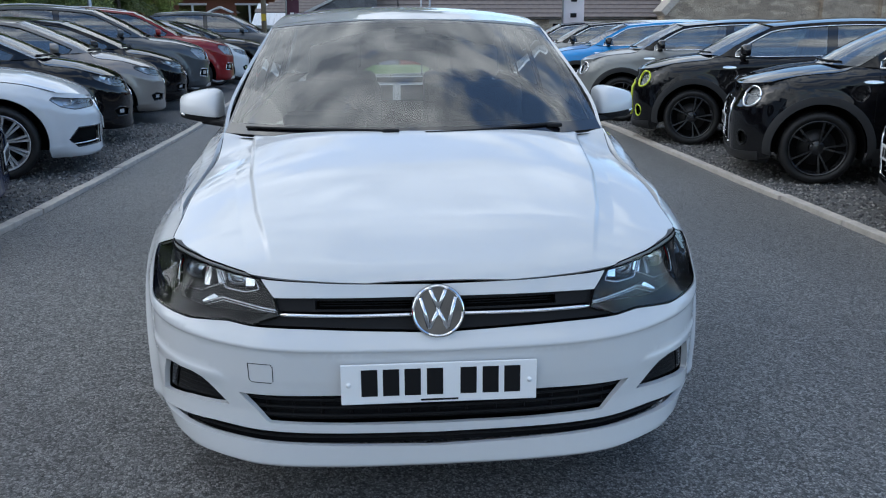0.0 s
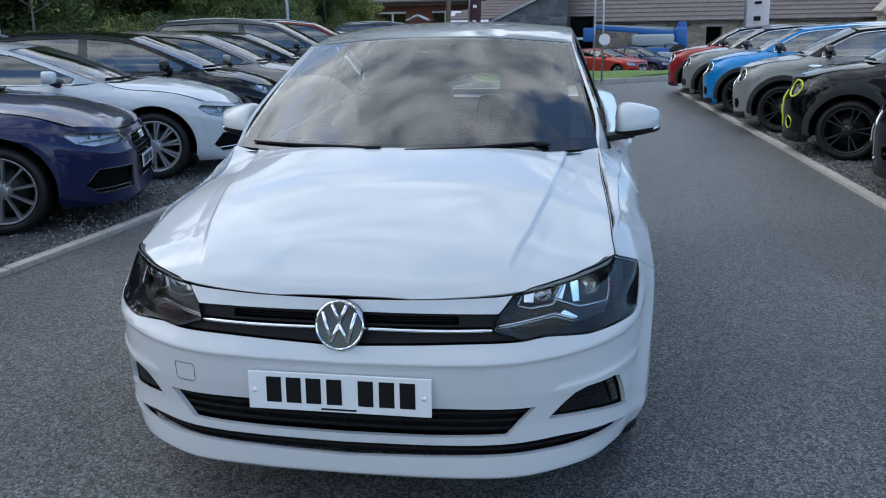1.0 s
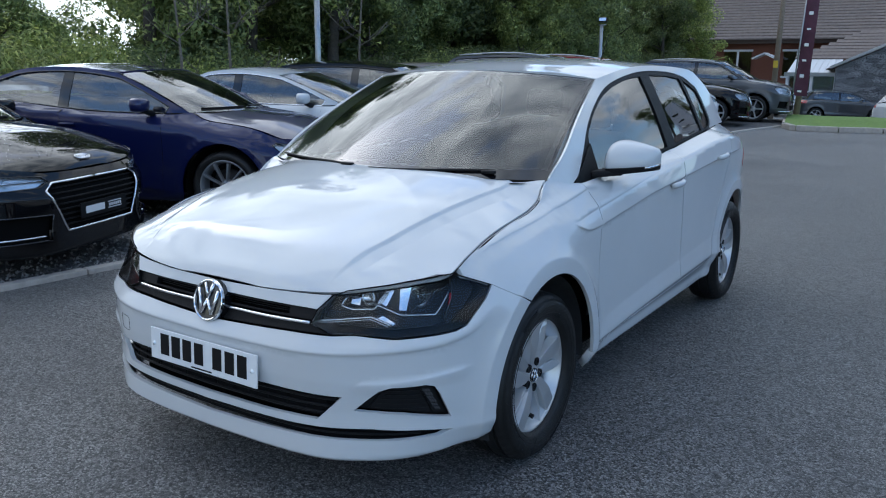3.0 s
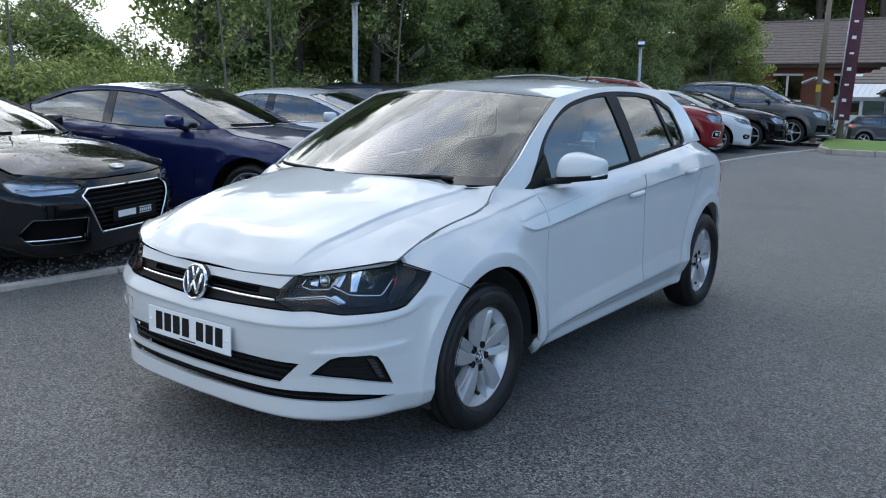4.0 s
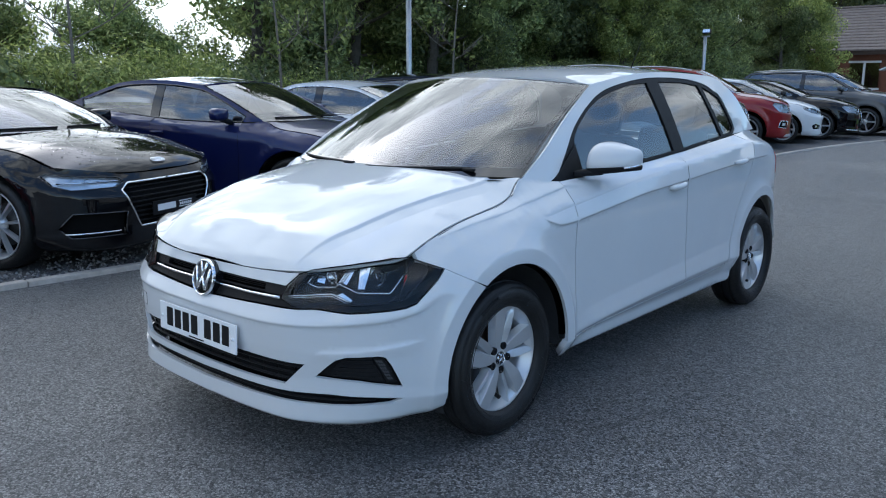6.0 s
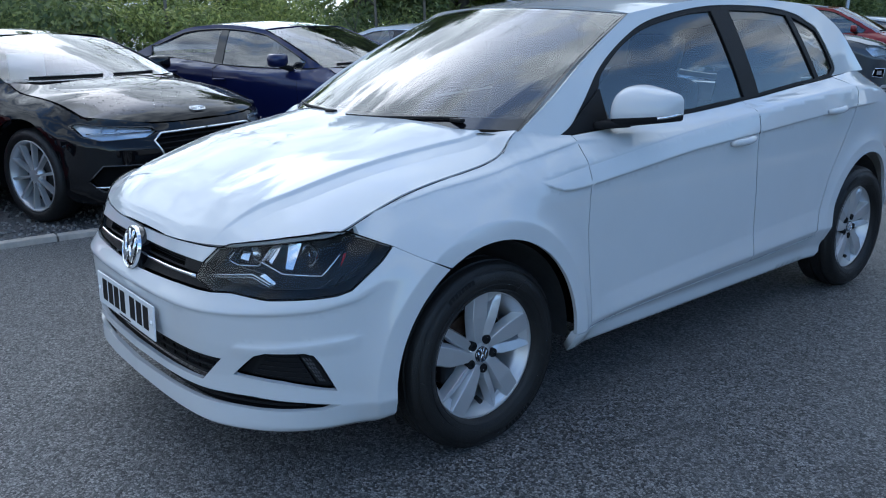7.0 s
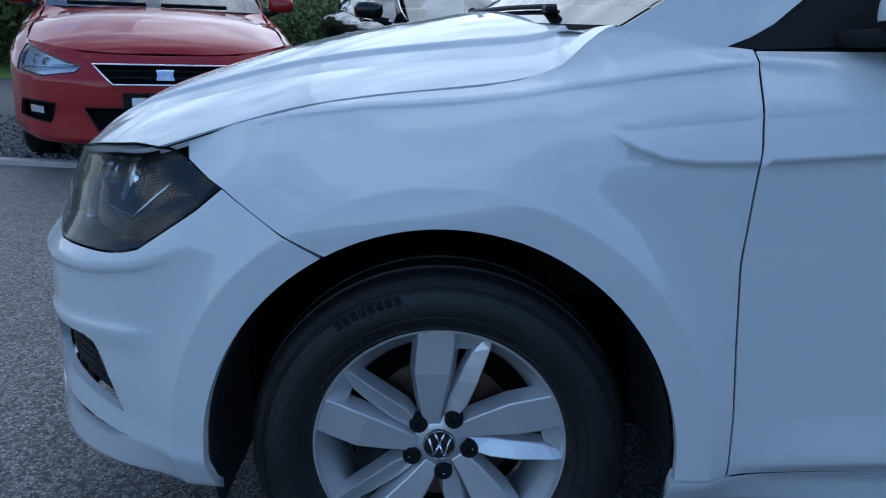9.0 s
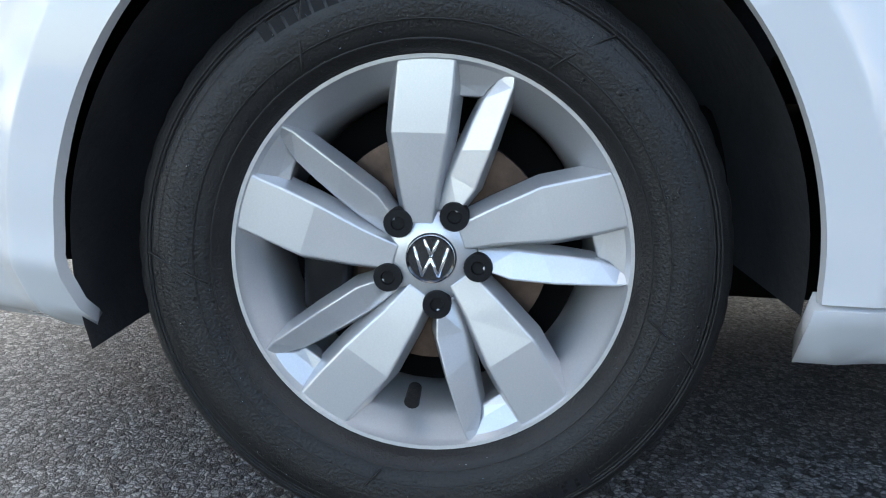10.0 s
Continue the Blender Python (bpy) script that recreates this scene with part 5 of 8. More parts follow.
# ---- ground ----
def asphalt():
    """Rolled stone chippings of about a centimetre in dark binder, with worn and damp patches."""
    m = bpy.data.materials.new("asphalt")
    m.use_nodes = True
    nt = m.node_tree
    b = nt.nodes["Principled BSDF"]
    tc = nt.nodes.new("ShaderNodeTexCoord")

    def tex(kind, scale, **kw):
        t = nt.nodes.new(kind)
        t.inputs["Scale"].default_value = scale
        for k, v in kw.items():
            t.inputs[k].default_value = v
        nt.links.new(tc.outputs["Object"], t.inputs["Vector"])
        return t

    def ramp(src, p0, c0, p1, c1):
        r = nt.nodes.new("ShaderNodeValToRGB")
        r.color_ramp.elements[0].position, r.color_ramp.elements[1].position = p0, p1
        r.color_ramp.elements[0].color, r.color_ramp.elements[1].color = (*c0, 1), (*c1, 1)
        nt.links.new(src, r.inputs["Fac"])
        return r

    def mult(a, c):
        x = nt.nodes.new("ShaderNodeMixRGB")
        x.blend_type = "MULTIPLY"
        x.inputs["Fac"].default_value = 1
        nt.links.new(a, x.inputs["Color1"])
        nt.links.new(c, x.inputs["Color2"])
        return x.outputs["Color"]

    chip = tex("ShaderNodeTexVoronoi", 118, Randomness=1.0)
    gap = tex("ShaderNodeTexVoronoi", 118, Randomness=1.0)
    gap.feature = "DISTANCE_TO_EDGE"
    big = tex("ShaderNodeTexNoise", 0.55, Detail=5.0, Roughness=0.6)
    mid = tex("ShaderNodeTexNoise", 9.0, Detail=4.0, Roughness=0.6)
    fine = tex("ShaderNodeTexNoise", 420, Detail=2.0)
    sep = nt.nodes.new("ShaderNodeSeparateColor")
    nt.links.new(chip.outputs["Color"], sep.inputs["Color"])
    c = ramp(sep.outputs["Red"], 0.05, (0.036, 0.0365, 0.037), 0.98, (0.355, 0.352, 0.342)).outputs["Color"]
    c = mult(c, ramp(gap.outputs["Distance"], 0.0, (0.12, 0.12, 0.13), 0.16, (1.12, 1.12, 1.12)).outputs["Color"])
    c = mult(c, ramp(big.outputs["Fac"], 0.32, (0.80, 0.80, 0.82), 0.70, (1.16, 1.15, 1.13)).outputs["Color"])
    c = mult(c, ramp(mid.outputs["Fac"], 0.30, (0.86, 0.86, 0.86), 0.72, (1.10, 1.10, 1.10)).outputs["Color"])
    nt.links.new(c, b.inputs["Base Color"])
    h = nt.nodes.new("ShaderNodeMath")
    h.operation = "MULTIPLY_ADD"
    g = ramp(gap.outputs["Distance"], 0.0, (0, 0, 0), 0.30, (1, 1, 1))
    nt.links.new(g.outputs["Color"], h.inputs[0])
    nt.links.new(sep.outputs["Green"], h.inputs[1])
    nt.links.new(fine.outputs["Fac"], h.inputs[2])
    bp = nt.nodes.new("ShaderNodeBump")
    bp.inputs["Strength"].default_value = 0.9
    bp.inputs["Distance"].default_value = 0.005
    nt.links.new(h.outputs["Value"], bp.inputs["Height"])
    nt.links.new(bp.outputs["Normal"], b.inputs["Normal"])
    rr = ramp(big.outputs["Fac"], 0.3, (0.32, 0.32, 0.32), 0.7, (0.48, 0.48, 0.48))
    nt.links.new(rr.outputs["Color"], b.inputs["Roughness"])
    return m


M_ASPHALT = asphalt()
M_GRAVEL = mat("gravel", (0.16, 0.155, 0.15), 0.85, scale=60, color2=(0.04, 0.04, 0.042), bump=1.0, bump_scale=45)
M_KERB = mat("edging_concrete", (0.50, 0.455, 0.40), 0.85, scale=12, vary=0.28, bump=0.4, bump_scale=80)
M_GRASS = mat("lawn", (0.17, 0.27, 0.05), 0.9, scale=14, vary=0.4, bump=0.6, bump_scale=120)
G_Y = [-400.0, 21.0] + list(np.linspace(22, 36, 15)) + [400.0]


def ground_z(y):
    """The yard falls away beyond the grass island."""
    return -1.0 * float(sm(21, 36, y))


ground = tagged(raw("ground", [(x, y, ground_z(y)) for y in G_Y for x in (-400, 400)], [(2 * i, 2 * i + 1, 2 * i + 3, 2 * i + 2) for i in range(len(G_Y) - 1)], M_ASPHALT, smooth=False), "dark grey tarmac lane and yard", "ground", kind="structure")


# ---- the other parked cars ----
def warp(knots):
    a, b = zip(*knots)
    return lambda v: np.interp(v, a, b) if a[0] <= v <= a[-1] else (b[0] + (v - a[0]) if v < a[0] else b[-1] + (v - a[-1]))


class Kind:
    """Body surfaces of another car, from its main sizes in metres."""

    def __init__(self, hw=0.88, lf=0.85, wb=2.6, lr=0.8, clear=0.20, nose=0.72, cowl=0.98, H=1.43, yc=0.30, yh=1.05, roof_end=2.6, belt=1.0, deck=1.05, R=0.32, nose_round=0.0, screen_end=2.95, boot=False, lean=0.31, dome=0.0):
        ks = hw / 0.868
        self.ks, self.wb, self.R, self.H, self.hw, self.lf = ks, wb, R, H, hw, lf
        end = wb + lr
        wy = self.wy = warp([(-0.815, -lf), (0.0, 0.0), (0.262, yc), (0.944, yh), (2.33, wb * 0.88), (2.551, wb), (3.23, end)])
        wz = self.wz = warp([(0.0, 0.0), (0.20, clear), (0.708, nose), (0.957, belt), (0.985, cowl), (1.06, deck), (1.457, H)])
        P = POLO_DATA
        side0 = polo_side
        k = R + 0.068

        def iwy(y):
            return np.interp(y, [wy(v) for v in (-0.815, 0, 0.262, 0.944, 2.33, 2.551, 3.23)], (-0.815, 0, 0.262, 0.944, 2.33, 2.551, 3.23))

        def wzv(z):
            return np.interp(z, (0, 0.2, 0.708, 0.957, 0.985, 1.06, 1.457), (0, clear, nose, belt, cowl, deck, H))

        self.end = end
        self.roof_end, self.screen_end, self.boot = roof_end, screen_end, boot
        ed = [(yh, wz(1.357)), (yh + 0.25 * (roof_end - yh), wz(1.40)), (yh + 0.5 * (roof_end - yh), wz(1.415)), (yh + 0.8 * (roof_end - yh), wz(1.395)), (roof_end, wz(1.36) - (0.03 if boot else 0)), (screen_end, deck + 0.03)]
        self.ed = ed
        self.sh = Shape(
            out=[(x * ks, wy(y)) for x, y in P["out"]],
            front=lambda s: [(wzv(z), o - nose_round * (z - 0.45) ** 2 * 4) for z, o in P["front"](s / ks)],
            side=lambda y: [(wzv(z), o) for z, o in side0(iwy(y))],
            rear=[(wz(z), o) for z, o in P["rear"]],
            top=[(x * ks, wy(y), wz(z)) for x, y, z in P["top"]],
            arches=[(0.0, R, k, k + 0.05, 0.012), (wb, R, k, k + 0.05, 0.012)],
            wf=(0.5 * ks, 1.2 * ks), wr=(end + lf + 0.25, end + lf + 0.70),
            bonnet=([(wy(y), wz(z)) for y, z in P["bonnet"]], (wy(0.06), wy(0.25))),
            screen=((0.71 * ks, yc - 0.24, yc, cowl, cowl), (0.597 * ks, yh - 0.144, yh, wz(1.392), wz(1.357))),
            gb=[(wy(y), wz(z), x * ks) for y, z, x in P["gb"]],
            gk=(lean, 0.26),
            roof=[(yh - 0.15, wz(1.392)), (yh + 0.3 * (roof_end - yh), wz(1.45)), (yh + 0.55 * (roof_end - yh), H), (yh + 0.8 * (roof_end - yh), H - 0.02), (roof_end, H - 0.07), (screen_end, deck + 0.06)],
            edge=ed, crown=2.6, dome=dome)
        self.k = k

    def S(self, pts):
        return [(s * self.ks, float(self.wz(z))) for s, z in pts]


POLO_DATA = {
    "out": [(0, -0.815), (0.26, -0.808), (0.45, -0.785), (0.575, -0.735), (0.70, -0.655), (0.79, -0.545), (0.84, -0.42), (0.862, -0.28), (0.868, 0), (0.868, 0.6),
            (0.868, 1.3), (0.868, 2.0), (0.862, 2.55), (0.84, 2.85), (0.78, 3.08), (0.60, 3.19), (0.3, 3.225), (0, 3.23)],
    "front": POLO.front, "rear": POLO.rear,
    "top": [(0, -0.745, 0.708), (0.25, -0.737, 0.712), (0.465, -0.70, 0.724), (0.60, -0.64, 0.745), (0.70, -0.555, 0.762), (0.745, -0.476, 0.772), (0.742, -0.365, 0.808),
            (0.738, -0.25, 0.843), (0.733, -0.13, 0.866), (0.728, 0, 0.883), (0.722, 0.1, 0.898), (0.718, 0.17, 0.922), (0.712, 0.245, 0.985), (0.735, 0.33, 0.972), (0.757, 0.41, 0.957),
            (0.76, 0.8, 0.968), (0.765, 1.16, 0.983), (0.76, 1.63, 1.012), (0.745, 2.0, 1.04), (0.735, 2.33, 1.063), (0.715, 2.6, 1.06), (0.69, 2.85, 1.06), (0.62, 3.03, 1.05), (0.45, 3.1, 1.04), (0, 3.12, 1.04)],
    "bonnet": POLO.bon[0], "gb": POLO.gb_,
}


def spoke_wheel(parent, m, R, w, alloy, spokes, rim_in=0.68, twin=False):
    wh = empty("wheel", m, parent)
    rr = R * rim_in
    raw("tyre", *lathe([(w / 2 - 0.03, rr - 0.004), (w / 2 - 0.004, rr + 0.012), (w / 2 + 0.003, (rr + R) / 2), (w / 2 - 0.008, R - 0.02), (w / 2 - 0.028, R - 0.003), (-w / 2 + 0.028, R - 0.003), (-w / 2, rr + 0.02), (-w / 2 + 0.03, rr)], 56), M_RUBBER, wh)
    X = w / 2 - 0.022
    raw("rim", *lathe([(X + 0.012, rr + 0.001), (X + 0.016, rr - 0.004), (X + 0.006, rr - 0.012), (X - 0.03, rr - 0.028), (X - 0.12, rr - 0.034)], 56), alloy, wh)
    raw("brake_disc", *lathe([(X - 0.07, 0.0), (X - 0.07, rr * 0.66), (X - 0.09, rr * 0.66)], 40), M_DISC, wh)
    # near-black disc in place of the shade inside the wheel
    raw("back_plate", *lathe([(X - 0.10, 0.0), (X - 0.10, rr - 0.03)], 40), M_DARK, wh)
    raw("hub", *lathe([(X - 0.05, 0.07), (X - 0.012, 0.062), (X - 0.004, 0.035), (X - 0.004, 0.0)], 28), alloy, wh)
    for k in range(spokes):
        for off in ((-0.16, 0.16) if twin else (0.0,)):
            a = 2 * math.pi * (k + 0.25) / spokes
            t = 0.010 if twin or spokes > 8 else 0.016
            a2 = a + off * (2.2 / spokes * 2.4)
            q = [(0.045, a + off * 0.25), (rr - 0.008, a2)]
            (r0, t0), (r1, t1) = q
            p0, p1 = np.array((r0 * math.sin(t0), r0 * math.cos(t0))), np.array((r1 * math.sin(t1), r1 * math.cos(t1)))
            d = (p1 - p0) / np.linalg.norm(p1 - p0)
            nn = np.array((d[1], -d[0]))
            quad = [p0 - nn * t * 0.55, p1 - nn * t, p1 + nn * t, p0 + nn * t * 0.55]
            big = [p0 - nn * t * 1.0, p1 - nn * t * 1.35, p1 + nn * t * 1.35, p0 + nn * t * 1.0]
            V, F = prism([tuple(v) for v in quad], X - 0.002, [tuple(v) for v in big], X - 0.035)
            V[1:3, 0] += 0.008
            fix_normals(raw("spoke", V, F, alloy, wh, smooth=False))
    return wh


def patch(name, K, poly, material, car, d=-0.003, depth=0.006, label="", step=0.05):
    p = K.S(poly)
    middle = min(s for s, z in p) <= 0.001
    obs = [raw(name, *sheet_mesh(at_depth(K.sh.skirt, d), sym(p) if middle else p, (), step, depth), material, car, label)]
    if not middle:
        obs.append(raw(name, *sheet_mesh(at_depth(K.sh.skirt, d), [(-s, z) for s, z in p], (), step, depth), material, car, label))
    return obs


def parked_car(name, label, K, m, body_mat, front, group="", roof_mat=None, alloy=None, spokes=5, twin=False, clad=None, trim=None, doors=4, glass=None, plate="dark", wheel_w=0.21, rails=False, seed=0, rings=""):
    car = tagged(empty(name, m), label, "car", group)
    sh, ks, wy, wz, R, wb = K.sh, K.ks, K.wy, K.wz, K.R, K.wb
    alloy = alloy or M_ALLOY
    glass = glass or M_DARKGLASS
    half = [(0, wz(0.699))] + [(s * ks, wz(z)) for s, z in ((0.25, 0.703), (0.44, 0.709), (0.55, 0.729), (0.634, 0.743), (0.76, 0.758), (0.888, 0.771), (0.957, 0.770))]
    tops = [(float(y), float(z)) for x, y, z in sh.tp if y > wy(-0.44)]
    half += [(sh.sy(y), z - 0.003) for y, z in tops if y < K.end - 0.16]
    e = sh.total - 0.01
    half += [(e, wz(1.04)), (e, wz(0.23)), (sh.sy(wb + K.k + 0.06), wz(0.22))]
    half += [(sh.sy(y), z) for y, z in circle(wb, R, K.k, 100, -100, 30)]
    half += [(sh.sy(wb - K.k - 0.03), wz(0.21)), (sh.sy(K.k + 0.03), wz(0.21))]
    half += [(sh.sy(y), z) for y, z in circle(0, R, K.k, 100, -103, 30)]
    half += [(sh.sy(-K.k - 0.02), wz(0.205)), (0.9 * ks, wz(0.198)), (0.7 * ks, wz(0.188)), (0, wz(0.178))]
    holes = []
    for f in front:
        if f[0] == "hole":
            p = K.S(f[2])
            if min(s for s, z in p) > 0.001:
                holes += [p, [(-s, z) for s, z in p]]
            else:
                holes.append(sym(p))
    raw("body", *sheet_mesh(sh.skirt, sym(half), holes, 0.05, 0.014, (0, 1.2, 0.5), sz=0.03), body_mat, car)
    for f in front:
        if f[0] == "hole":
            q = K.S(f[2])
            halves = [q, [(-s, z) for s, z in q]] if min(s for s, z in q) > 0.001 else [sym(q)]
            for h in halves:
                g = raw(f[1], *sheet_mesh(at_depth(sh.skirt, 0.035), h, (), 0.05, 0), f[3], car)
                if f[1] == "headlamp":
                    raw("lamp_cover", *sheet_mesh(at_depth(sh.skirt, 0.001), h, (), 0.05, 0), M_CLEAR, g).visible_shadow = False
                    c = np.mean(h, axis=0)
                    for ds in (-0.055, 0.045):
                        cc = sh.skirt(np.array([c[0] + ds * np.sign(c[0])]), np.array([c[1] + 0.008 * np.sign(ds)]), 0.022)[0]
                        raw("reflector", *disc_ball(cc, 0.030, 0.7, 14, 5), M_REFLECT, g)
                    lo = sorted(h, key=lambda t: t[1])
                    a_, b_ = min(h, key=lambda t: abs(t[0])), max(lo[:max(3, len(h) // 2)], key=lambda t: abs(t[0]))
                    raw("day_light_bar", *skirt_tube(sh, [(a_[0] * 1.03, a_[1] + 0.012), (b_[0] * 0.97, b_[1] + 0.016)], 0.006, 0.010), M_REFLECT, g)
                if len(f) > 4:
                    rp = resample(h, 0.04)
                    rp = np.vstack([rp, rp[:1]])
                    raw("surround", *tube(sh.skirt(rp[:, 0], rp[:, 1], 0.0), f[5] if len(f) > 5 else 0.007, 6), f[4], g)
                if f[1] == "grille":
                    zs = [z for s, z in h]
                    z0, z1 = min(zs), max(zs)
                    n = max(3, int((z1 - z0) / 0.035))
                    for j in range(1, n):
                        z = z0 + (z1 - z0) * j / n
                        ss = np.linspace(min(s for s, _ in h), max(s for s, _ in h), 80)
                        ok = ss[inside(h, np.stack([ss, np.full(80, z)], 1))]
                        if len(ok) > 3:
                            raw("grille_slat", *skirt_tube(sh, [(ok[0], z), (ok[len(ok) // 2], z), (ok[-1], z)], 0.006, 0.018, 1, 4), f[6] if len(f) > 6 else M_BLACK, g)
        elif f[0] == "patch":
            patch(f[1], K, f[2], f[3], car, *(f[4:]))
        elif f[0] == "bar":
            for sg in (1, -1):
                raw(f[1], *skirt_tube(sh, [(s * ks * sg, wz(z)) for s, z in f[2]], f[4], -0.002, 1, 8), f[3], car)
    # number plate, plain bars
    pc = sh.skirt(np.array([0.0]), np.array([wz(0.44)]))[0]
    if plate:
        pl = part("registration_plate", box_bm(0, pc[1] - 0.012, wz(0.44), 0.50, 0.008, 0.105, 0.003), M_INK if plate == "dark" else M_PLATE, car, smooth=False)
        if plate == "dark":
            part("plate_bar", box_bm(-0.10, pc[1] - 0.0175, wz(0.44), 0.20, 0.002, 0.048), M_PLATE, pl, smooth=False)
            part("plate_bar", box_bm(0.115, pc[1] - 0.0175, wz(0.44), 0.15, 0.002, 0.030), M_LENSGREY, pl, smooth=False)
            for dz in (-0.021, 0.021):
                part("plate_bar", box_bm(0.115, pc[1] - 0.0175, wz(0.44) + dz, 0.15, 0.002, 0.006), M_PLATE, pl, smooth=False)
            for k in range(6):
                part("plate_bar", box_bm(0.055 + 0.024 * k, pc[1] - 0.019, wz(0.44), 0.015, 0.002, 0.020), M_PLATE, pl, smooth=False)
        else:
            for x in (-0.18, -0.12, -0.06, 0.0, 0.09, 0.15):
                part("plate_bar", box_bm(x, pc[1] - 0.0175, wz(0.44), 0.04, 0.002, 0.068), M_INK, pl, smooth=False)
    vs = np.concatenate([np.linspace(0, 0.12, 5), np.linspace(0.16, 1, 16)])
    raw("bonnet", *grid_mesh(sh.bonnet, np.linspace(-1, 1, 31), vs, 0.012, (0, -0.1, 0.2)), body_mat, car)
    raw("windscreen", *grid_mesh(sh.screen, np.linspace(-1, 1, 13), np.linspace(0.0, 1, 8)), M_SCREEN, car).visible_shadow = False
    rm = roof_mat or body_mat
    yh = K.ed[0][0]
    raw("roof", *grid_mesh(lambda r, v: sh.roof(r, (yh - 0.144 + 0.144 * r * r) + (K.roof_end - yh + 0.144 - 0.144 * r * r) * v), np.linspace(-1, 1, 17), np.linspace(0, 1, 12), 0.01), rm, car)
    raw("rear_screen", *grid_mesh(lambda r, v: sh.roof(r, K.roof_end + (K.screen_end - K.roof_end) * v), np.linspace(-1, 1, 13), np.linspace(0, 1, 8)), M_DARKGLASS, car).visible_shadow = False
    raw("boot_lid" if K.boot else "tailgate", *grid_mesh(lambda r, v: np.stack([r * np.interp(K.screen_end + (K.end - 0.13 - K.screen_end) * v, sh.tp[:, 1], sh.tp[:, 0]), K.screen_end - 0.10 + (K.end - 0.02 - K.screen_end) * v, wz(1.06) + 0.03 * (1 - r * r) - 0.02 * v], -1), np.linspace(-1, 1, 9), np.linspace(0, 1, 8)), body_mat, car)
    vv = np.linspace(0, 1, 10)
    se = sh.screen(np.ones(10), vv)
    edge = spline(K.ed, 5)
    edge = [(float(y), float(z)) for y, z in edge if y > yh + 0.02]
    zt = lambda y: float(np.interp(y, sh.tp[:, 1], sh.tp[:, 2]))
    rb = K.screen_end + 0.05
    d_in = 0.060
    y_end = K.screen_end - (0.30 if K.boot else 0.28)
    ys = np.linspace(yh - 0.02 + 0.12, y_end - 0.10, 12)
    ed_z = lambda y: float(np.interp(y, [p[0] for p in edge], [p[1] for p in edge]))
    sc_y = lambda z: float(np.interp(z, se[:, 2], se[:, 1]))
    zb_ = lambda y: float(np.interp(y, *np.array(sh.gb_)[:, [0, 1]].T))
    y0 = wy(0.46)
    top_in = [(sc_y(z) + 0.10, z) for z in np.linspace(zb_(y0) + 0.06, wz(1.30), 5)]
    top_in += [(y, ed_z(y) - 0.04) for y in ys]
    top_in = [p for i, p in enumerate(top_in) if i < 5 or p[0] > top_in[4][0] + 0.03]
    rear_in = [(y_end, zb_(y_end) + 0.10), (y_end - 0.02, zb_(y_end) + 0.015)]
    fr = [(float(p[1]), float(p[2])) for p in se] + edge + [(rb, zt(rb)), (y_end + 0.03, zb_(y_end))] + list(reversed(top_in + rear_in)) + [(y0, zb_(y0) + 0.006)]
    both("roof_rail", sheet_mesh(sh.glass, fr, (), 0.05, 0.012), rm if roof_mat and clad else body_mat, car)
    low = [(y, zb_(y) + 0.002) for y in np.linspace(y_end - 0.02, y0, 8)]
    dlo = top_in + rear_in + low
    ob = both("side_glass", sheet_mesh(at_depth(sh.glass, 0.012), dlo, (), 0.12, 0), glass, car)
    for o in ob:
        o.visible_shadow = False
    bp = wy(1.55)
    pil = [(bp - 0.055, zb_(bp)), (bp + 0.055, zb_(bp)), (bp + 0.035, ed_z(bp) - 0.035), (bp - 0.065, ed_z(bp) - 0.035)]
    both("door_pillar", sheet_mesh(at_depth(sh.glass, 0.006), pil, (), 0.08, 0.01), M_GLOSSBLACK, car)
    loop = dlo + [dlo[0]]
    lp = np.array(loop)
    for sg in (1, -1):
        q = sh.glass(lp[:, 0], lp[:, 1], 0.002)
        q[:, 0] *= sg
        raw("window_trim", *tube(q, 0.008, 5), trim or M_GLOSSBLACK, car)
        for ypts in ([(0.455, 0.30), (0.437, 0.65), (0.45, 0.95)], [(1.548, 0.33), (1.53, 0.64), (1.50, 0.80), (1.52, 1.0)]) + (([(2.07, 0.35), (2.15, 0.62), (2.27, 0.79), (2.37, 1.0), (2.33, 1.06)],) if doors == 4 else ()):
            raw("door_gap", *skirt_tube(sh, [(sg * sh.sy(wy(y)), wz(z)) for y, z in ypts], 0.003, 0.001, 1, 4), M_DARK, car)
        raw("bonnet_gap", *tube(np.array([(sg * x, y, z + 0.001) for x, y, z in sh.tp if wy(-0.476) < y < wy(0.24)]), 0.003, 4), M_DARK, car)
        for y, z in ((1.40, 0.86), (2.18, 0.93))[:1 if doors == 2 else 2]:
            pp = sh.skirt(np.array([sg * sh.sy(wy(t)) for t in np.linspace(y - 0.09, y + 0.09, 7)]), np.full(7, wz(z)), 0.0)
            pp[:, 0] += sg * 0.024 * np.sin(np.linspace(0.25, math.pi - 0.25, 7))
            raw("door_handle", *tube(pp, 0.012, 8), body_mat, car)
        mb = bmesh.new()
        bmesh.ops.create_uvsphere(mb, u_segments=18, v_segments=10, radius=1.0)
        for v in mb.verts:
            v.co = Vector([math.copysign(abs(c) ** 0.62, c) for c in v.co])
        bmesh.ops.scale(mb, vec=(0.105, 0.075, 0.062), verts=mb.verts)
        for v in mb.verts:
            if v.co.y > 0.03:
                v.co.y = 0.03
        bmesh.ops.translate(mb, vec=(sg * (K.hw + 0.035), wy(0.60), wz(0.957) + 0.085), verts=mb.verts)
        dm = part("door_mirror", mb, body_mat if clad is None else M_GLOSSBLACK, car)
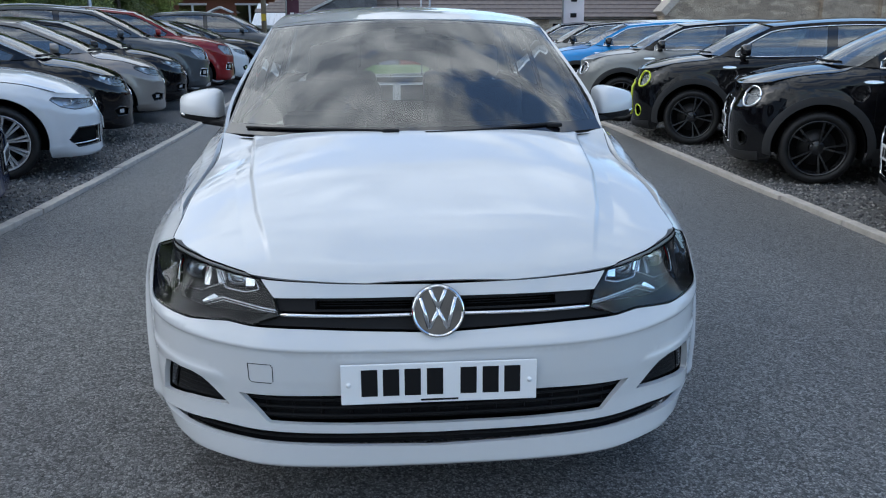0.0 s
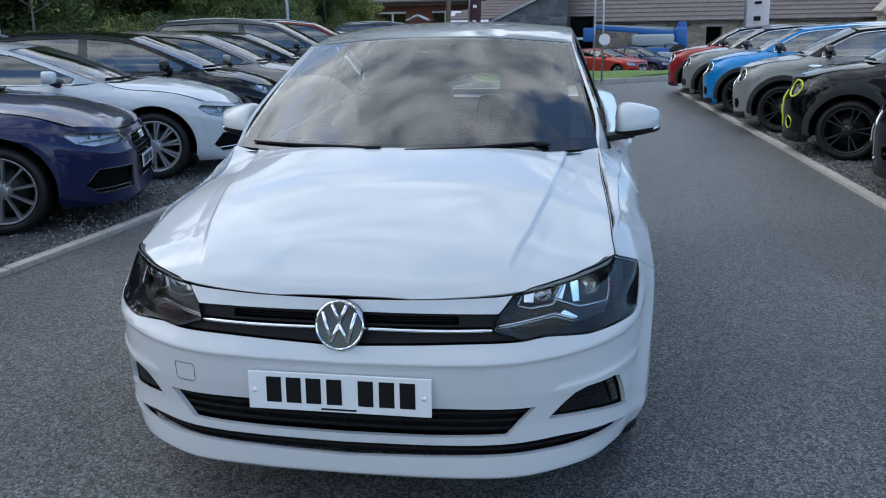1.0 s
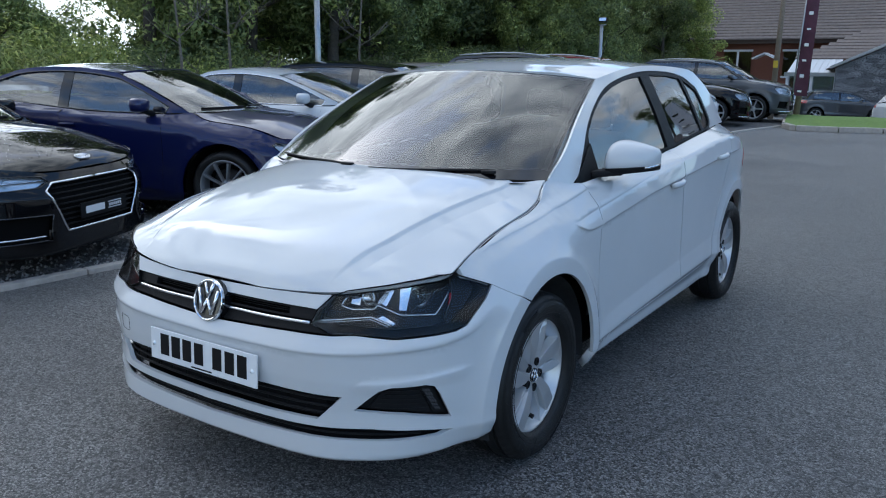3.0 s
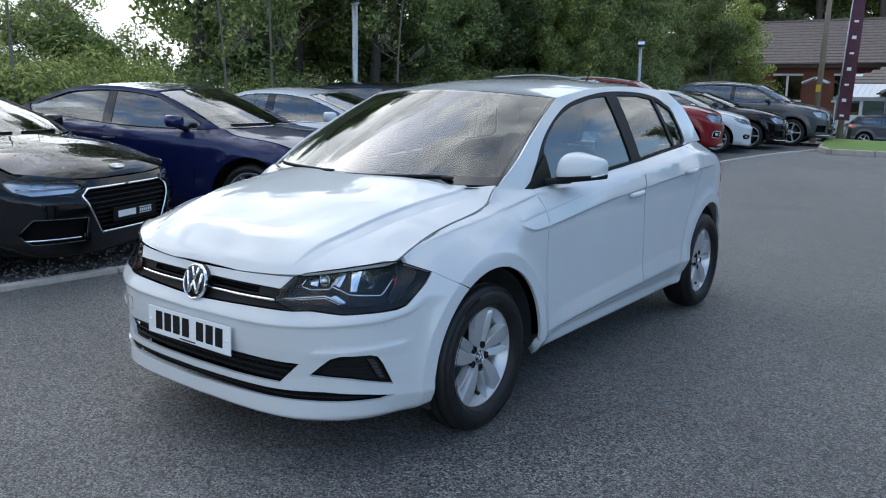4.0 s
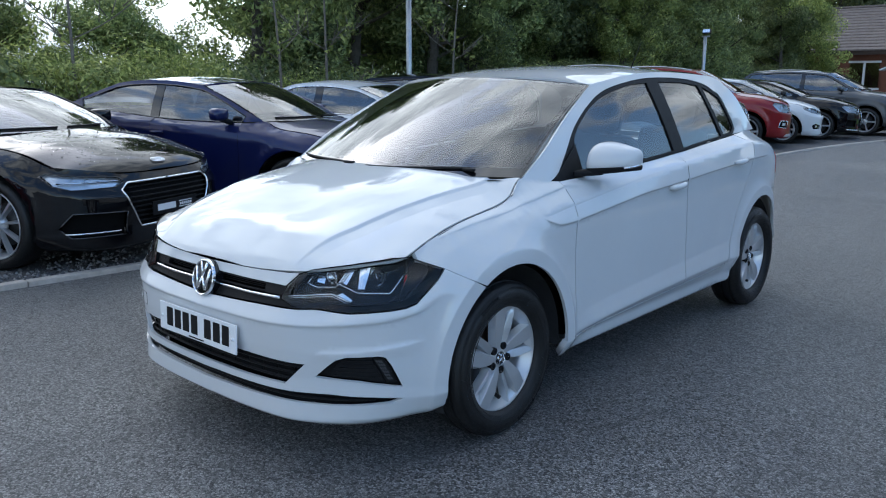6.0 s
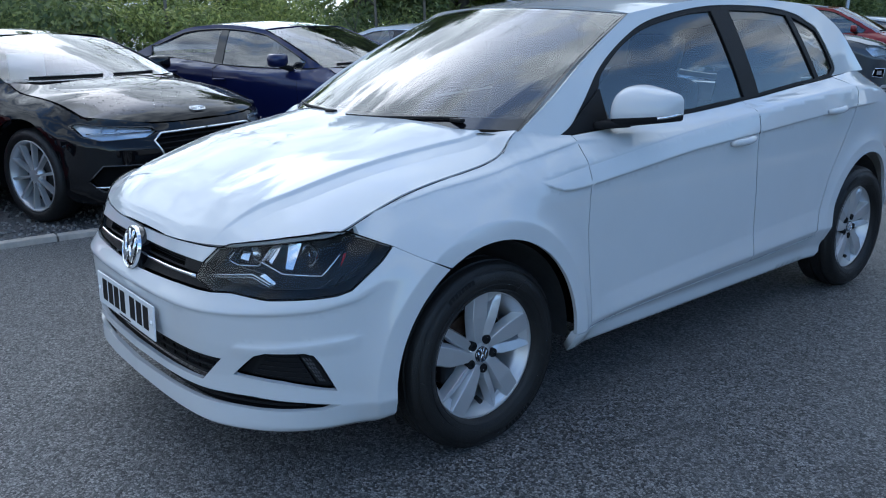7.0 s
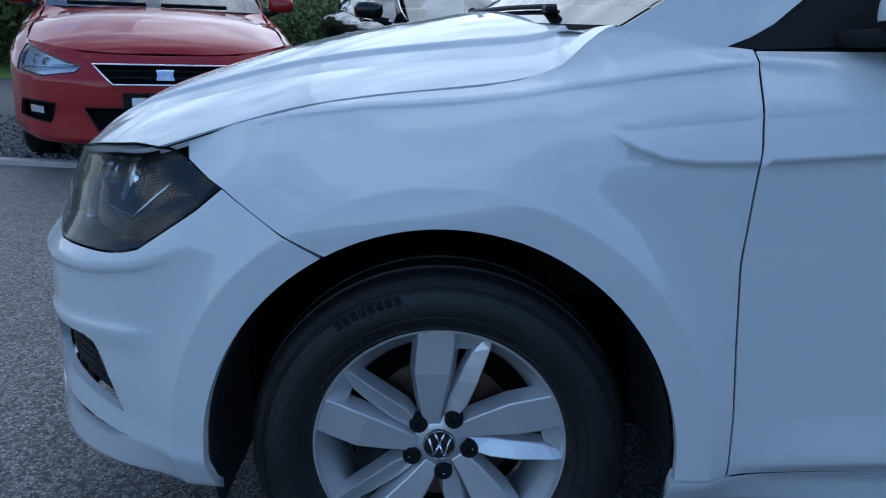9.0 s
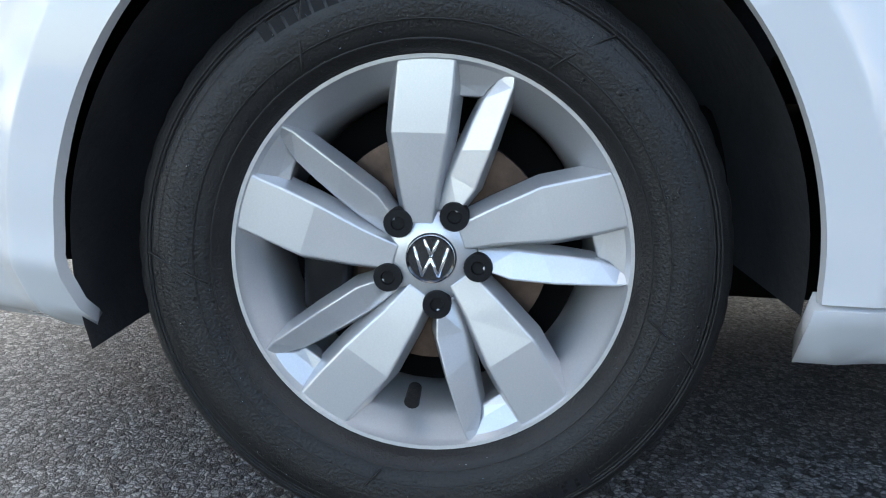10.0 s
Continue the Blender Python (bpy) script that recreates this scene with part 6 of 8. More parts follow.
        raw("mirror_arm", *tube([(sg * (K.hw - 0.10), wy(0.55), wz(0.957)), (sg * (K.hw + 0.02), wy(0.60), wz(0.957) + 0.04)], [0.03, 0.018], 8), M_BLACK, dm)
        tl = [(sg * s, z) for s, z in ((sh.sy(K.end - 0.36), wz(0.86)), (sh.sy(K.end - 0.38), wz(1.0)), (sh.sy(K.end - 0.05), wz(1.0)), (sh.sy(K.end - 0.04), wz(0.86)))]
        raw("tail_lamp", *sheet_mesh(at_depth(sh.skirt, -0.004), tl, (), 0.06, 0.006), M_LENSRED, car)
        if clad:
            for cy in (0.0, wb):
                ring = circle(cy, R, K.k - 0.004, -102, 102, 28) + circle(cy, R, K.k + 0.062, 98, -98, 28)
                raw("arch_cladding", *sheet_mesh(at_depth(sh.skirt, -0.006), [(sg * sh.sy(y), z) for y, z in ring], (), 0.03, 0.012), clad, car)
            sl = [(sg * sh.sy(y), wz(z)) for y, z in ((K.k + 0.05, 0.21), (wb - K.k - 0.05, 0.21), (wb - K.k - 0.05, 0.33), (K.k + 0.05, 0.33))]
            raw("sill_cladding", *sheet_mesh(at_depth(sh.skirt, -0.006), sl, (), 0.06, 0.012), clad, car)
        if rails:
            q = sh.glass(np.linspace(yh + 0.1, K.roof_end - 0.1, 12), np.array([ed_z(y) for y in np.linspace(yh + 0.1, K.roof_end - 0.1, 12)]))
            q[:, 0] = sg * (q[:, 0] - 0.02)
            q[:, 2] += 0.045 * np.sin(np.linspace(0.3, math.pi - 0.3, 12)) ** 0.4
            raw("roof_bar", *tube(q, 0.013, 6), M_ALLOY, car)
        for cy in (0.0, wb):
            V, F = lathe([(K.hw - 0.03, K.k - 0.01), (0.50, K.k - 0.01), (0.50, 0.0)], 28, (-1.85, 1.85))
            raw("wheel_housing", np.array(V) * np.array([sg, 1, 1]) + np.array([0, cy, R]), F, M_DARK, car)
            spoke_wheel(car, pose(sg * (K.hw - 0.125), cy, R, 0, 0, 0 if sg > 0 else 180), R, wheel_w, alloy, spokes, 0.75, twin)
    if clad:
        for sg in (1, -1):
            raw("side_vent", *sheet_mesh(at_depth(sh.skirt, -0.006), [(sg * sh.sy(y), wz(z)) for y, z in ell(0.36, 0.80, 0.075, 0.022, 16)], (), 0.03, 0.008), M_REFLECT, car)
    part("underbody", box_bm(0, wb / 2, wz(0.36), K.hw * 1.3, wb + 0.9, 0.24, 0.03), M_DARK, car)
    part("dashboard", box_bm(0, wy(0.56), wz(0.87), K.hw * 1.55, 0.42, 0.20, 0.06), M_BLACK, car)
    for x in (-0.37, 0.37):
        st = part("seat_back", box_bm(0, 0, 0, 0.46, 0.13, 0.58, 0.05), M_SEAT, car)
        st.matrix_basis = Matrix.Translation((x, wy(1.38), wz(0.80))) @ Matrix.Rotation(radians(-16), 4, "X")
        part("headrest", box_bm(0, 0, 0.38, 0.24, 0.10, 0.16, 0.045), M_SEAT, st)
    part("rear_bench", box_bm(0, wy(2.25), wz(0.80), 1.1, 0.14, 0.55, 0.05), M_SEAT, car)
    for a, b in ((-0.08, -0.60), (0.48, 0.02)):
        q = np.linspace(a, b, 8)
        raw("wiper", *tube(sh.screen(q / (0.71 * ks), np.full(8, 0.05), -0.012), 0.008, 5), M_BLACK, car)
    if rings:
        for j in range(4):
            nx = (j - 1.5) * 0.042
            c = sh.bonnet(np.array([nx / K.hw]), np.array([0.16]))[0] if rings == "bonnet" else sh.skirt(np.array([nx]), np.array([wz(0.62)]), -0.012)[0]
            a = np.linspace(0, 2 * math.pi, 20)
            up = np.array((0.0, 0.92, 0.40)) if rings == "bonnet" else np.array((0.0, 0.15, 0.99))
            raw("emblem_ring", *tube(c + np.outer(0.028 * np.cos(a), (1, 0, 0)) + np.outer(0.028 * np.sin(a), up) + np.array((0, -0.003, 0.006)), 0.0045, 6), M_CHROME, car)
    if seed:
        part("price_card", box_bm(-0.36, wy(0.56), wz(1.09), 0.30, 0.01, 0.20), M_PLATE, car)
        # rain beads on the bonnet
        rng = np.random.default_rng(seed)
        n = 700
        c = sh.bonnet(rng.uniform(-0.86, 0.86, n), rng.uniform(0.25, 0.97, n))
        r = rng.uniform(0.0025, 0.0065, n)
        a = np.arange(8) * math.pi / 4
        dome = np.vstack([np.stack([np.cos(a), np.sin(a), 0 * a], 1), np.stack([0.72 * np.cos(a), 0.72 * np.sin(a), 0 * a + 0.34], 1), [(0, 0, 0.48)]])
        fc = np.array([(i, (i + 1) % 8, 8 + i) for i in range(8)] + [((i + 1) % 8, 8 + (i + 1) % 8, 8 + i) for i in range(8)] + [(8 + i, 8 + (i + 1) % 8, 16) for i in range(8)])
        W = (c[:, None] + dome[None] * r[:, None, None]).reshape(-1, 3)
        tagged(raw("rain_water", W, (fc[None] + 17 * np.arange(n)[:, None, None]).reshape(-1, 3), M_DROP, car), "small clear rain drops", kind="stuff")
    return car


P_BLACK = paint("black_paint", (0.004, 0.004, 0.005))
P_BLUE = paint("navy_paint", (0.006, 0.010, 0.060), 0.25)
P_SILVER = paint("warm_silver_paint", (0.24, 0.215, 0.195), 0.5)
P_GREY = paint("dark_grey_paint", (0.065, 0.07, 0.078), 0.5)
P_RED = paint("deep_red_paint", (0.19, 0.008, 0.010), 0.25)
P_SCARLET = paint("bright_red_paint", (0.27, 0.009, 0.012), 0.1)
P_ORANGE = paint("orange_red_paint", (0.42, 0.035, 0.012), 0.3)
P_SKY = paint("light_blue_paint", (0.02, 0.22, 0.55), 0.2)
P_MGREY = paint("stone_grey_paint", (0.23, 0.235, 0.225), 0.1)
M_YELLOW = mat("yellow_trim", (0.62, 0.72, 0.02), 0.35, coat=0.5)
M_CLAD = mat("arch_plastic", (0.014, 0.014, 0.015), 0.6, bump=0.2, bump_scale=500)

LAMP_SLIM = [(0.42, 0.655), (0.46, 0.69), (0.80, 0.715), (0.98, 0.735), (1.02, 0.715), (0.93, 0.65), (0.80, 0.62), (0.50, 0.625)]
LAMP_SWEPT = [(0.45, 0.64), (0.50, 0.68), (0.75, 0.74), (0.95, 0.768), (1.06, 0.765), (1.02, 0.72), (0.85, 0.655), (0.60, 0.625)]
LAMP_BLOCK = [(0.46, 0.60), (0.47, 0.68), (0.75, 0.735), (0.93, 0.755), (0.98, 0.70), (0.85, 0.60), (0.60, 0.575)]


def front_audi(frame_mat, grille=((0, 0.655), (0.30, 0.655), (0.36, 0.60), (0.25, 0.33), (0, 0.33))):
    return [("hole", "grille", list(grille), M_DARK, frame_mat, 0.009, M_BLACK), ("hole", "headlamp", LAMP_SLIM, M_LAMPSILVER, M_GLOSSBLACK, 0.004),
            ("hole", "side_intake", [(0.44, 0.45), (0.80, 0.46), (0.90, 0.36), (0.82, 0.29), (0.46, 0.29)], M_DARK, M_GLOSSBLACK, 0.006), ("bar", "intake_bar", [(0.50, 0.32), (0.86, 0.32)], frame_mat, 0.007)]


FRONT_FORD = [("hole", "grille", [(0, 0.585), (0.34, 0.575), (0.40, 0.50), (0.30, 0.33), (0, 0.33)], M_DARK, M_CHROME, 0.007, M_BLACK), ("hole", "headlamp", LAMP_SWEPT, M_LAMPSILVER, M_GLOSSBLACK, 0.004),
              ("hole", "fog_pocket", [(0.55, 0.40), (0.75, 0.43), (0.84, 0.40), (0.80, 0.33), (0.58, 0.33)], M_DARK, M_GLOSSBLACK, 0.005), ("patch", "fog_lamp", [(0.68, 0.40), (0.76, 0.40), (0.76, 0.36), (0.68, 0.36)], M_REFLECT)]
FRONT_SUV = [("hole", "grille", [(0, 0.68), (0.40, 0.67), (0.42, 0.60), (0.33, 0.50), (0, 0.50)], M_DARK, M_CHROME, 0.010, M_CHROME), ("hole", "headlamp", LAMP_BLOCK, M_LAMPSILVER, M_GLOSSBLACK, 0.004),
             ("hole", "lower_grille", [(0, 0.40), (0.40, 0.40), (0.34, 0.27), (0, 0.27)], M_DARK, M_BLACK, 0.008), ("hole", "fog_pocket", [(0.58, 0.45), (0.80, 0.46), (0.84, 0.36), (0.60, 0.34)], M_DARK, M_CHROME, 0.007),
             ("patch", "fog_lamp", [(0.66, 0.43), (0.76, 0.43), (0.76, 0.38), (0.66, 0.38)], M_REFLECT), ("patch", "skid_plate", [(0, 0.25), (0.6, 0.25), (0.7, 0.21), (0, 0.20)], M_ALLOY, -0.006)]
FRONT_STAR = [("hole", "grille", [(0, 0.66), (0.36, 0.65), (0.40, 0.58), (0.33, 0.46), (0, 0.46)], M_DARK, M_CHROME, 0.010, M_CHROME), ("hole", "headlamp", LAMP_BLOCK, M_LAMPSILVER, M_GLOSSBLACK, 0.004),
              ("hole", "lower_grille", [(0, 0.36), (0.45, 0.36), (0.40, 0.26), (0, 0.26)], M_DARK, M_BLACK, 0.006), ("hole", "side_intake", [(0.56, 0.44), (0.84, 0.45), (0.88, 0.32), (0.58, 0.30)], M_DARK, M_BLACK, 0.006), ("bar", "chin_bar", [(0.0, 0.235), (0.45, 0.235), (0.85, 0.25)], M_CHROME, 0.012)]
FRONT_LEON = [("hole", "grille", [(0, 0.648), (0.40, 0.648), (0.29, 0.535), (0, 0.535)], M_DARK, M_CHROME, 0.007, M_BLACK), ("patch", "emblem", [(0, 0.622), (0.052, 0.622), (0.044, 0.596), (0.052, 0.562), (0, 0.562)], M_REFLECT, 0.004, 0.01), ("hole", "headlamp", [(0.50, 0.60), (0.46, 0.63), (0.80, 0.725), (0.93, 0.75), (0.95, 0.72), (0.92, 0.60), (0.70, 0.575)], M_LAMPSILVER, M_GLOSSBLACK, 0.004),
              ("hole", "lower_grille", [(0, 0.40), (0.45, 0.40), (0.38, 0.27), (0, 0.27)], M_DARK, M_BLACK, 0.006), ("hole", "fog_pocket", [(0.62, 0.42), (0.88, 0.44), (0.92, 0.34), (0.66, 0.31)], M_DARK, M_BLACK, 0.006), ("patch", "fog_lamp", [(0.70, 0.40), (0.80, 0.405), (0.80, 0.365), (0.70, 0.36)], M_REFLECT)]


def ell(s, z, a, b, n=22):
    return [(s + a * math.cos(t), z + b * math.sin(t)) for t in np.linspace(0, 2 * math.pi, n, endpoint=False)]


def front_mini(ring, accent=None):
    f = [("hole", "grille", [(0, 0.60), (0.34, 0.60), (0.40, 0.53), (0.34, 0.30), (0, 0.30)], M_DARK, accent or M_CHROME, 0.010, M_GLOSSBLACK), ("hole", "headlamp", ell(0.70, 0.640, 0.125, 0.066), M_LAMPSILVER, ring, 0.011),
         ("hole", "side_intake", ell(0.66, 0.36, 0.07, 0.05, 14), M_DARK, accent or M_BLACK, 0.009), ("patch", "chin", [(0, 0.262), (0.6, 0.262), (0.86, 0.28), (0.86, 0.215), (0, 0.20)], M_CLAD, -0.006)]
    if accent:
        f.append(("bar", "accent_stripe", [(0.44, 0.60), (0.47, 0.45), (0.46, 0.32)], accent, 0.012))
    return f


K_A3 = Kind(0.90, 0.88, 2.63, 0.93, 0.17, 0.70, 0.97, 1.40, 0.38, 1.15, 2.35, 0.955, 1.05, 0.325, boot=True, screen_end=2.95)
K_A5 = Kind(0.92, 0.88, 2.76, 1.0, 0.17, 0.69, 0.96, 1.37, 0.48, 1.30, 2.35, 0.945, 1.03, 0.335, boot=True, screen_end=3.15)
K_TT = Kind(0.915, 0.87, 2.50, 0.80, 0.17, 0.69, 0.96, 1.35, 0.36, 1.10, 2.10, 0.95, 1.03, 0.335, boot=True, screen_end=2.95)
K_FIESTA = Kind(0.87, 0.82, 2.49, 0.75, 0.19, 0.74, 0.99, 1.47, 0.18, 1.0, 2.65, 0.97, 1.05, 0.315, screen_end=2.98)
K_SUV = Kind(0.92, 0.90, 2.69, 0.95, 0.24, 0.90, 1.13, 1.68, 0.28, 1.05, 3.05, 1.12, 1.22, 0.355, screen_end=3.40)
K_STAR = Kind(0.91, 0.85, 2.85, 1.0, 0.19, 0.78, 1.02, 1.44, 0.45, 1.28, 2.6, 1.0, 1.08, 0.335, boot=True, screen_end=3.25)
K_MINI = Kind(0.865, 0.72, 2.50, 0.62, 0.16, 0.82, 1.00, 1.415, 0.26, 0.80, 2.72, 0.985, 1.02, 0.315, nose_round=0.12, screen_end=2.98, lean=0.22)
K_LEON = Kind(0.91, 0.86, 2.64, 0.78, 0.18, 0.71, 0.98, 1.46, 0.30, 1.08, 2.75, 0.965, 1.05, 0.325, screen_end=3.05)


def left_bay(x, y, turn=20.0):
    """A slanting bay on one side of the lane: where the front axle stands."""
    return Matrix.Translation((x, y, 0.02)) @ Matrix.Rotation(radians(90 + turn), 4, "Z")


def right_bay(x, y, turn=20.0):
    return Matrix.Translation((x, y, 0.02)) @ Matrix.Rotation(radians(-90 - turn), 4, "Z")


ROW = "cars parked slantwise along the lane"
parked_car("red_hatchback", "glossy red hatchback with chrome-framed grille, parked nose to the lane", K_LEON, left_bay(-3.81, -2.0), P_SCARLET, FRONT_LEON, ROW)
parked_car("black_coupe", "black two-door coupe beaded with rain, parked nose to the lane", K_TT, left_bay(-3.85, 0.56), P_BLACK, front_audi(M_CHROME, ((0, 0.645), (0.40, 0.645), (0.46, 0.60), (0.33, 0.33), (0, 0.33))), ROW, doors=2, spokes=10, seed=1, rings="bonnet")
parked_car("blue_saloon", "dark blue four-door saloon with grey-spoked wheels beside a white coupe", K_A3, left_bay(-3.75, 3.16), P_BLUE, front_audi(M_GLOSSBLACK), ROW, alloy=M_GREYALLOY, spokes=10, rings="grille", plate="white")
parked_car("white_coupe", "white two-door coupe with bright window trim and multi-spoke wheels", K_A5, left_bay(-3.78, 5.45), M_WHITE, front_audi(M_CHROME), ROW, doors=2, spokes=10, twin=True, trim=M_CHROME, plate="white", rings="grille")
parked_car("black_hatchback", "black small hatchback parked beside a white coupe", K_FIESTA, left_bay(-3.95, 7.35), P_BLACK, FRONT_FORD, ROW)
parked_car("silver_hatchback", "warm silver small hatchback in the parked row", K_FIESTA, left_bay(-4.05, 9.35), P_SILVER, FRONT_FORD, ROW)
parked_car("black_estate", "black car half hidden in the parked row", K_FIESTA, left_bay(-4.15, 11.2), P_BLACK, FRONT_FORD, ROW)
parked_car("grey_suv", "dark grey off-roader with chrome grille and roof bars", K_SUV, left_bay(-4.2, 13.0), P_GREY, FRONT_SUV, ROW, rails=True)
parked_car("red_suv", "deep red off-roader in the parked row", K_SUV, left_bay(-4.1, 15.1), P_RED, FRONT_SUV, ROW, rails=True)
parked_car("white_hatchback", "white small hatchback between a red off-roader and a black saloon", K_FIESTA, left_bay(-4.0, 17.1), M_WHITE, FRONT_FORD, ROW)
parked_car("black_saloon", "black saloon with chrome grille bars", K_STAR, left_bay(-3.7, 19.0, 12), P_BLACK, FRONT_STAR, ROW)
parked_car("grey_suv", "metallic grey off-roader parked beside the grass", K_SUV, left_bay(-3.2, 21.4, 5), P_GREY, FRONT_STAR, ROW, rails=True)
MROW = "small hatchbacks parked in a row on gravel"
for y, nx, body, rf, ring, acc, lab in (
        (2.2, 4.05, P_BLACK, P_BLACK, M_CHROME, None, "black small retro hatchback with chrome grille ring"),
        (4.6, 3.9, P_BLACK, P_BLACK, M_CHROME, None, "black small retro hatchback with black wheels on gravel"),
        (7.0, 3.72, P_BLACK, P_BLACK, M_YELLOW, M_YELLOW, "black small retro hatchback with bright yellow trim"),
        (9.35, 3.6, P_MGREY, P_BLACK, M_CHROME, None, "stone grey small retro hatchback with a black roof"),
        (11.65, 3.52, P_SKY, P_SKY, M_CHROME, None, "light blue small retro hatchback on gravel"),
        (13.9, 3.46, P_MGREY, P_BLACK, M_CHROME, None, "stone grey small retro hatchback near the row's end"),
        (16.0, 3.4, P_SCARLET, P_BLACK, M_CHROME, None, "red small retro hatchback at the end of the row")):
    parked_car("retro_hatchback", lab, K_MINI, right_bay(nx, y), body, front_mini(ring, acc), MROW, roof_mat=rf, alloy=M_DARKALLOY, spokes=5, twin=True, clad=M_CLAD, trim=M_CHROME, doors=2, plate="white")


# ---- bays, edging, grass ----
LEFT_EDGE = [(-3.75, -14), (-3.25, -5), (-3.03, -0.5), (-2.74, 2.8), (-2.66, 5), (-2.62, 9), (-2.75, 13), (-2.60, 16.5), (-2.1, 19.5), (-1.2, 22.5)]
RIGHT_EDGE = [(3.3, -14), (3.14, 1.9), (3.08, 4), (3.05, 8), (2.95, 13), (2.92, 16.2), (3.2, 17.1), (4.2, 17.8), (8, 18.2), (16, 18.4)]


def bay(name, line, far_x, label):
    pts = spline(line, 8)
    V = [(x, y, 0.016) for x, y in pts] + [(far_x, y, 0.016) for x, y in pts]
    n = len(pts)
    return tagged(raw(name, V, [(i, i + 1, i + 1 + n, i + n) for i in range(n - 1)], M_GRAVEL, smooth=False), label, "ground", kind="structure")


bay("gravel_bay", LEFT_EDGE, -9.5, "dark damp gravel parking bay beside the lane")
bay("gravel_bay", RIGHT_EDGE[:7], 9.0, "grey gravel parking bay beside the lane")


def edging(line, label):
    """Concrete edging stones, each a piece of its own."""
    root = tagged(empty("kerb_edging"), label, "kerb", kind="structure")
    pts = spline(line, 30)
    seg = np.hypot(*np.diff(pts, axis=0).T)
    S = np.concatenate([[0], np.cumsum(seg)])
    me = bpy.data.meshes.new("edging_stone")
    b = box_bm(0, 0, 0.012, 0.085, 0.905, 0.05, 0.006)
    b.to_mesh(me)
    b.free()
    me.materials.append(M_KERB)
    s = 0.0
    while s < S[-1] - 0.9:
        p = np.array([np.interp(s + 0.46, S, pts[:, k]) for k in (0, 1)])
        q = np.array([np.interp(s + 0.56, S, pts[:, k]) for k in (0, 1)])
        o = new("edging_stone", me)
        o.parent = root
        o.matrix_basis = Matrix.Translation((p[0], p[1], random.uniform(-0.004, 0.004))) @ Matrix.Rotation(math.atan2(q[1] - p[1], q[0] - p[0]) - math.pi / 2 + random.uniform(-0.006, 0.006), 4, "Z")
        s += 0.915
    return root


edging(LEFT_EDGE, "weathered pale concrete edging between lane and gravel")
edging(RIGHT_EDGE, "weathered pale concrete edging along the gravel row")

# loose stones on the gravel
M_STONE = mat("stone_chips", (0.20, 0.195, 0.19), 0.8)
st_nt = M_STONE.node_tree
st_g = st_nt.nodes.new("ShaderNodeNewGeometry")
st_r = st_nt.nodes.new("ShaderNodeValToRGB")
st_r.color_ramp.elements[0].color, st_r.color_ramp.elements[1].color = (0.045, 0.045, 0.048, 1), (0.30, 0.29, 0.27, 1)
st_nt.links.new(st_g.outputs["Random Per Island"], st_r.inputs["Fac"])
st_nt.links.new(st_r.outputs["Color"], st_nt.nodes["Principled BSDF"].inputs["Base Color"])


def chips(line, side, y0, y1, n, depth):
    rng = np.random.default_rng(5)
    ly = np.array(line)
    ys = rng.uniform(y0, y1, n)
    xs = np.interp(ys, ly[:, 1], ly[:, 0]) + side * (0.06 + depth * rng.random(n) ** 1.4)
    r = rng.uniform(0.008, 0.020, n)
    base = np.array([(1, 0, 0), (-0.5, 0.85, 0.1), (-0.5, -0.85, 0.1), (0.1, 0.05, 0.8), (0, 0, -0.5)])
    a = rng.uniform(0, 6.28, n)
    V = base[None] * r[:, None, None] * rng.uniform(0.7, 1.3, (n, 5, 1))
    c, s = np.cos(a)[:, None], np.sin(a)[:, None]
    W = np.stack([V[:, :, 0] * c - V[:, :, 1] * s + xs[:, None], V[:, :, 0] * s + V[:, :, 1] * c + ys[:, None], V[:, :, 2] + 0.020], -1).reshape(-1, 3)
    f = np.array([(0, 1, 3), (1, 2, 3), (2, 0, 3), (1, 0, 4), (2, 1, 4), (0, 2, 4)])
    F = (f[None] + 5 * np.arange(n)[:, None, None]).reshape(-1, 3)
    return tagged(raw("gravel_stones", W, F, M_STONE, smooth=False), "loose grey gravel stones", "gravel", kind="stuff")


chips(LEFT_EDGE, -1, -6, 9, 14000, 2.2)
chips(RIGHT_EDGE[:6], 1, 0, 14, 12000, 2.0)

# grass island at the lane's end
isl = spline([(-2.0, 17.4), (-1.5, 16.65), (-0.1, 16.8), (1.4, 17.45), (2.8, 18.6), (3.6, 19.6), (3.2, 21.0), (0.0, 24.5), (-3.2, 26.0), (-2.6, 21.0), (-2.0, 17.4)], 8)[:-1]
isl = [(x, y + 1.6) for x, y in isl]
sheet = sheet_mesh(lambda x, y: np.stack([x, y, 0.10 + 0.08 * sm(0, 2, y - 18.5) - 1.0 * sm(21, 36, y) + 0.02 * np.sin(x * 2.1) * np.cos(y * 1.7)], -1), isl, (), 0.5, 0.12, (0, 20, -5))
tagged(raw("lawn", *sheet, M_GRASS), "bright green mown grass island with a stone kerb", "lawn", kind="structure")
kr = np.array(isl + [isl[0]])
kroot = tagged(empty("kerb"), "grey kerb round the grass island", "kerb", kind="structure")
dk = np.concatenate([[0], np.cumsum(np.hypot(*np.diff(kr, axis=0).T))])
kme = bpy.data.meshes.new("kerb_stone")
kb = box_bm(0, 0, 0.06, 0.13, 0.90, 0.14, 0.02)
kb.to_mesh(kme)
kb.free()
kme.materials.append(M_KERB)
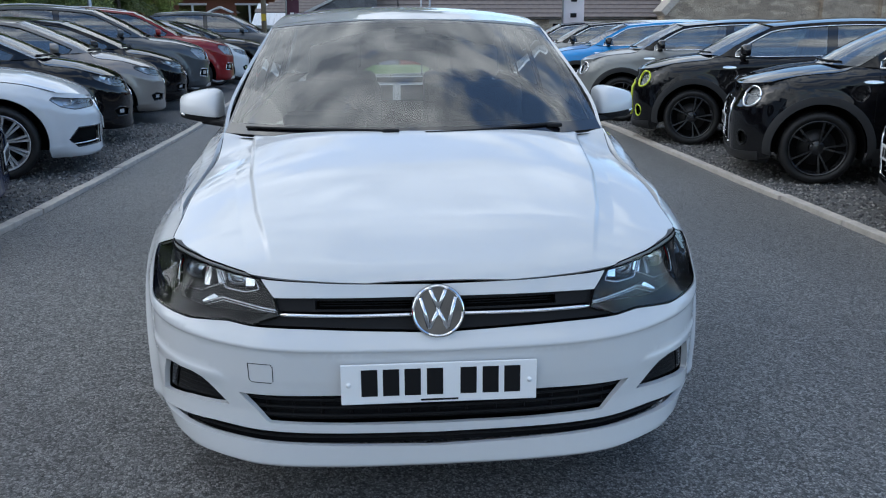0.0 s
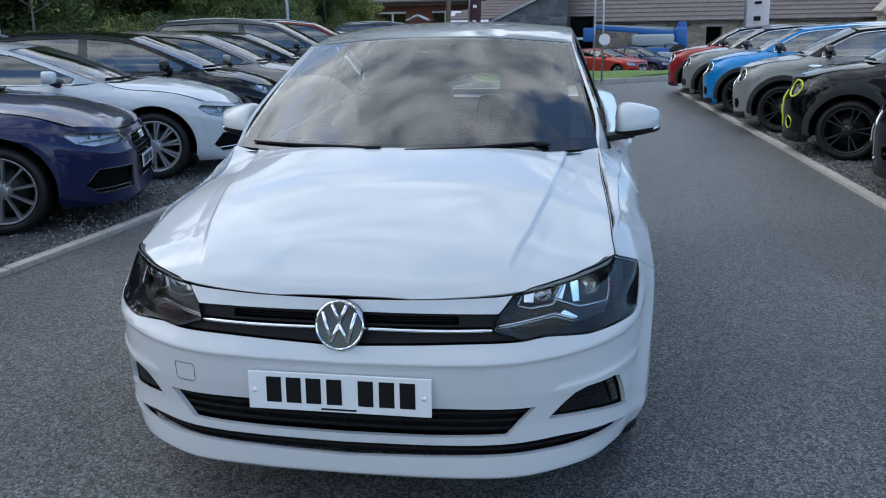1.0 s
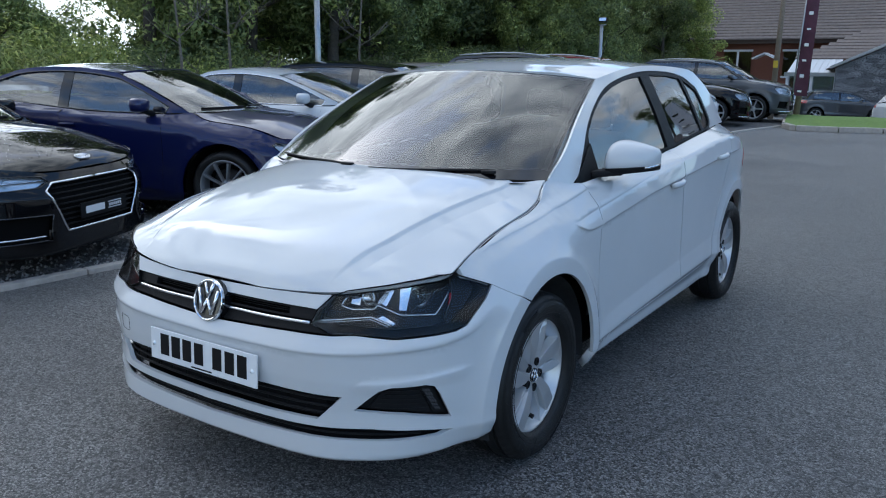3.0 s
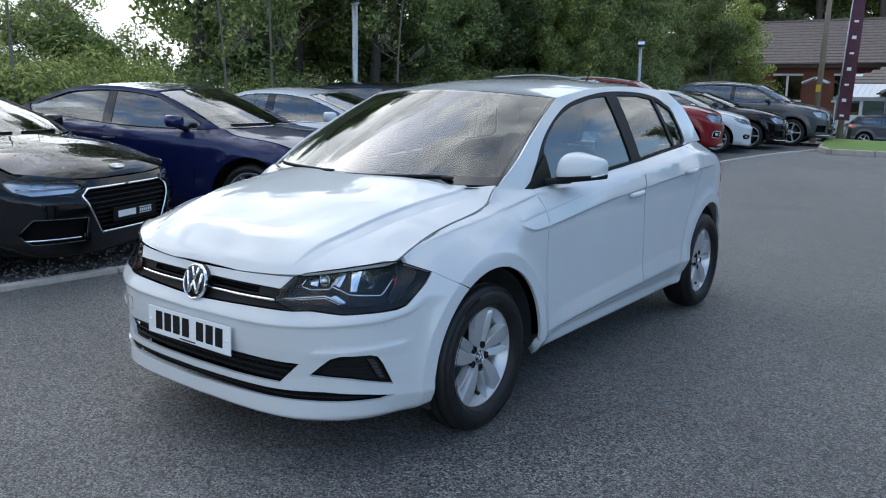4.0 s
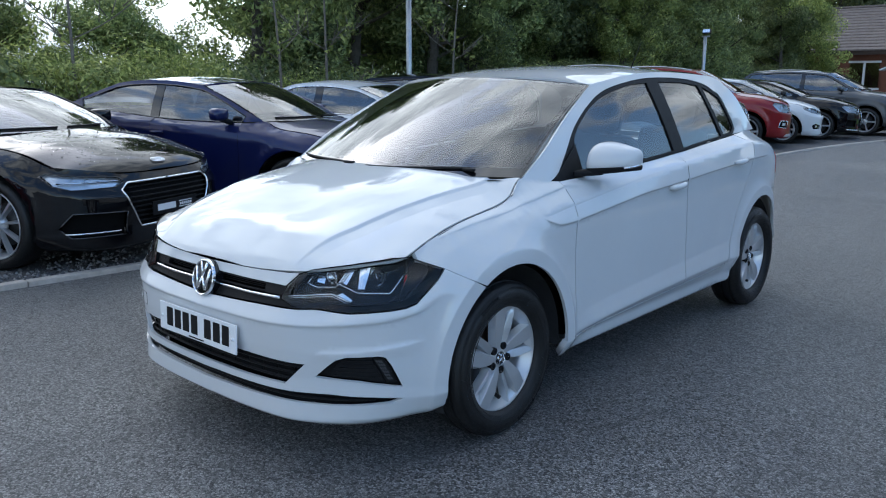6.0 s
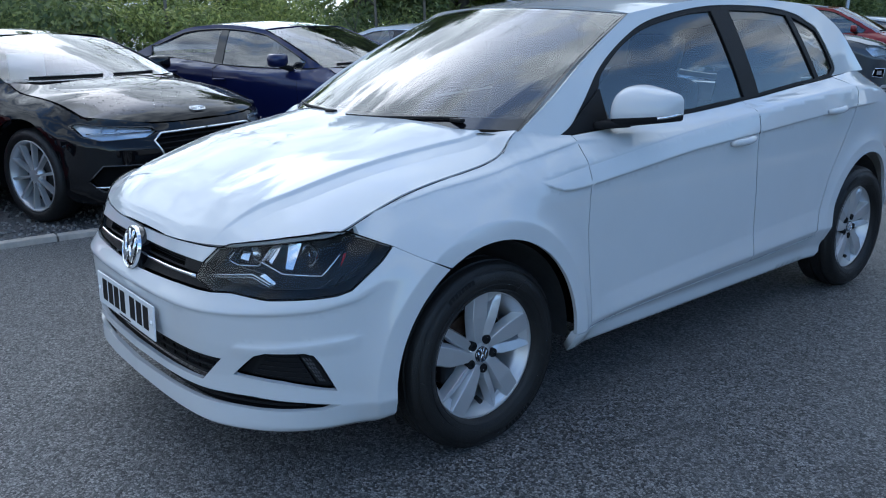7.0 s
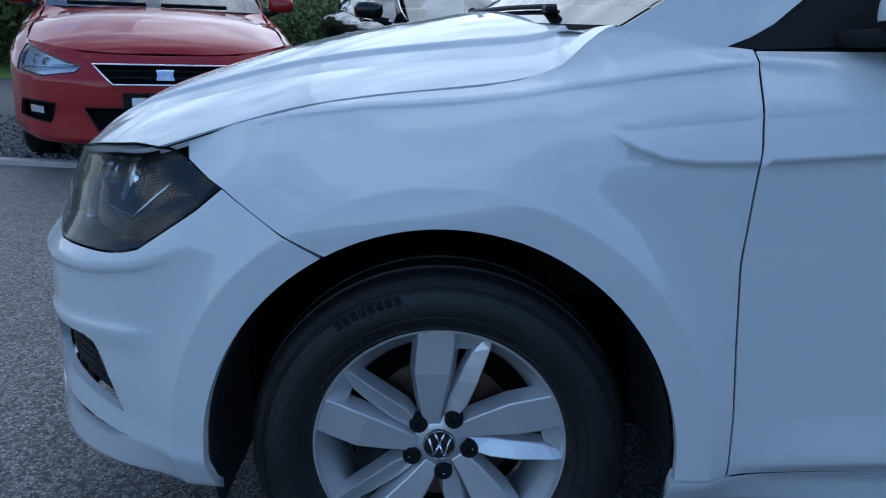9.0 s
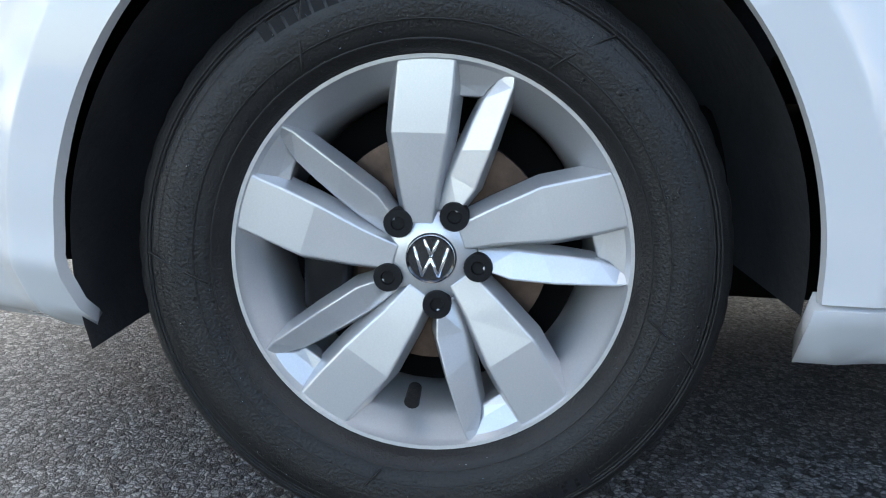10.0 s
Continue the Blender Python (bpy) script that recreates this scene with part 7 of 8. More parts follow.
for i in range(int(dk[-1] / 0.91)):
    a, b = [np.array([np.interp(0.91 * i + o, dk, kr[:, k]) for k in (0, 1)]) for o in (0.4, 0.5)]
    o = new("kerb_stone", kme)
    o.parent = kroot
    o.matrix_basis = Matrix.Translation((a[0], a[1], ground_z(a[1]))) @ Matrix.Rotation(math.atan2(*(b - a)[::-1]) - math.pi / 2, 4, "Z")


# ---- trees, hedges ----
def leaf_mat(name, a, b, c):
    m = bpy.data.materials.new(name)
    m.use_nodes = True
    nt = m.node_tree
    bs = nt.nodes["Principled BSDF"]
    bs.inputs["Roughness"].default_value = 0.55
    g = nt.nodes.new("ShaderNodeNewGeometry")
    r = nt.nodes.new("ShaderNodeValToRGB")
    r.color_ramp.elements[0].color, r.color_ramp.elements[1].color = (*a, 1), (*c, 1)
    e = r.color_ramp.elements.new(0.6)
    e.color = (*b, 1)
    oi = nt.nodes.new("ShaderNodeObjectInfo")
    hs = nt.nodes.new("ShaderNodeHueSaturation")
    mp = nt.nodes.new("ShaderNodeMapRange")
    mp.inputs["To Min"].default_value, mp.inputs["To Max"].default_value = 0.7, 1.25
    nt.links.new(oi.outputs["Random"], mp.inputs["Value"])
    nt.links.new(mp.outputs["Result"], hs.inputs["Value"])
    nt.links.new(g.outputs["Random Per Island"], r.inputs["Fac"])
    nt.links.new(r.outputs["Color"], hs.inputs["Color"])
    nt.links.new(hs.outputs["Color"], bs.inputs["Base Color"])
    bs.inputs["Transmission Weight"].default_value = 0.0
    tr = nt.nodes.new("ShaderNodeBsdfTranslucent")
    nt.links.new(hs.outputs["Color"], tr.inputs["Color"])
    mx = nt.nodes.new("ShaderNodeMixShader")
    mx.inputs["Fac"].default_value = 0.5
    out = nt.nodes["Material Output"]
    nt.links.new(bs.outputs["BSDF"], mx.inputs[1])
    nt.links.new(tr.outputs["BSDF"], mx.inputs[2])
    nt.links.new(mx.outputs["Shader"], out.inputs["Surface"])
    return m


M_PALEBARK = mat("pale_bark", (0.19, 0.165, 0.135), 0.9, scale=14, vary=0.4)
M_BARK = mat("bark", (0.10, 0.085, 0.07), 0.9, scale=14, vary=0.5, bump=0.8, bump_scale=40)
M_LEAF = leaf_mat("broad_leaves", (0.103, 0.134, 0.049), (0.218, 0.27, 0.091), (0.43, 0.462, 0.173))
M_LEAF2 = leaf_mat("light_leaves", (0.13, 0.166, 0.046), (0.28, 0.331, 0.091), (0.546, 0.565, 0.178))
M_LEAF3 = leaf_mat("dark_leaves", (0.077, 0.108, 0.044), (0.155, 0.197, 0.072), (0.304, 0.336, 0.125))


def leaves(rng, centres, radii, n, size, material, name, parent):
    """Many small leaf blades scattered in clumps."""
    k = rng.integers(0, len(centres), n)
    d = rng.normal(size=(n, 3))
    d /= np.linalg.norm(d, axis=1)[:, None]
    rad = radii[k] * rng.random(n) ** 0.28
    P = centres[k] + d * rad[:, None] * np.array([1, 1, 0.75])
    u = rng.normal(size=(n, 3))
    u -= 0.8 * d * (u * d).sum(1)[:, None]
    u /= np.linalg.norm(u, axis=1)[:, None]
    v = np.cross(u, d + np.array([0, 0, 0.35]) + 0.5 * rng.normal(size=(n, 3)))
    v /= np.linalg.norm(v, axis=1)[:, None] + 1e-9
    s = size * rng.uniform(0.6, 1.3, n)[:, None]
    V = np.stack([P - u * s - v * s * 0.42, P - u * s * 0.8 + v * s * 0.50, P + u * s], 1).reshape(-1, 3)
    F = np.arange(3 * n).reshape(-1, 3)
    return raw(name, V, F, material, parent, smooth=False)


def tree(seed, height, spread, n_leaf, size, material, bare=False):
    rng = np.random.default_rng(seed)
    t = empty("tree")
    h = height
    lean = rng.normal(0, 0.03, 2)
    trunk_pts = [(lean[0] * h * q ** 2 * 3 + 0.05 * math.sin(5 * q), lean[1] * h * q ** 2 * 3, h * q) for q in np.linspace(0, 0.9, 10)]
    r0 = 0.032 if bare else 0.018 * h + 0.02
    raw("trunk", *tube(trunk_pts, [r0 * (1 - 0.85 * q) + (0.004 if bare else 0.012) for q in np.linspace(0, 1, 10)], 9), M_PALEBARK if bare else M_BARK, t)
    cs, rs, lim = [], [], []
    for k in range(16 if not bare else 12):
        q = rng.uniform(0.12, 0.92)
        base = np.array([np.interp(q * 0.9 * h / 0.9, [p[2] for p in trunk_pts], [p[i] for p in trunk_pts]) for i in range(3)])
        base[2] = min(q * h, 0.88 * h)
        a = rng.uniform(0, 6.28)
        ln = spread * (0.5 + 0.6 * rng.random()) * (1.15 - 0.75 * abs(q - 0.45))
        tip = base + np.array([math.cos(a) * ln, math.sin(a) * ln, ln * rng.uniform(0.25, 0.75)])
        mid = (base + tip) / 2 + np.array([0, 0, -0.06 * ln])
        lim.append(tube(spline([base, mid, tip], 4), np.linspace(r0 * 0.42 * (1 - 0.6 * q), 0.008, 9), 6))
        if bare:
            for j in range(4):
                b2 = base + (tip - base) * rng.uniform(0.3, 0.95)
                lim.append(tube([b2, b2 + np.array([math.cos(a + rng.normal()), math.sin(a + rng.normal()), 0.9]) * ln * 0.45], [0.010, 0.004], 4))
        for j in range(5):
            c = base + (tip - base) * rng.uniform(0.35, 1.05) + rng.normal(0, 0.16 * spread, 3)
            cs.append(c)
            rs.append(spread * rng.uniform(0.16, 0.34))
    for j in range(10):
        cs.append(np.array([rng.normal(0, 0.2 * spread), rng.normal(0, 0.2 * spread), h * rng.uniform(0.7, 1.0)]))
        rs.append(spread * rng.uniform(0.15, 0.28))
    raw("limb", *joined(*lim), M_PALEBARK if bare else M_BARK, t)
    if n_leaf:
        leaves(rng, np.array(cs), np.array(rs), n_leaf, size, material, "crown", t)
    return t


def bush(seed, w, d, h, n, size, material, name="bush"):
    rng = np.random.default_rng(seed)
    b = empty(name)
    m = int(14 + w * 6)
    cs = np.stack([rng.uniform(-w / 2, w / 2, m), rng.uniform(-d / 2, d / 2, m), rng.uniform(0.15, 0.8, m) * h], 1)
    rs = rng.uniform(0.22, 0.42, m) * h
    stems = [tube([(c[0] * 0.6, c[1] * 0.6, 0), c], [0.02, 0.006], 5) for c in cs[:14]]
    raw("branchwork", *joined(*stems), M_BARK, b)
    leaves(rng, cs, rs, n, size, material, "foliage", b)
    return b


random.seed(4)
protos = [tagged(tree(11, 9.0, 2.6, 34000, 0.078, M_LEAF), "tall broadleaf tree in full green leaf at the wood's edge", "tree", "wood behind the bays"),
          tagged(tree(12, 11.0, 2.9, 36000, 0.085, M_LEAF3), "tall dark green tree in a dense wood", "tree", "wood behind the bays"),
          tagged(tree(13, 7.0, 2.2, 26000, 0.072, M_LEAF2), "lighter green tree at the wood's edge", "tree", "wood behind the bays"),
          tagged(tree(14, 5.0, 2.0, 24000, 0.066, M_LEAF), "smaller green tree at the wood's edge", "tree", "wood behind the bays")]
spots = []
# (prototype, x, y, scale)
for i in range(15):
    spots.append((i % 2, -13.5 - random.uniform(0, 2.5), 10.2 + i * 1.9 + random.uniform(-0.6, 0.6), random.uniform(0.8, 1.15)))
for i in range(16):
    spots.append(((i + 1) % 2, -17.5 - random.uniform(0, 3), 14.0 + i * 2.2 + random.uniform(-0.8, 0.8), random.uniform(1.0, 1.35)))
for i in range(6):
    spots.append((2 if i % 3 == 0 else 0, -12.5 + 0.1 * i + random.uniform(-0.6, 0.6), 24 + i * 1.6, random.uniform(0.7, 1.0)))
for i in range(9):
    spots.append((3, -14.5 - random.uniform(0, 4), -6.0 + i * 1.75 + random.uniform(-0.5, 0.5), random.uniform(0.45, 0.72)))
spots += [(3, -14.0, 6.2, 0.70), (3, -15.2, 4.6, 0.42)]
FAR_FROM = len(spots)
for i in range(6):
    spots.append((1, -24 + i * 3.5, 48 + random.uniform(-2, 3), random.uniform(1.2, 1.5)))
for i in range(8):
    spots.append((2 if i % 3 else 0, -22 + i * 3.2, 54 + random.uniform(-2, 3), random.uniform(1.4, 1.8)))
spots += [(0, -10.6, 33.5, 0.62), (2, -9.6, 35.5, 0.75), (0, -12.5, 35.0, 0.75)]
for i in range(7):
    spots.append((i % 3, -2 + i * 5, 58 + random.uniform(-3, 3), random.uniform(1.0, 1.5)))
# the far trees stand well beyond the yard
EYE_PLAN, FAR_K = Vector((0.6, -3.4, 1.4)), 1.436
spots = [(k, x, y, s) if i < FAR_FROM else (k, EYE_PLAN.x + FAR_K * (x - EYE_PLAN.x), EYE_PLAN.y + FAR_K * (y - EYE_PLAN.y), s * FAR_K) for i, (k, x, y, s) in enumerate(spots)]
used = set()
for k, x, y, s in spots:
    m = Matrix.Translation((x, y, ground_z(y) - 0.05)) @ Matrix.Rotation(random.uniform(0, 6.28), 4, "Z") @ Matrix.Diagonal((s, s, s * random.uniform(0.9, 1.1), 1))
    if k in used:
        o = copy_thing(protos[k], m)
        o.matrix_basis = m
    else:
        protos[k].matrix_basis = m
        used.add(k)
bare = tagged(tree(31, 5.2, 1.1, 500, 0.06, M_LEAF2, True), "thin bare sapling in front of the wood", "tree", "saplings")
for j, (x, y, s) in enumerate(((-10.2, 3.4, 1.0), (-10.1, 7.3, 0.95), (-10.1, 8.5, 1.0), (-10.0, 12.3, 1.0))):
    m = Matrix.Translation((x, y, 0)) @ Matrix.Rotation(j * 1.3, 4, "Z") @ Matrix.Diagonal((s, s, s, 1))
    o = bare if j == 0 else copy_thing(bare, m)
    o.matrix_basis = m
hedge = tagged(bush(21, 3.6, 1.6, 1.9, 20000, 0.045, M_LEAF2), "leafy yellow-green hedge bush behind the cars", "bush", "hedge")
under = tagged(bush(22, 3.4, 1.8, 1.5, 22000, 0.042, M_LEAF3), "dark green undergrowth at the wood's foot", "bush", "undergrowth")
first = {0: True, 1: True}
for i in range(34):
    k = 0 if i in (9, 10, 14, 20) else 1
    x = -11.2 - random.uniform(0, 1.2) if k else -10.6
    y = -9 + i * 1.35
    s = random.uniform(0.8, 1.15) if k == 0 else random.uniform(0.9, 1.6) * (1.05 if y < 0.5 else 0.46 if y < 8 else 0.9)
    m = Matrix.Translation((x, y, -0.05)) @ Matrix.Rotation(random.choice((0, 3.14)) + 1.57 + random.uniform(-0.3, 0.3), 4, "Z") @ Matrix.Diagonal((s, s, s, 1))
    src = hedge if k == 0 else under
    o = src if first[k] else copy_thing(src, m)
    o.matrix_basis = m
    first[k] = False
verge = tagged(raw("verge", *sheet_mesh(lambda x, y: np.stack([x, y, 0.04 + 0.05 * np.sin(x * 1.9) * np.cos(y * 1.3) + 0.10 * sm(0, 3, -9.6 - x)], -1), [(-9.4, -16), (-9.4, 26), (-7, 40), (-60, 60), (-60, -16)], (), 1.5, 0.1, (-20, 10, -20)), M_GRASS), "rough grass verge under the trees", "verge", kind="structure")


# ---- buildings at the lane's end ----
def stone_mat(name, a, b, mortar):
    m = mat(name, a, 0.9)
    nt = m.node_tree
    tc = nt.nodes.new("ShaderNodeTexCoord")
    mp = nt.nodes.new("ShaderNodeMapping")
    mp.inputs["Scale"].default_value = (2.2, 2.2, 6.5)
    v = nt.nodes.new("ShaderNodeTexVoronoi")
    v.inputs["Scale"].default_value = 1.0
    r = nt.nodes.new("ShaderNodeValToRGB")
    r.color_ramp.elements[0].color, r.color_ramp.elements[1].color = (*b, 1), (*a, 1)
    e = nt.nodes.new("ShaderNodeTexVoronoi")
    e.feature = "DISTANCE_TO_EDGE"
    rr = nt.nodes.new("ShaderNodeValToRGB")
    rr.color_ramp.elements[0].position, rr.color_ramp.elements[1].position = 0.03, 0.10
    mx = nt.nodes.new("ShaderNodeMixRGB")
    mx.inputs["Color1"].default_value = (*mortar, 1)
    nt.links.new(tc.outputs["Object"], mp.inputs["Vector"])
    nt.links.new(mp.outputs["Vector"], v.inputs["Vector"])
    nt.links.new(mp.outputs["Vector"], e.inputs["Vector"])
    nt.links.new(v.outputs["Color"], r.inputs["Fac"])
    nt.links.new(e.outputs["Distance"], rr.inputs["Fac"])
    nt.links.new(rr.outputs["Color"], mx.inputs["Fac"])
    nt.links.new(r.outputs["Color"], mx.inputs["Color2"])
    b_ = nt.nodes["Principled BSDF"]
    nt.links.new(mx.outputs["Color"], b_.inputs["Base Color"])
    bp = nt.nodes.new("ShaderNodeBump")
    bp.inputs["Strength"].default_value = 0.8
    bp.inputs["Distance"].default_value = 0.05
    nt.links.new(e.outputs["Distance"], bp.inputs["Height"])
    nt.links.new(bp.outputs["Normal"], b_.inputs["Normal"])
    return m


M_STONEWALL = stone_mat("field_stone", (0.62, 0.52, 0.40), (0.26, 0.215, 0.17), (0.15, 0.125, 0.10))
M_DARKSTONE = stone_mat("slate_stone", (0.34, 0.345, 0.36), (0.09, 0.095, 0.105), (0.045, 0.045, 0.05))
M_BRICK = mat("red_brick", (0.24, 0.095, 0.06), 0.85, scale=30, vary=0.35)
M_SLATE = mat("brown_slate", (0.19, 0.155, 0.14), 0.6, scale=6, vary=0.35)
M_TIMBER = mat("dark_timber", (0.07, 0.045, 0.035), 0.7, scale=20, vary=0.3)
M_WHITEPAINT = mat("white_boards", (0.75, 0.76, 0.78), 0.5, scale=8, vary=0.06)
M_GREYSTEEL = mat("galvanised_steel", (0.42, 0.44, 0.46), 0.4, 0.8, scale=20, vary=0.2)
M_POLE = mat("weathered_pole", (0.26, 0.21, 0.16), 0.85, scale=30, vary=0.35)


def slope(root, x0, x1, y0, z0, y1, z1, material, name="roof", course=0.30):
    """A tiled roof slope of overlapping courses."""
    n = max(2, int(math.hypot(y1 - y0, z1 - z0) / course))
    for i in range(n):
        V, F = [], []
        a, b = i / n, (i + 1.12) / n
        for q, up in ((a, 0.045), (b, 0.0)):
            for x in (x0, x1):
                V.append((x, y0 + (y1 - y0) * q, z0 + (z1 - z0) * q + up))
        k = len(V) - 4
        F.append((k, k + 1, k + 3, k + 2))
        V += [(x0, y0 + (y1 - y0) * a, z0 + (z1 - z0) * a - 0.02), (x1, y0 + (y1 - y0) * a, z0 + (z1 - z0) * a - 0.02)]
        F.append((k, k + 4, k + 5, k + 1))
        raw("roof_course", V, F, material, root, smooth=False)


def block(name, root, x0, x1, y0, y1, z0, z1, material, bevel=0.0, label=""):
    return part(name, box_bm((x0 + x1) / 2, (y0 + y1) / 2, (z0 + z1) / 2, x1 - x0, y1 - y0, z1 - z0, bevel), material, root, label, smooth=False)


# long low stone barn with a brown slate roof
barn = tagged(empty("stone_barn"), "long low field-stone barn with a brown slate roof", "building")
for x0, x1 in ((0.2, 3.0), (3.9, 5.6), (6.2, 7.4), (8.0, 12.0)):
    block("wall", barn, x0, x1, 31.0, 31.5, -0.5, 1.45, M_STONEWALL)
block("wall", barn, 0.2, 12.0, 31.5, 31.8, -0.5, 1.45, M_DARK)
for x0, x1 in ((3.0, 3.9), (5.6, 6.2), (7.4, 8.0)):
    block("lintel", barn, x0 - 0.15, x1 + 0.15, 30.97, 31.4, 1.27, 1.45, M_KERB)
block("gutter", barn, 0.0, 12.0, 30.75, 30.9, 1.43, 1.53, M_GLOSSBLACK, 0.02)
slope(barn, 0.0, 12.2, 30.75, 1.5, 36.5, 5.2, M_SLATE)
slope(barn, 0.0, 12.2, 42.0, 1.5, 36.5, 5.2, M_SLATE)
# tall stone gable beside it
gable = tagged(empty("stone_gable"), "tall field-stone gable wall with a sloping coping", "building")
bm = bmesh.new()
pts = [(11.6, -0.5), (27, -0.5), (27, 7.0), (16.5, 7.0), (11.6, 1.6)]
lo = [bm.verts.new((x, 29.6, z)) for x, z in pts]
hi = [bm.verts.new((x, 30.4, z)) for x, z in pts]
bm.faces.new(lo)
bm.faces.new(list(reversed(hi)))
for i in range(5):
    bm.faces.new((lo[i], hi[i], hi[(i + 1) % 5], lo[(i + 1) % 5]))
bmesh.ops.recalc_face_normals(bm, faces=bm.faces)
part("wall", bm, M_STONEWALL, gable, smooth=False)
cop = part("coping", box_bm(0, 0, 0, 7.4, 1.0, 0.28, 0.03), M_KERB, gable, smooth=False)
cop.matrix_basis = Matrix.Translation((14.0, 30.0, 4.38)) @ Matrix.Rotation(-math.atan2(5.4, 4.9), 4, "Y")
for x in (18.0, 20.5, 23.4):
    block("pilaster", gable, x, x + 0.7, 29.35, 29.6, -0.5, 6.5, M_STONEWALL)
# dark slate-stone gable with doorway
dg = tagged(empty("slate_gable"), "dark slate-stone gable end with a brown roof and doorway", "building")
bm = bmesh.new()
pts = [(-3.05, -0.3), (0.2, -0.3), (0.2, 2.85), (-0.2, 2.72), (-3.05, 1.40)]
lo = [bm.verts.new((x, 30.2, z)) for x, z in pts]
hi = [bm.verts.new((x, 31.0, z)) for x, z in pts]
bm.faces.new(lo)
bm.faces.new(list(reversed(hi)))
for i in range(5):
    bm.faces.new((lo[i], hi[i], hi[(i + 1) % 5], lo[(i + 1) % 5]))
bmesh.ops.recalc_face_normals(bm, faces=bm.faces)
part("wall", bm, M_DARKSTONE, dg, smooth=False)
rk = math.atan2(1.32, 2.85)
rake = part("verge_board", box_bm(0, 0, 0, 4.0, 0.16, 0.10, 0.01), M_GREYSTEEL, dg, smooth=False)
rake.matrix_basis = Matrix.Translation((-1.40, 30.12, 2.24)) @ Matrix.Rotation(-rk, 4, "Y")
for j in range(12):
    tile = part("roof_course", box_bm(0, 0, 0, 0.36, 8.0, 0.05), M_SLATE, dg, smooth=False)
    q = j / 11
    tile.matrix_basis = Matrix.Translation((-3.2 + 3.5 * q, 34.2, 1.40 + 1.62 * q)) @ Matrix.Rotation(-rk + 0.05, 4, "Y")
for j in range(9):
    q = j / 9
    course = part("roof_course", box_bm(0, 0, 0, 2.4, 0.42, 0.05), M_SLATE, dg, smooth=False)
    course.matrix_basis = Matrix.Translation((-3.6 + 2.1 * q, 32.2 + 3.0 * q, 1.80 + 1.15 * q)) @ Matrix.Rotation(radians(18), 4, "X")
block("doorway", dg, 0.2, 1.3, 30.5, 30.9, -0.3, 1.75, M_DARK)
block("door_frame", dg, 0.2, 0.32, 30.3, 30.6, -0.3, 1.75, M_TIMBER)
block("door_frame", dg, 1.2, 1.32, 30.3, 30.6, -0.3, 1.75, M_TIMBER)
block("door_rail", dg, 0.3, 1.25, 30.3, 30.4, 0.85, 0.95, M_WHITEPAINT)
# lean-to with a pale roof against the gable building
po = tagged(empty("porch"), "pale-roofed lean-to porch against the slate building", "porch")
for k in range(8):
    b = part("roof_board", box_bm(0, 0, 0, 0.20, 2.7, 0.04), M_WHITEPAINT, po, smooth=False)
    b.matrix_basis = Matrix.Translation((-4.68 + 0.215 * k, 31.8, 1.62)) @ Matrix.Rotation(radians(20), 4, "X")
block("fascia", po, -4.85, -3.0, 30.45, 30.55, 1.08, 1.22, M_GREYSTEEL)
for x in (-4.8, -3.95, -3.12):
    block("post", po, x, x + 0.10, 30.6, 30.7, 0, 1.12, M_WHITEPAINT)
block("front_wall", po, -4.75, -3.1, 30.72, 30.80, 0, 0.55, M_WHITEPAINT)
block("glazing", po, -4.75, -3.1, 30.74, 30.77, 0.55, 1.25, M_DARKGLASS)
block("back_wall", po, -4.8, -3.1, 35.3, 35.5, 0, 1.25, M_WHITEPAINT)
# brick house with brown slate roof
ho = tagged(empty("brick_house"), "low red-brick house with a wide brown slate roof", "house")
block("wall", ho, -14.2, -2.5, 40.0, 40.4, 0, 2.75, M_BRICK)
block("wall", ho, -14.2, -13.8, 40.4, 46, 0, 2.75, M_BRICK)
block("fascia", ho, -14.8, -2.0, 39.4, 39.6, 2.55, 2.80, M_TIMBER)
slope(ho, -14.9, -2.0, 39.3, 2.75, 43.2, 5.0, M_SLATE)
slope(ho, -14.9, -2.0, 47.1, 2.75, 43.2, 5.0, M_SLATE)
block("ridge", ho, -14.9, -2.0, 43.1, 43.3, 4.98, 5.08, M_SLATE, 0.03)
for x in (-12.6, -9.6, -6.8):
    w = block("window", ho, x, x + 1.3, 39.93, 40.02, 1.0, 2.2, M_DARKGLASS)
    block("window_frame", w, x - 0.06, x + 1.36, 39.90, 39.96, 2.18, 2.28, M_WHITEPAINT)
    block("window_frame", w, x - 0.06, x + 1.36, 39.90, 39.96, 0.92, 1.02, M_WHITEPAINT)
    block("window_frame", w, x + 0.60, x + 0.70, 39.90, 39.96, 1.0, 2.2, M_WHITEPAINT)
for sg in (-1, 1):
    b = part("porch_gable", box_bm(0, 0, 0, 0.62, 0.8, 0.07), M_WHITEPAINT, ho, smooth=False)
    b.matrix_basis = Matrix.Translation((-7.4 + 0.27 * sg, 38.9, 1.95)) @ Matrix.Rotation(radians(24 * sg), 4, "Y")


far = Matrix.Translation(EYE_PLAN + Vector((0, 0, 0.15))) @ Matrix.Scale(FAR_K, 4) @ Matrix.Translation(-EYE_PLAN)
for building in (barn, gable, dg, po, ho):
    building.matrix_basis = far


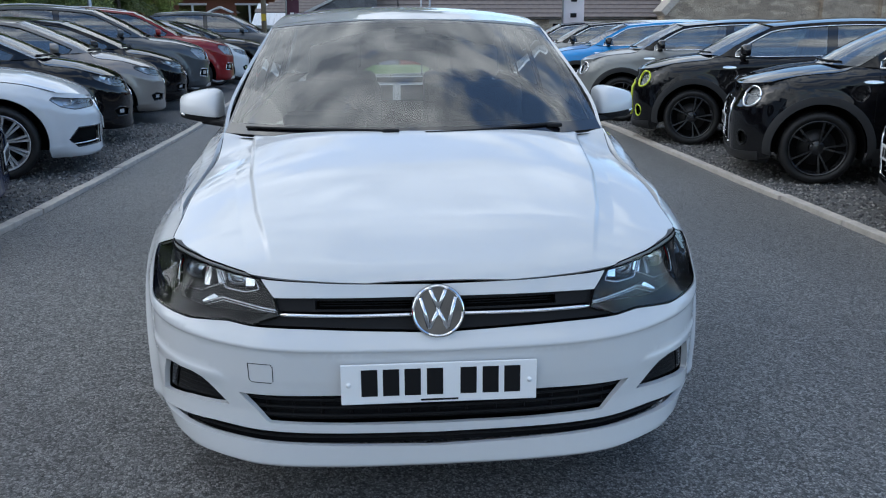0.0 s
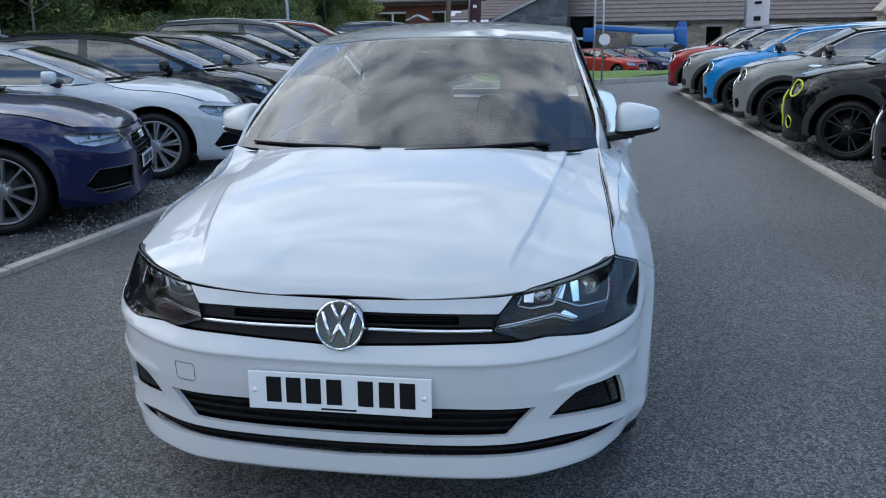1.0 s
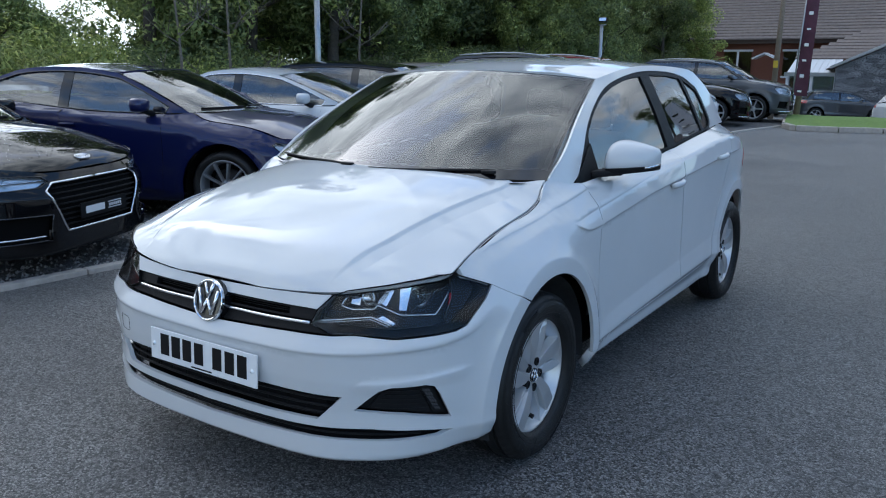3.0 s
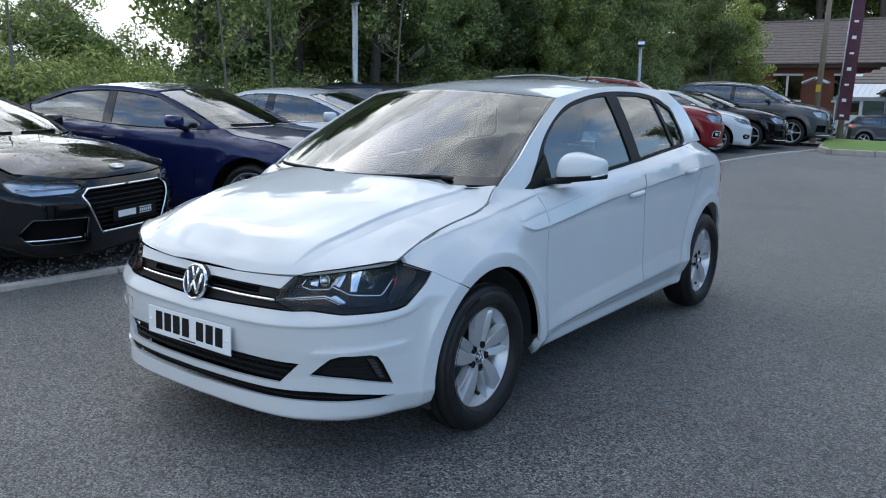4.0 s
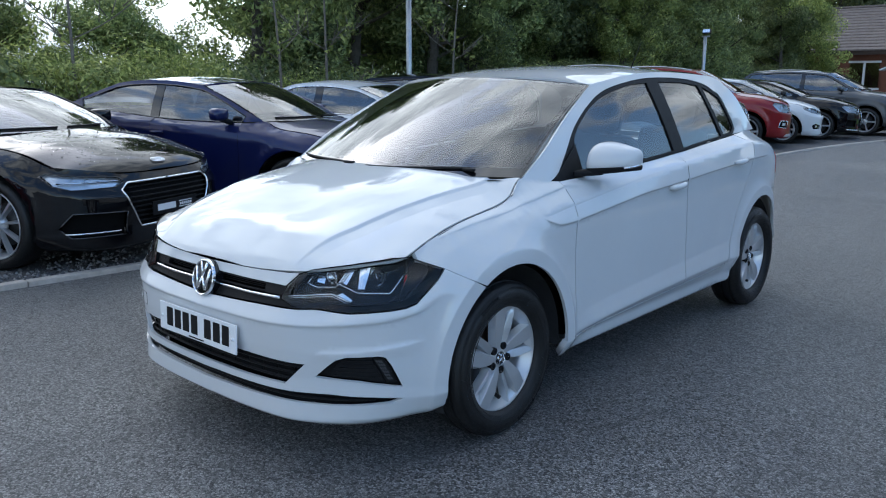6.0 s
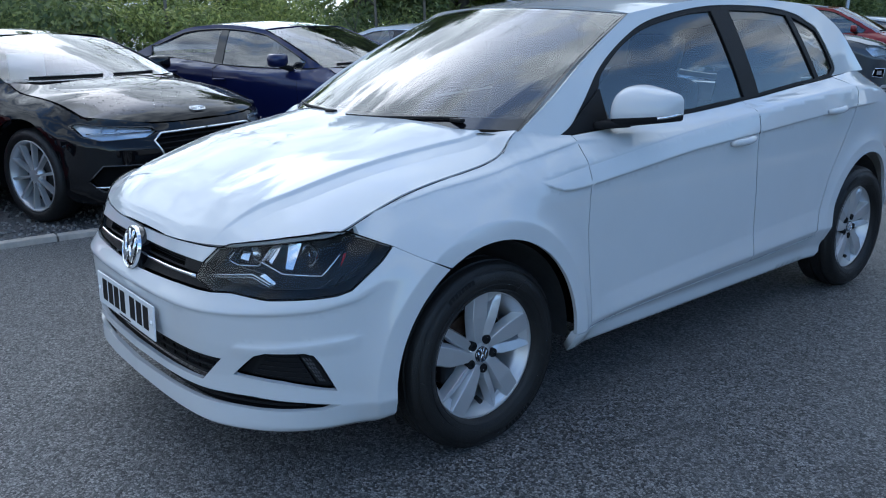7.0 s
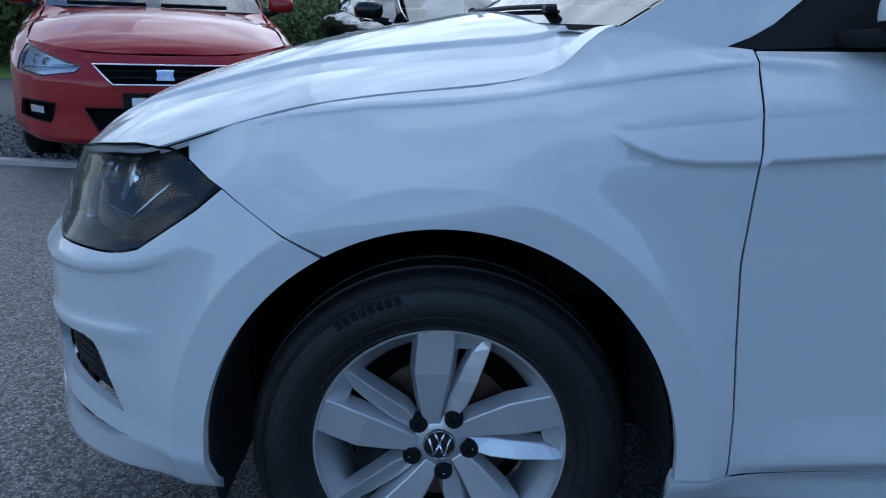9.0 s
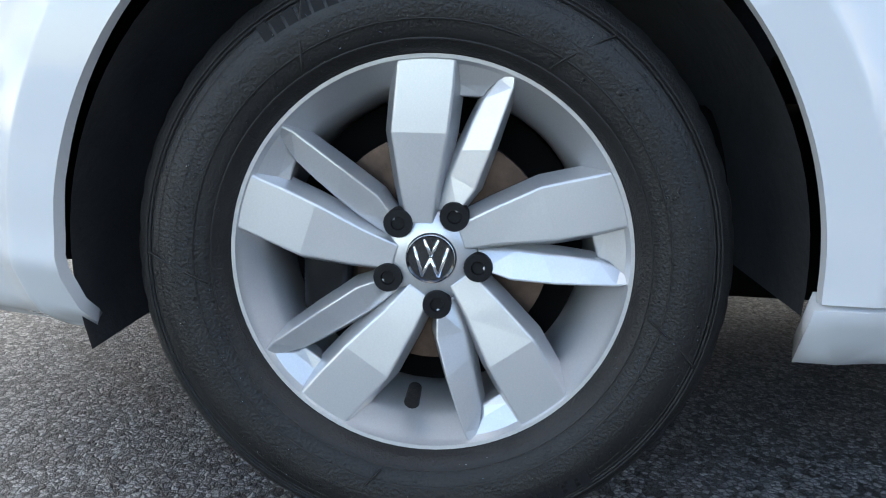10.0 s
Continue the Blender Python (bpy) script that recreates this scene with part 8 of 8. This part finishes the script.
# ---- lamps, poles, flags, sign, lift ----
def lamp_post(x, y, h, two=True):
    p = tagged(empty("lamp_post", Matrix.Translation((x, y, 0))), "grey steel post with twin floodlights on top", "lamp post", "yard lamp posts")
    raw("post", *tube([(0, 0, 0), (0, 0, h)], 0.055, 12), M_GREYSTEEL, p)
    part("base_plate", box_bm(0, 0, 0.01, 0.24, 0.24, 0.02), M_GREYSTEEL, p, smooth=False)
    raw("bracket", *tube([(-0.10, 0, h), (0.16, -0.05, h)], 0.02, 8), M_GREYSTEEL, p)
    for j, z in enumerate((0.12, 0.26) if two else (0.14,)):
        f = part("floodlight", box_bm(0, 0, 0, 0.26, 0.10, 0.13, 0.012), M_GLOSSBLACK, p, smooth=False)
        f.matrix_basis = Matrix.Translation((0.06, -0.04, h + z)) @ Matrix.Rotation(radians(-24), 4, "X")
        part("lens", box_bm(0, -0.053, 0, 0.22, 0.006, 0.10), M_REFLECT, f, smooth=False)
    return p


lamp_post(-8.5, 9.2, 2.98)
lamp_post(-8.3, 22.2, 2.75, False)
lamp_post(-8.9, 0.2, 3.0)


def flag(x, y, h, w, h0, colour, label, bars, lean=0.0):
    f = tagged(empty("feather_flag", Matrix.Translation((x, y, 0)) @ Matrix.Rotation(lean, 4, "Y")), label, "flag")
    raw("pole", *tube([(0, 0, 0), (0, 0, h)], 0.025, 8), M_GREYSTEEL, f)
    V, F = [], []
    n = 14
    for i in range(n):
        t = i / (n - 1)
        for j in range(4):
            V.append((0.02 + w * j / 3 * (1 - 0.25 * t * t), 0.06 * math.sin(5 * t + j), h0 + (h - h0) * t))
    for i in range(n - 1):
        for j in range(3):
            F.append((i * 4 + j, i * 4 + j + 1, i * 4 + j + 5, i * 4 + j + 4))
    raw("cloth", V, F, colour, f)
    for k in range(bars):
        z = h0 + 0.15 + k * (h - h0 - 0.4) / bars
        part("lettering", box_bm(0.02 + w * 0.45, -0.075, z, w * 0.30, 0.01, 0.10 if k % 2 else 0.06), M_INK if colour is M_FLAGWHITE else M_PLATE, f, smooth=False)
    return f


M_YELLOWTAG = mat("yellow_tag", (0.60, 0.42, 0.03), 0.5)
M_FLAGWHITE = mat("flag_white", (0.72, 0.70, 0.74), 0.8, scale=3, vary=0.1)
M_FLAGPURPLE = mat("flag_purple", (0.10, 0.035, 0.06), 0.8, scale=3, vary=0.3)
flag(4.35, 17.0, 4.2, 0.50, 0.38, M_FLAGWHITE, "tall white feather flag with dark lettering", 10)
flag(-3.2, 26.0, 4.4, 0.42, 0.6, M_FLAGPURPLE, "tall maroon feather flag on a leaning pole", 7, 0.05)
for x, y, h, ln in ((-3.1, 26.5, 7.0, 0.06), (-4.1, 27.5, 6.5, 0.02)):
    p = tagged(empty("wooden_pole", Matrix.Translation((x, y, ground_z(y))) @ Matrix.Rotation(ln, 4, "Y")), "weathered wooden pole standing by the grass", "pole", "wooden poles")
    raw("shaft", *tube([(0, 0, 0), (0, 0, h)], [0.10, 0.075], 10), M_POLE, p)
    part("notice", box_bm(0, -0.105, 2.0, 0.15, 0.02, 0.24), M_YELLOWTAG, p, smooth=False)
sg = tagged(empty("road_sign", Matrix.Translation((1.25, 18.3, 0.08))), "round white-backed road sign on two grey posts", "road sign")
raw("post", *tube([(0, 0, 0), (0, 0, 2.6)], 0.024, 10), M_GREYSTEEL, sg)
raw("post", *tube([(-0.20, 0.3, 0), (-0.20, 0.3, 2.2)], 0.02, 10), M_GREYSTEEL, sg)
dsc = raw("disc", *lathe([(0.0, 0.0), (0.0, 0.14), (0.012, 0.14), (0.012, 0.0)], 28), M_PLATE, sg, smooth=False)
dsc.matrix_basis = Matrix.Translation((0.04, -0.05, 1.05)) @ Matrix.Rotation(radians(-90), 4, "Z")
part("topper", box_bm(0, 0, 2.68, 0.10, 0.10, 0.18, 0.02), M_BLACK, sg)
M_LIFTBLUE = mat("lift_blue", (0.01, 0.12, 0.42), 0.4, coat=0.3, scale=10, vary=0.2)
M_LIFTGREY = mat("lift_grey", (0.42, 0.45, 0.46), 0.5, scale=10, vary=0.15)
bl = tagged(empty("boom_lift", Matrix.Translation((4.7, 43.0, -0.45)) @ Matrix.Scale(1.2, 4)), "blue and grey boom lift parked before the barn", "boom lift")
part("chassis", box_bm(0, 0, 0.48, 2.6, 1.6, 0.35, 0.06), M_LIFTBLUE, bl)
part("turntable", box_bm(-0.1, 0, 0.98, 1.8, 1.3, 0.50, 0.10), M_LIFTGREY, bl)
part("counterweight", box_bm(1.1, 0, 1.05, 0.5, 1.2, 0.9, 0.10), M_LIFTBLUE, bl)
a1 = part("lower_boom", box_bm(0, 0, 0, 3.8, 0.24, 0.22, 0.03), M_LIFTBLUE, bl)
a1.matrix_basis = Matrix.Translation((-0.8, -0.2, 1.40)) @ Matrix.Rotation(radians(5), 4, "Y")
a2 = part("upper_boom", box_bm(0, 0, 0, 3.4, 0.18, 0.16, 0.02), M_LIFTGREY, bl)
a2.matrix_basis = Matrix.Translation((-0.9, 0.15, 1.52)) @ Matrix.Rotation(radians(3), 4, "Y")
part("knuckle", box_bm(1.15, -0.1, 1.45, 0.35, 0.4, 0.6, 0.06), M_LIFTBLUE, bl)
part("basket", box_bm(-2.9, -0.2, 1.25, 0.5, 0.8, 0.6, 0.05), M_LIFTBLUE, bl)
for x in (-0.95, 0.95):
    for y in (-0.75, 0.75):
        V, F = lathe([(-0.13, 0.0), (-0.13, 0.36), (-0.08, 0.40), (0.08, 0.40), (0.13, 0.36), (0.13, 0.0)], 24)
        w = raw("wheel", V, F, M_RUBBER, bl)
        w.matrix_basis = Matrix.Translation((x, y, 0.40)) @ Matrix.Rotation(radians(90), 4, "Z")

# cars beyond the grass
FAR = "cars parked beyond the grass"
parked_car("red_saloon", "orange-red saloon parked beyond the grass island", K_STAR, Matrix.Translation((3.1, 38.5, -1.0)) @ Matrix.Rotation(radians(52), 4, "Z"), P_ORANGE, FRONT_STAR, FAR, spokes=5, twin=True, plate="white")
parked_car("blue_estate", "dark blue car parked beside a red off-roader", K_LEON, Matrix.Translation((4.75, 40.0, -1.0)) @ Matrix.Rotation(radians(60), 4, "Z"), P_BLUE, FRONT_LEON, FAR, plate="white")
parked_car("red_suv", "red off-roader seen from behind with a yellow plate", K_SUV, Matrix.Translation((6.6, 36.5, -1.0)) @ Matrix.Rotation(radians(195), 4, "Z"), P_RED, FRONT_SUV, FAR, plate="white")
parked_car("white_hatchback", "white hatchback parked by the slate gable", K_LEON, Matrix.Translation((0.4, 39.5, -1.0)) @ Matrix.Rotation(radians(150), 4, "Z"), M_WHITE, FRONT_LEON, FAR, plate="white")
parked_car("dark_hatchback", "dark hatchback parked by the slate gable", K_LEON, Matrix.Translation((-2.4, 41.5, -1.0)) @ Matrix.Rotation(radians(110), 4, "Z"), P_GREY, FRONT_LEON, FAR, plate="white")
parked_car("white_pickup", "white double-cab pickup parked by the stone barn", K_SUV, Matrix.Translation((6.9, 42.6, -1.0)) @ Matrix.Rotation(radians(80), 4, "Z"), M_WHITE, FRONT_SUV, FAR, plate="white")
parked_car("white_estate", "white estate car parked by the brick house", K_LEON, Matrix.Translation((-7.6, 44.0, -1.0)) @ Matrix.Rotation(radians(70), 4, "Z"), M_WHITE, FRONT_LEON, FAR, plate="white")
parked_car("beige_hatchback", "pale silver car parked behind the first row", K_LEON, Matrix.Translation((-9.3, 2.6, 0.0)) @ Matrix.Rotation(radians(95), 4, "Z"), P_SILVER, FRONT_LEON, FAR, plate="white")
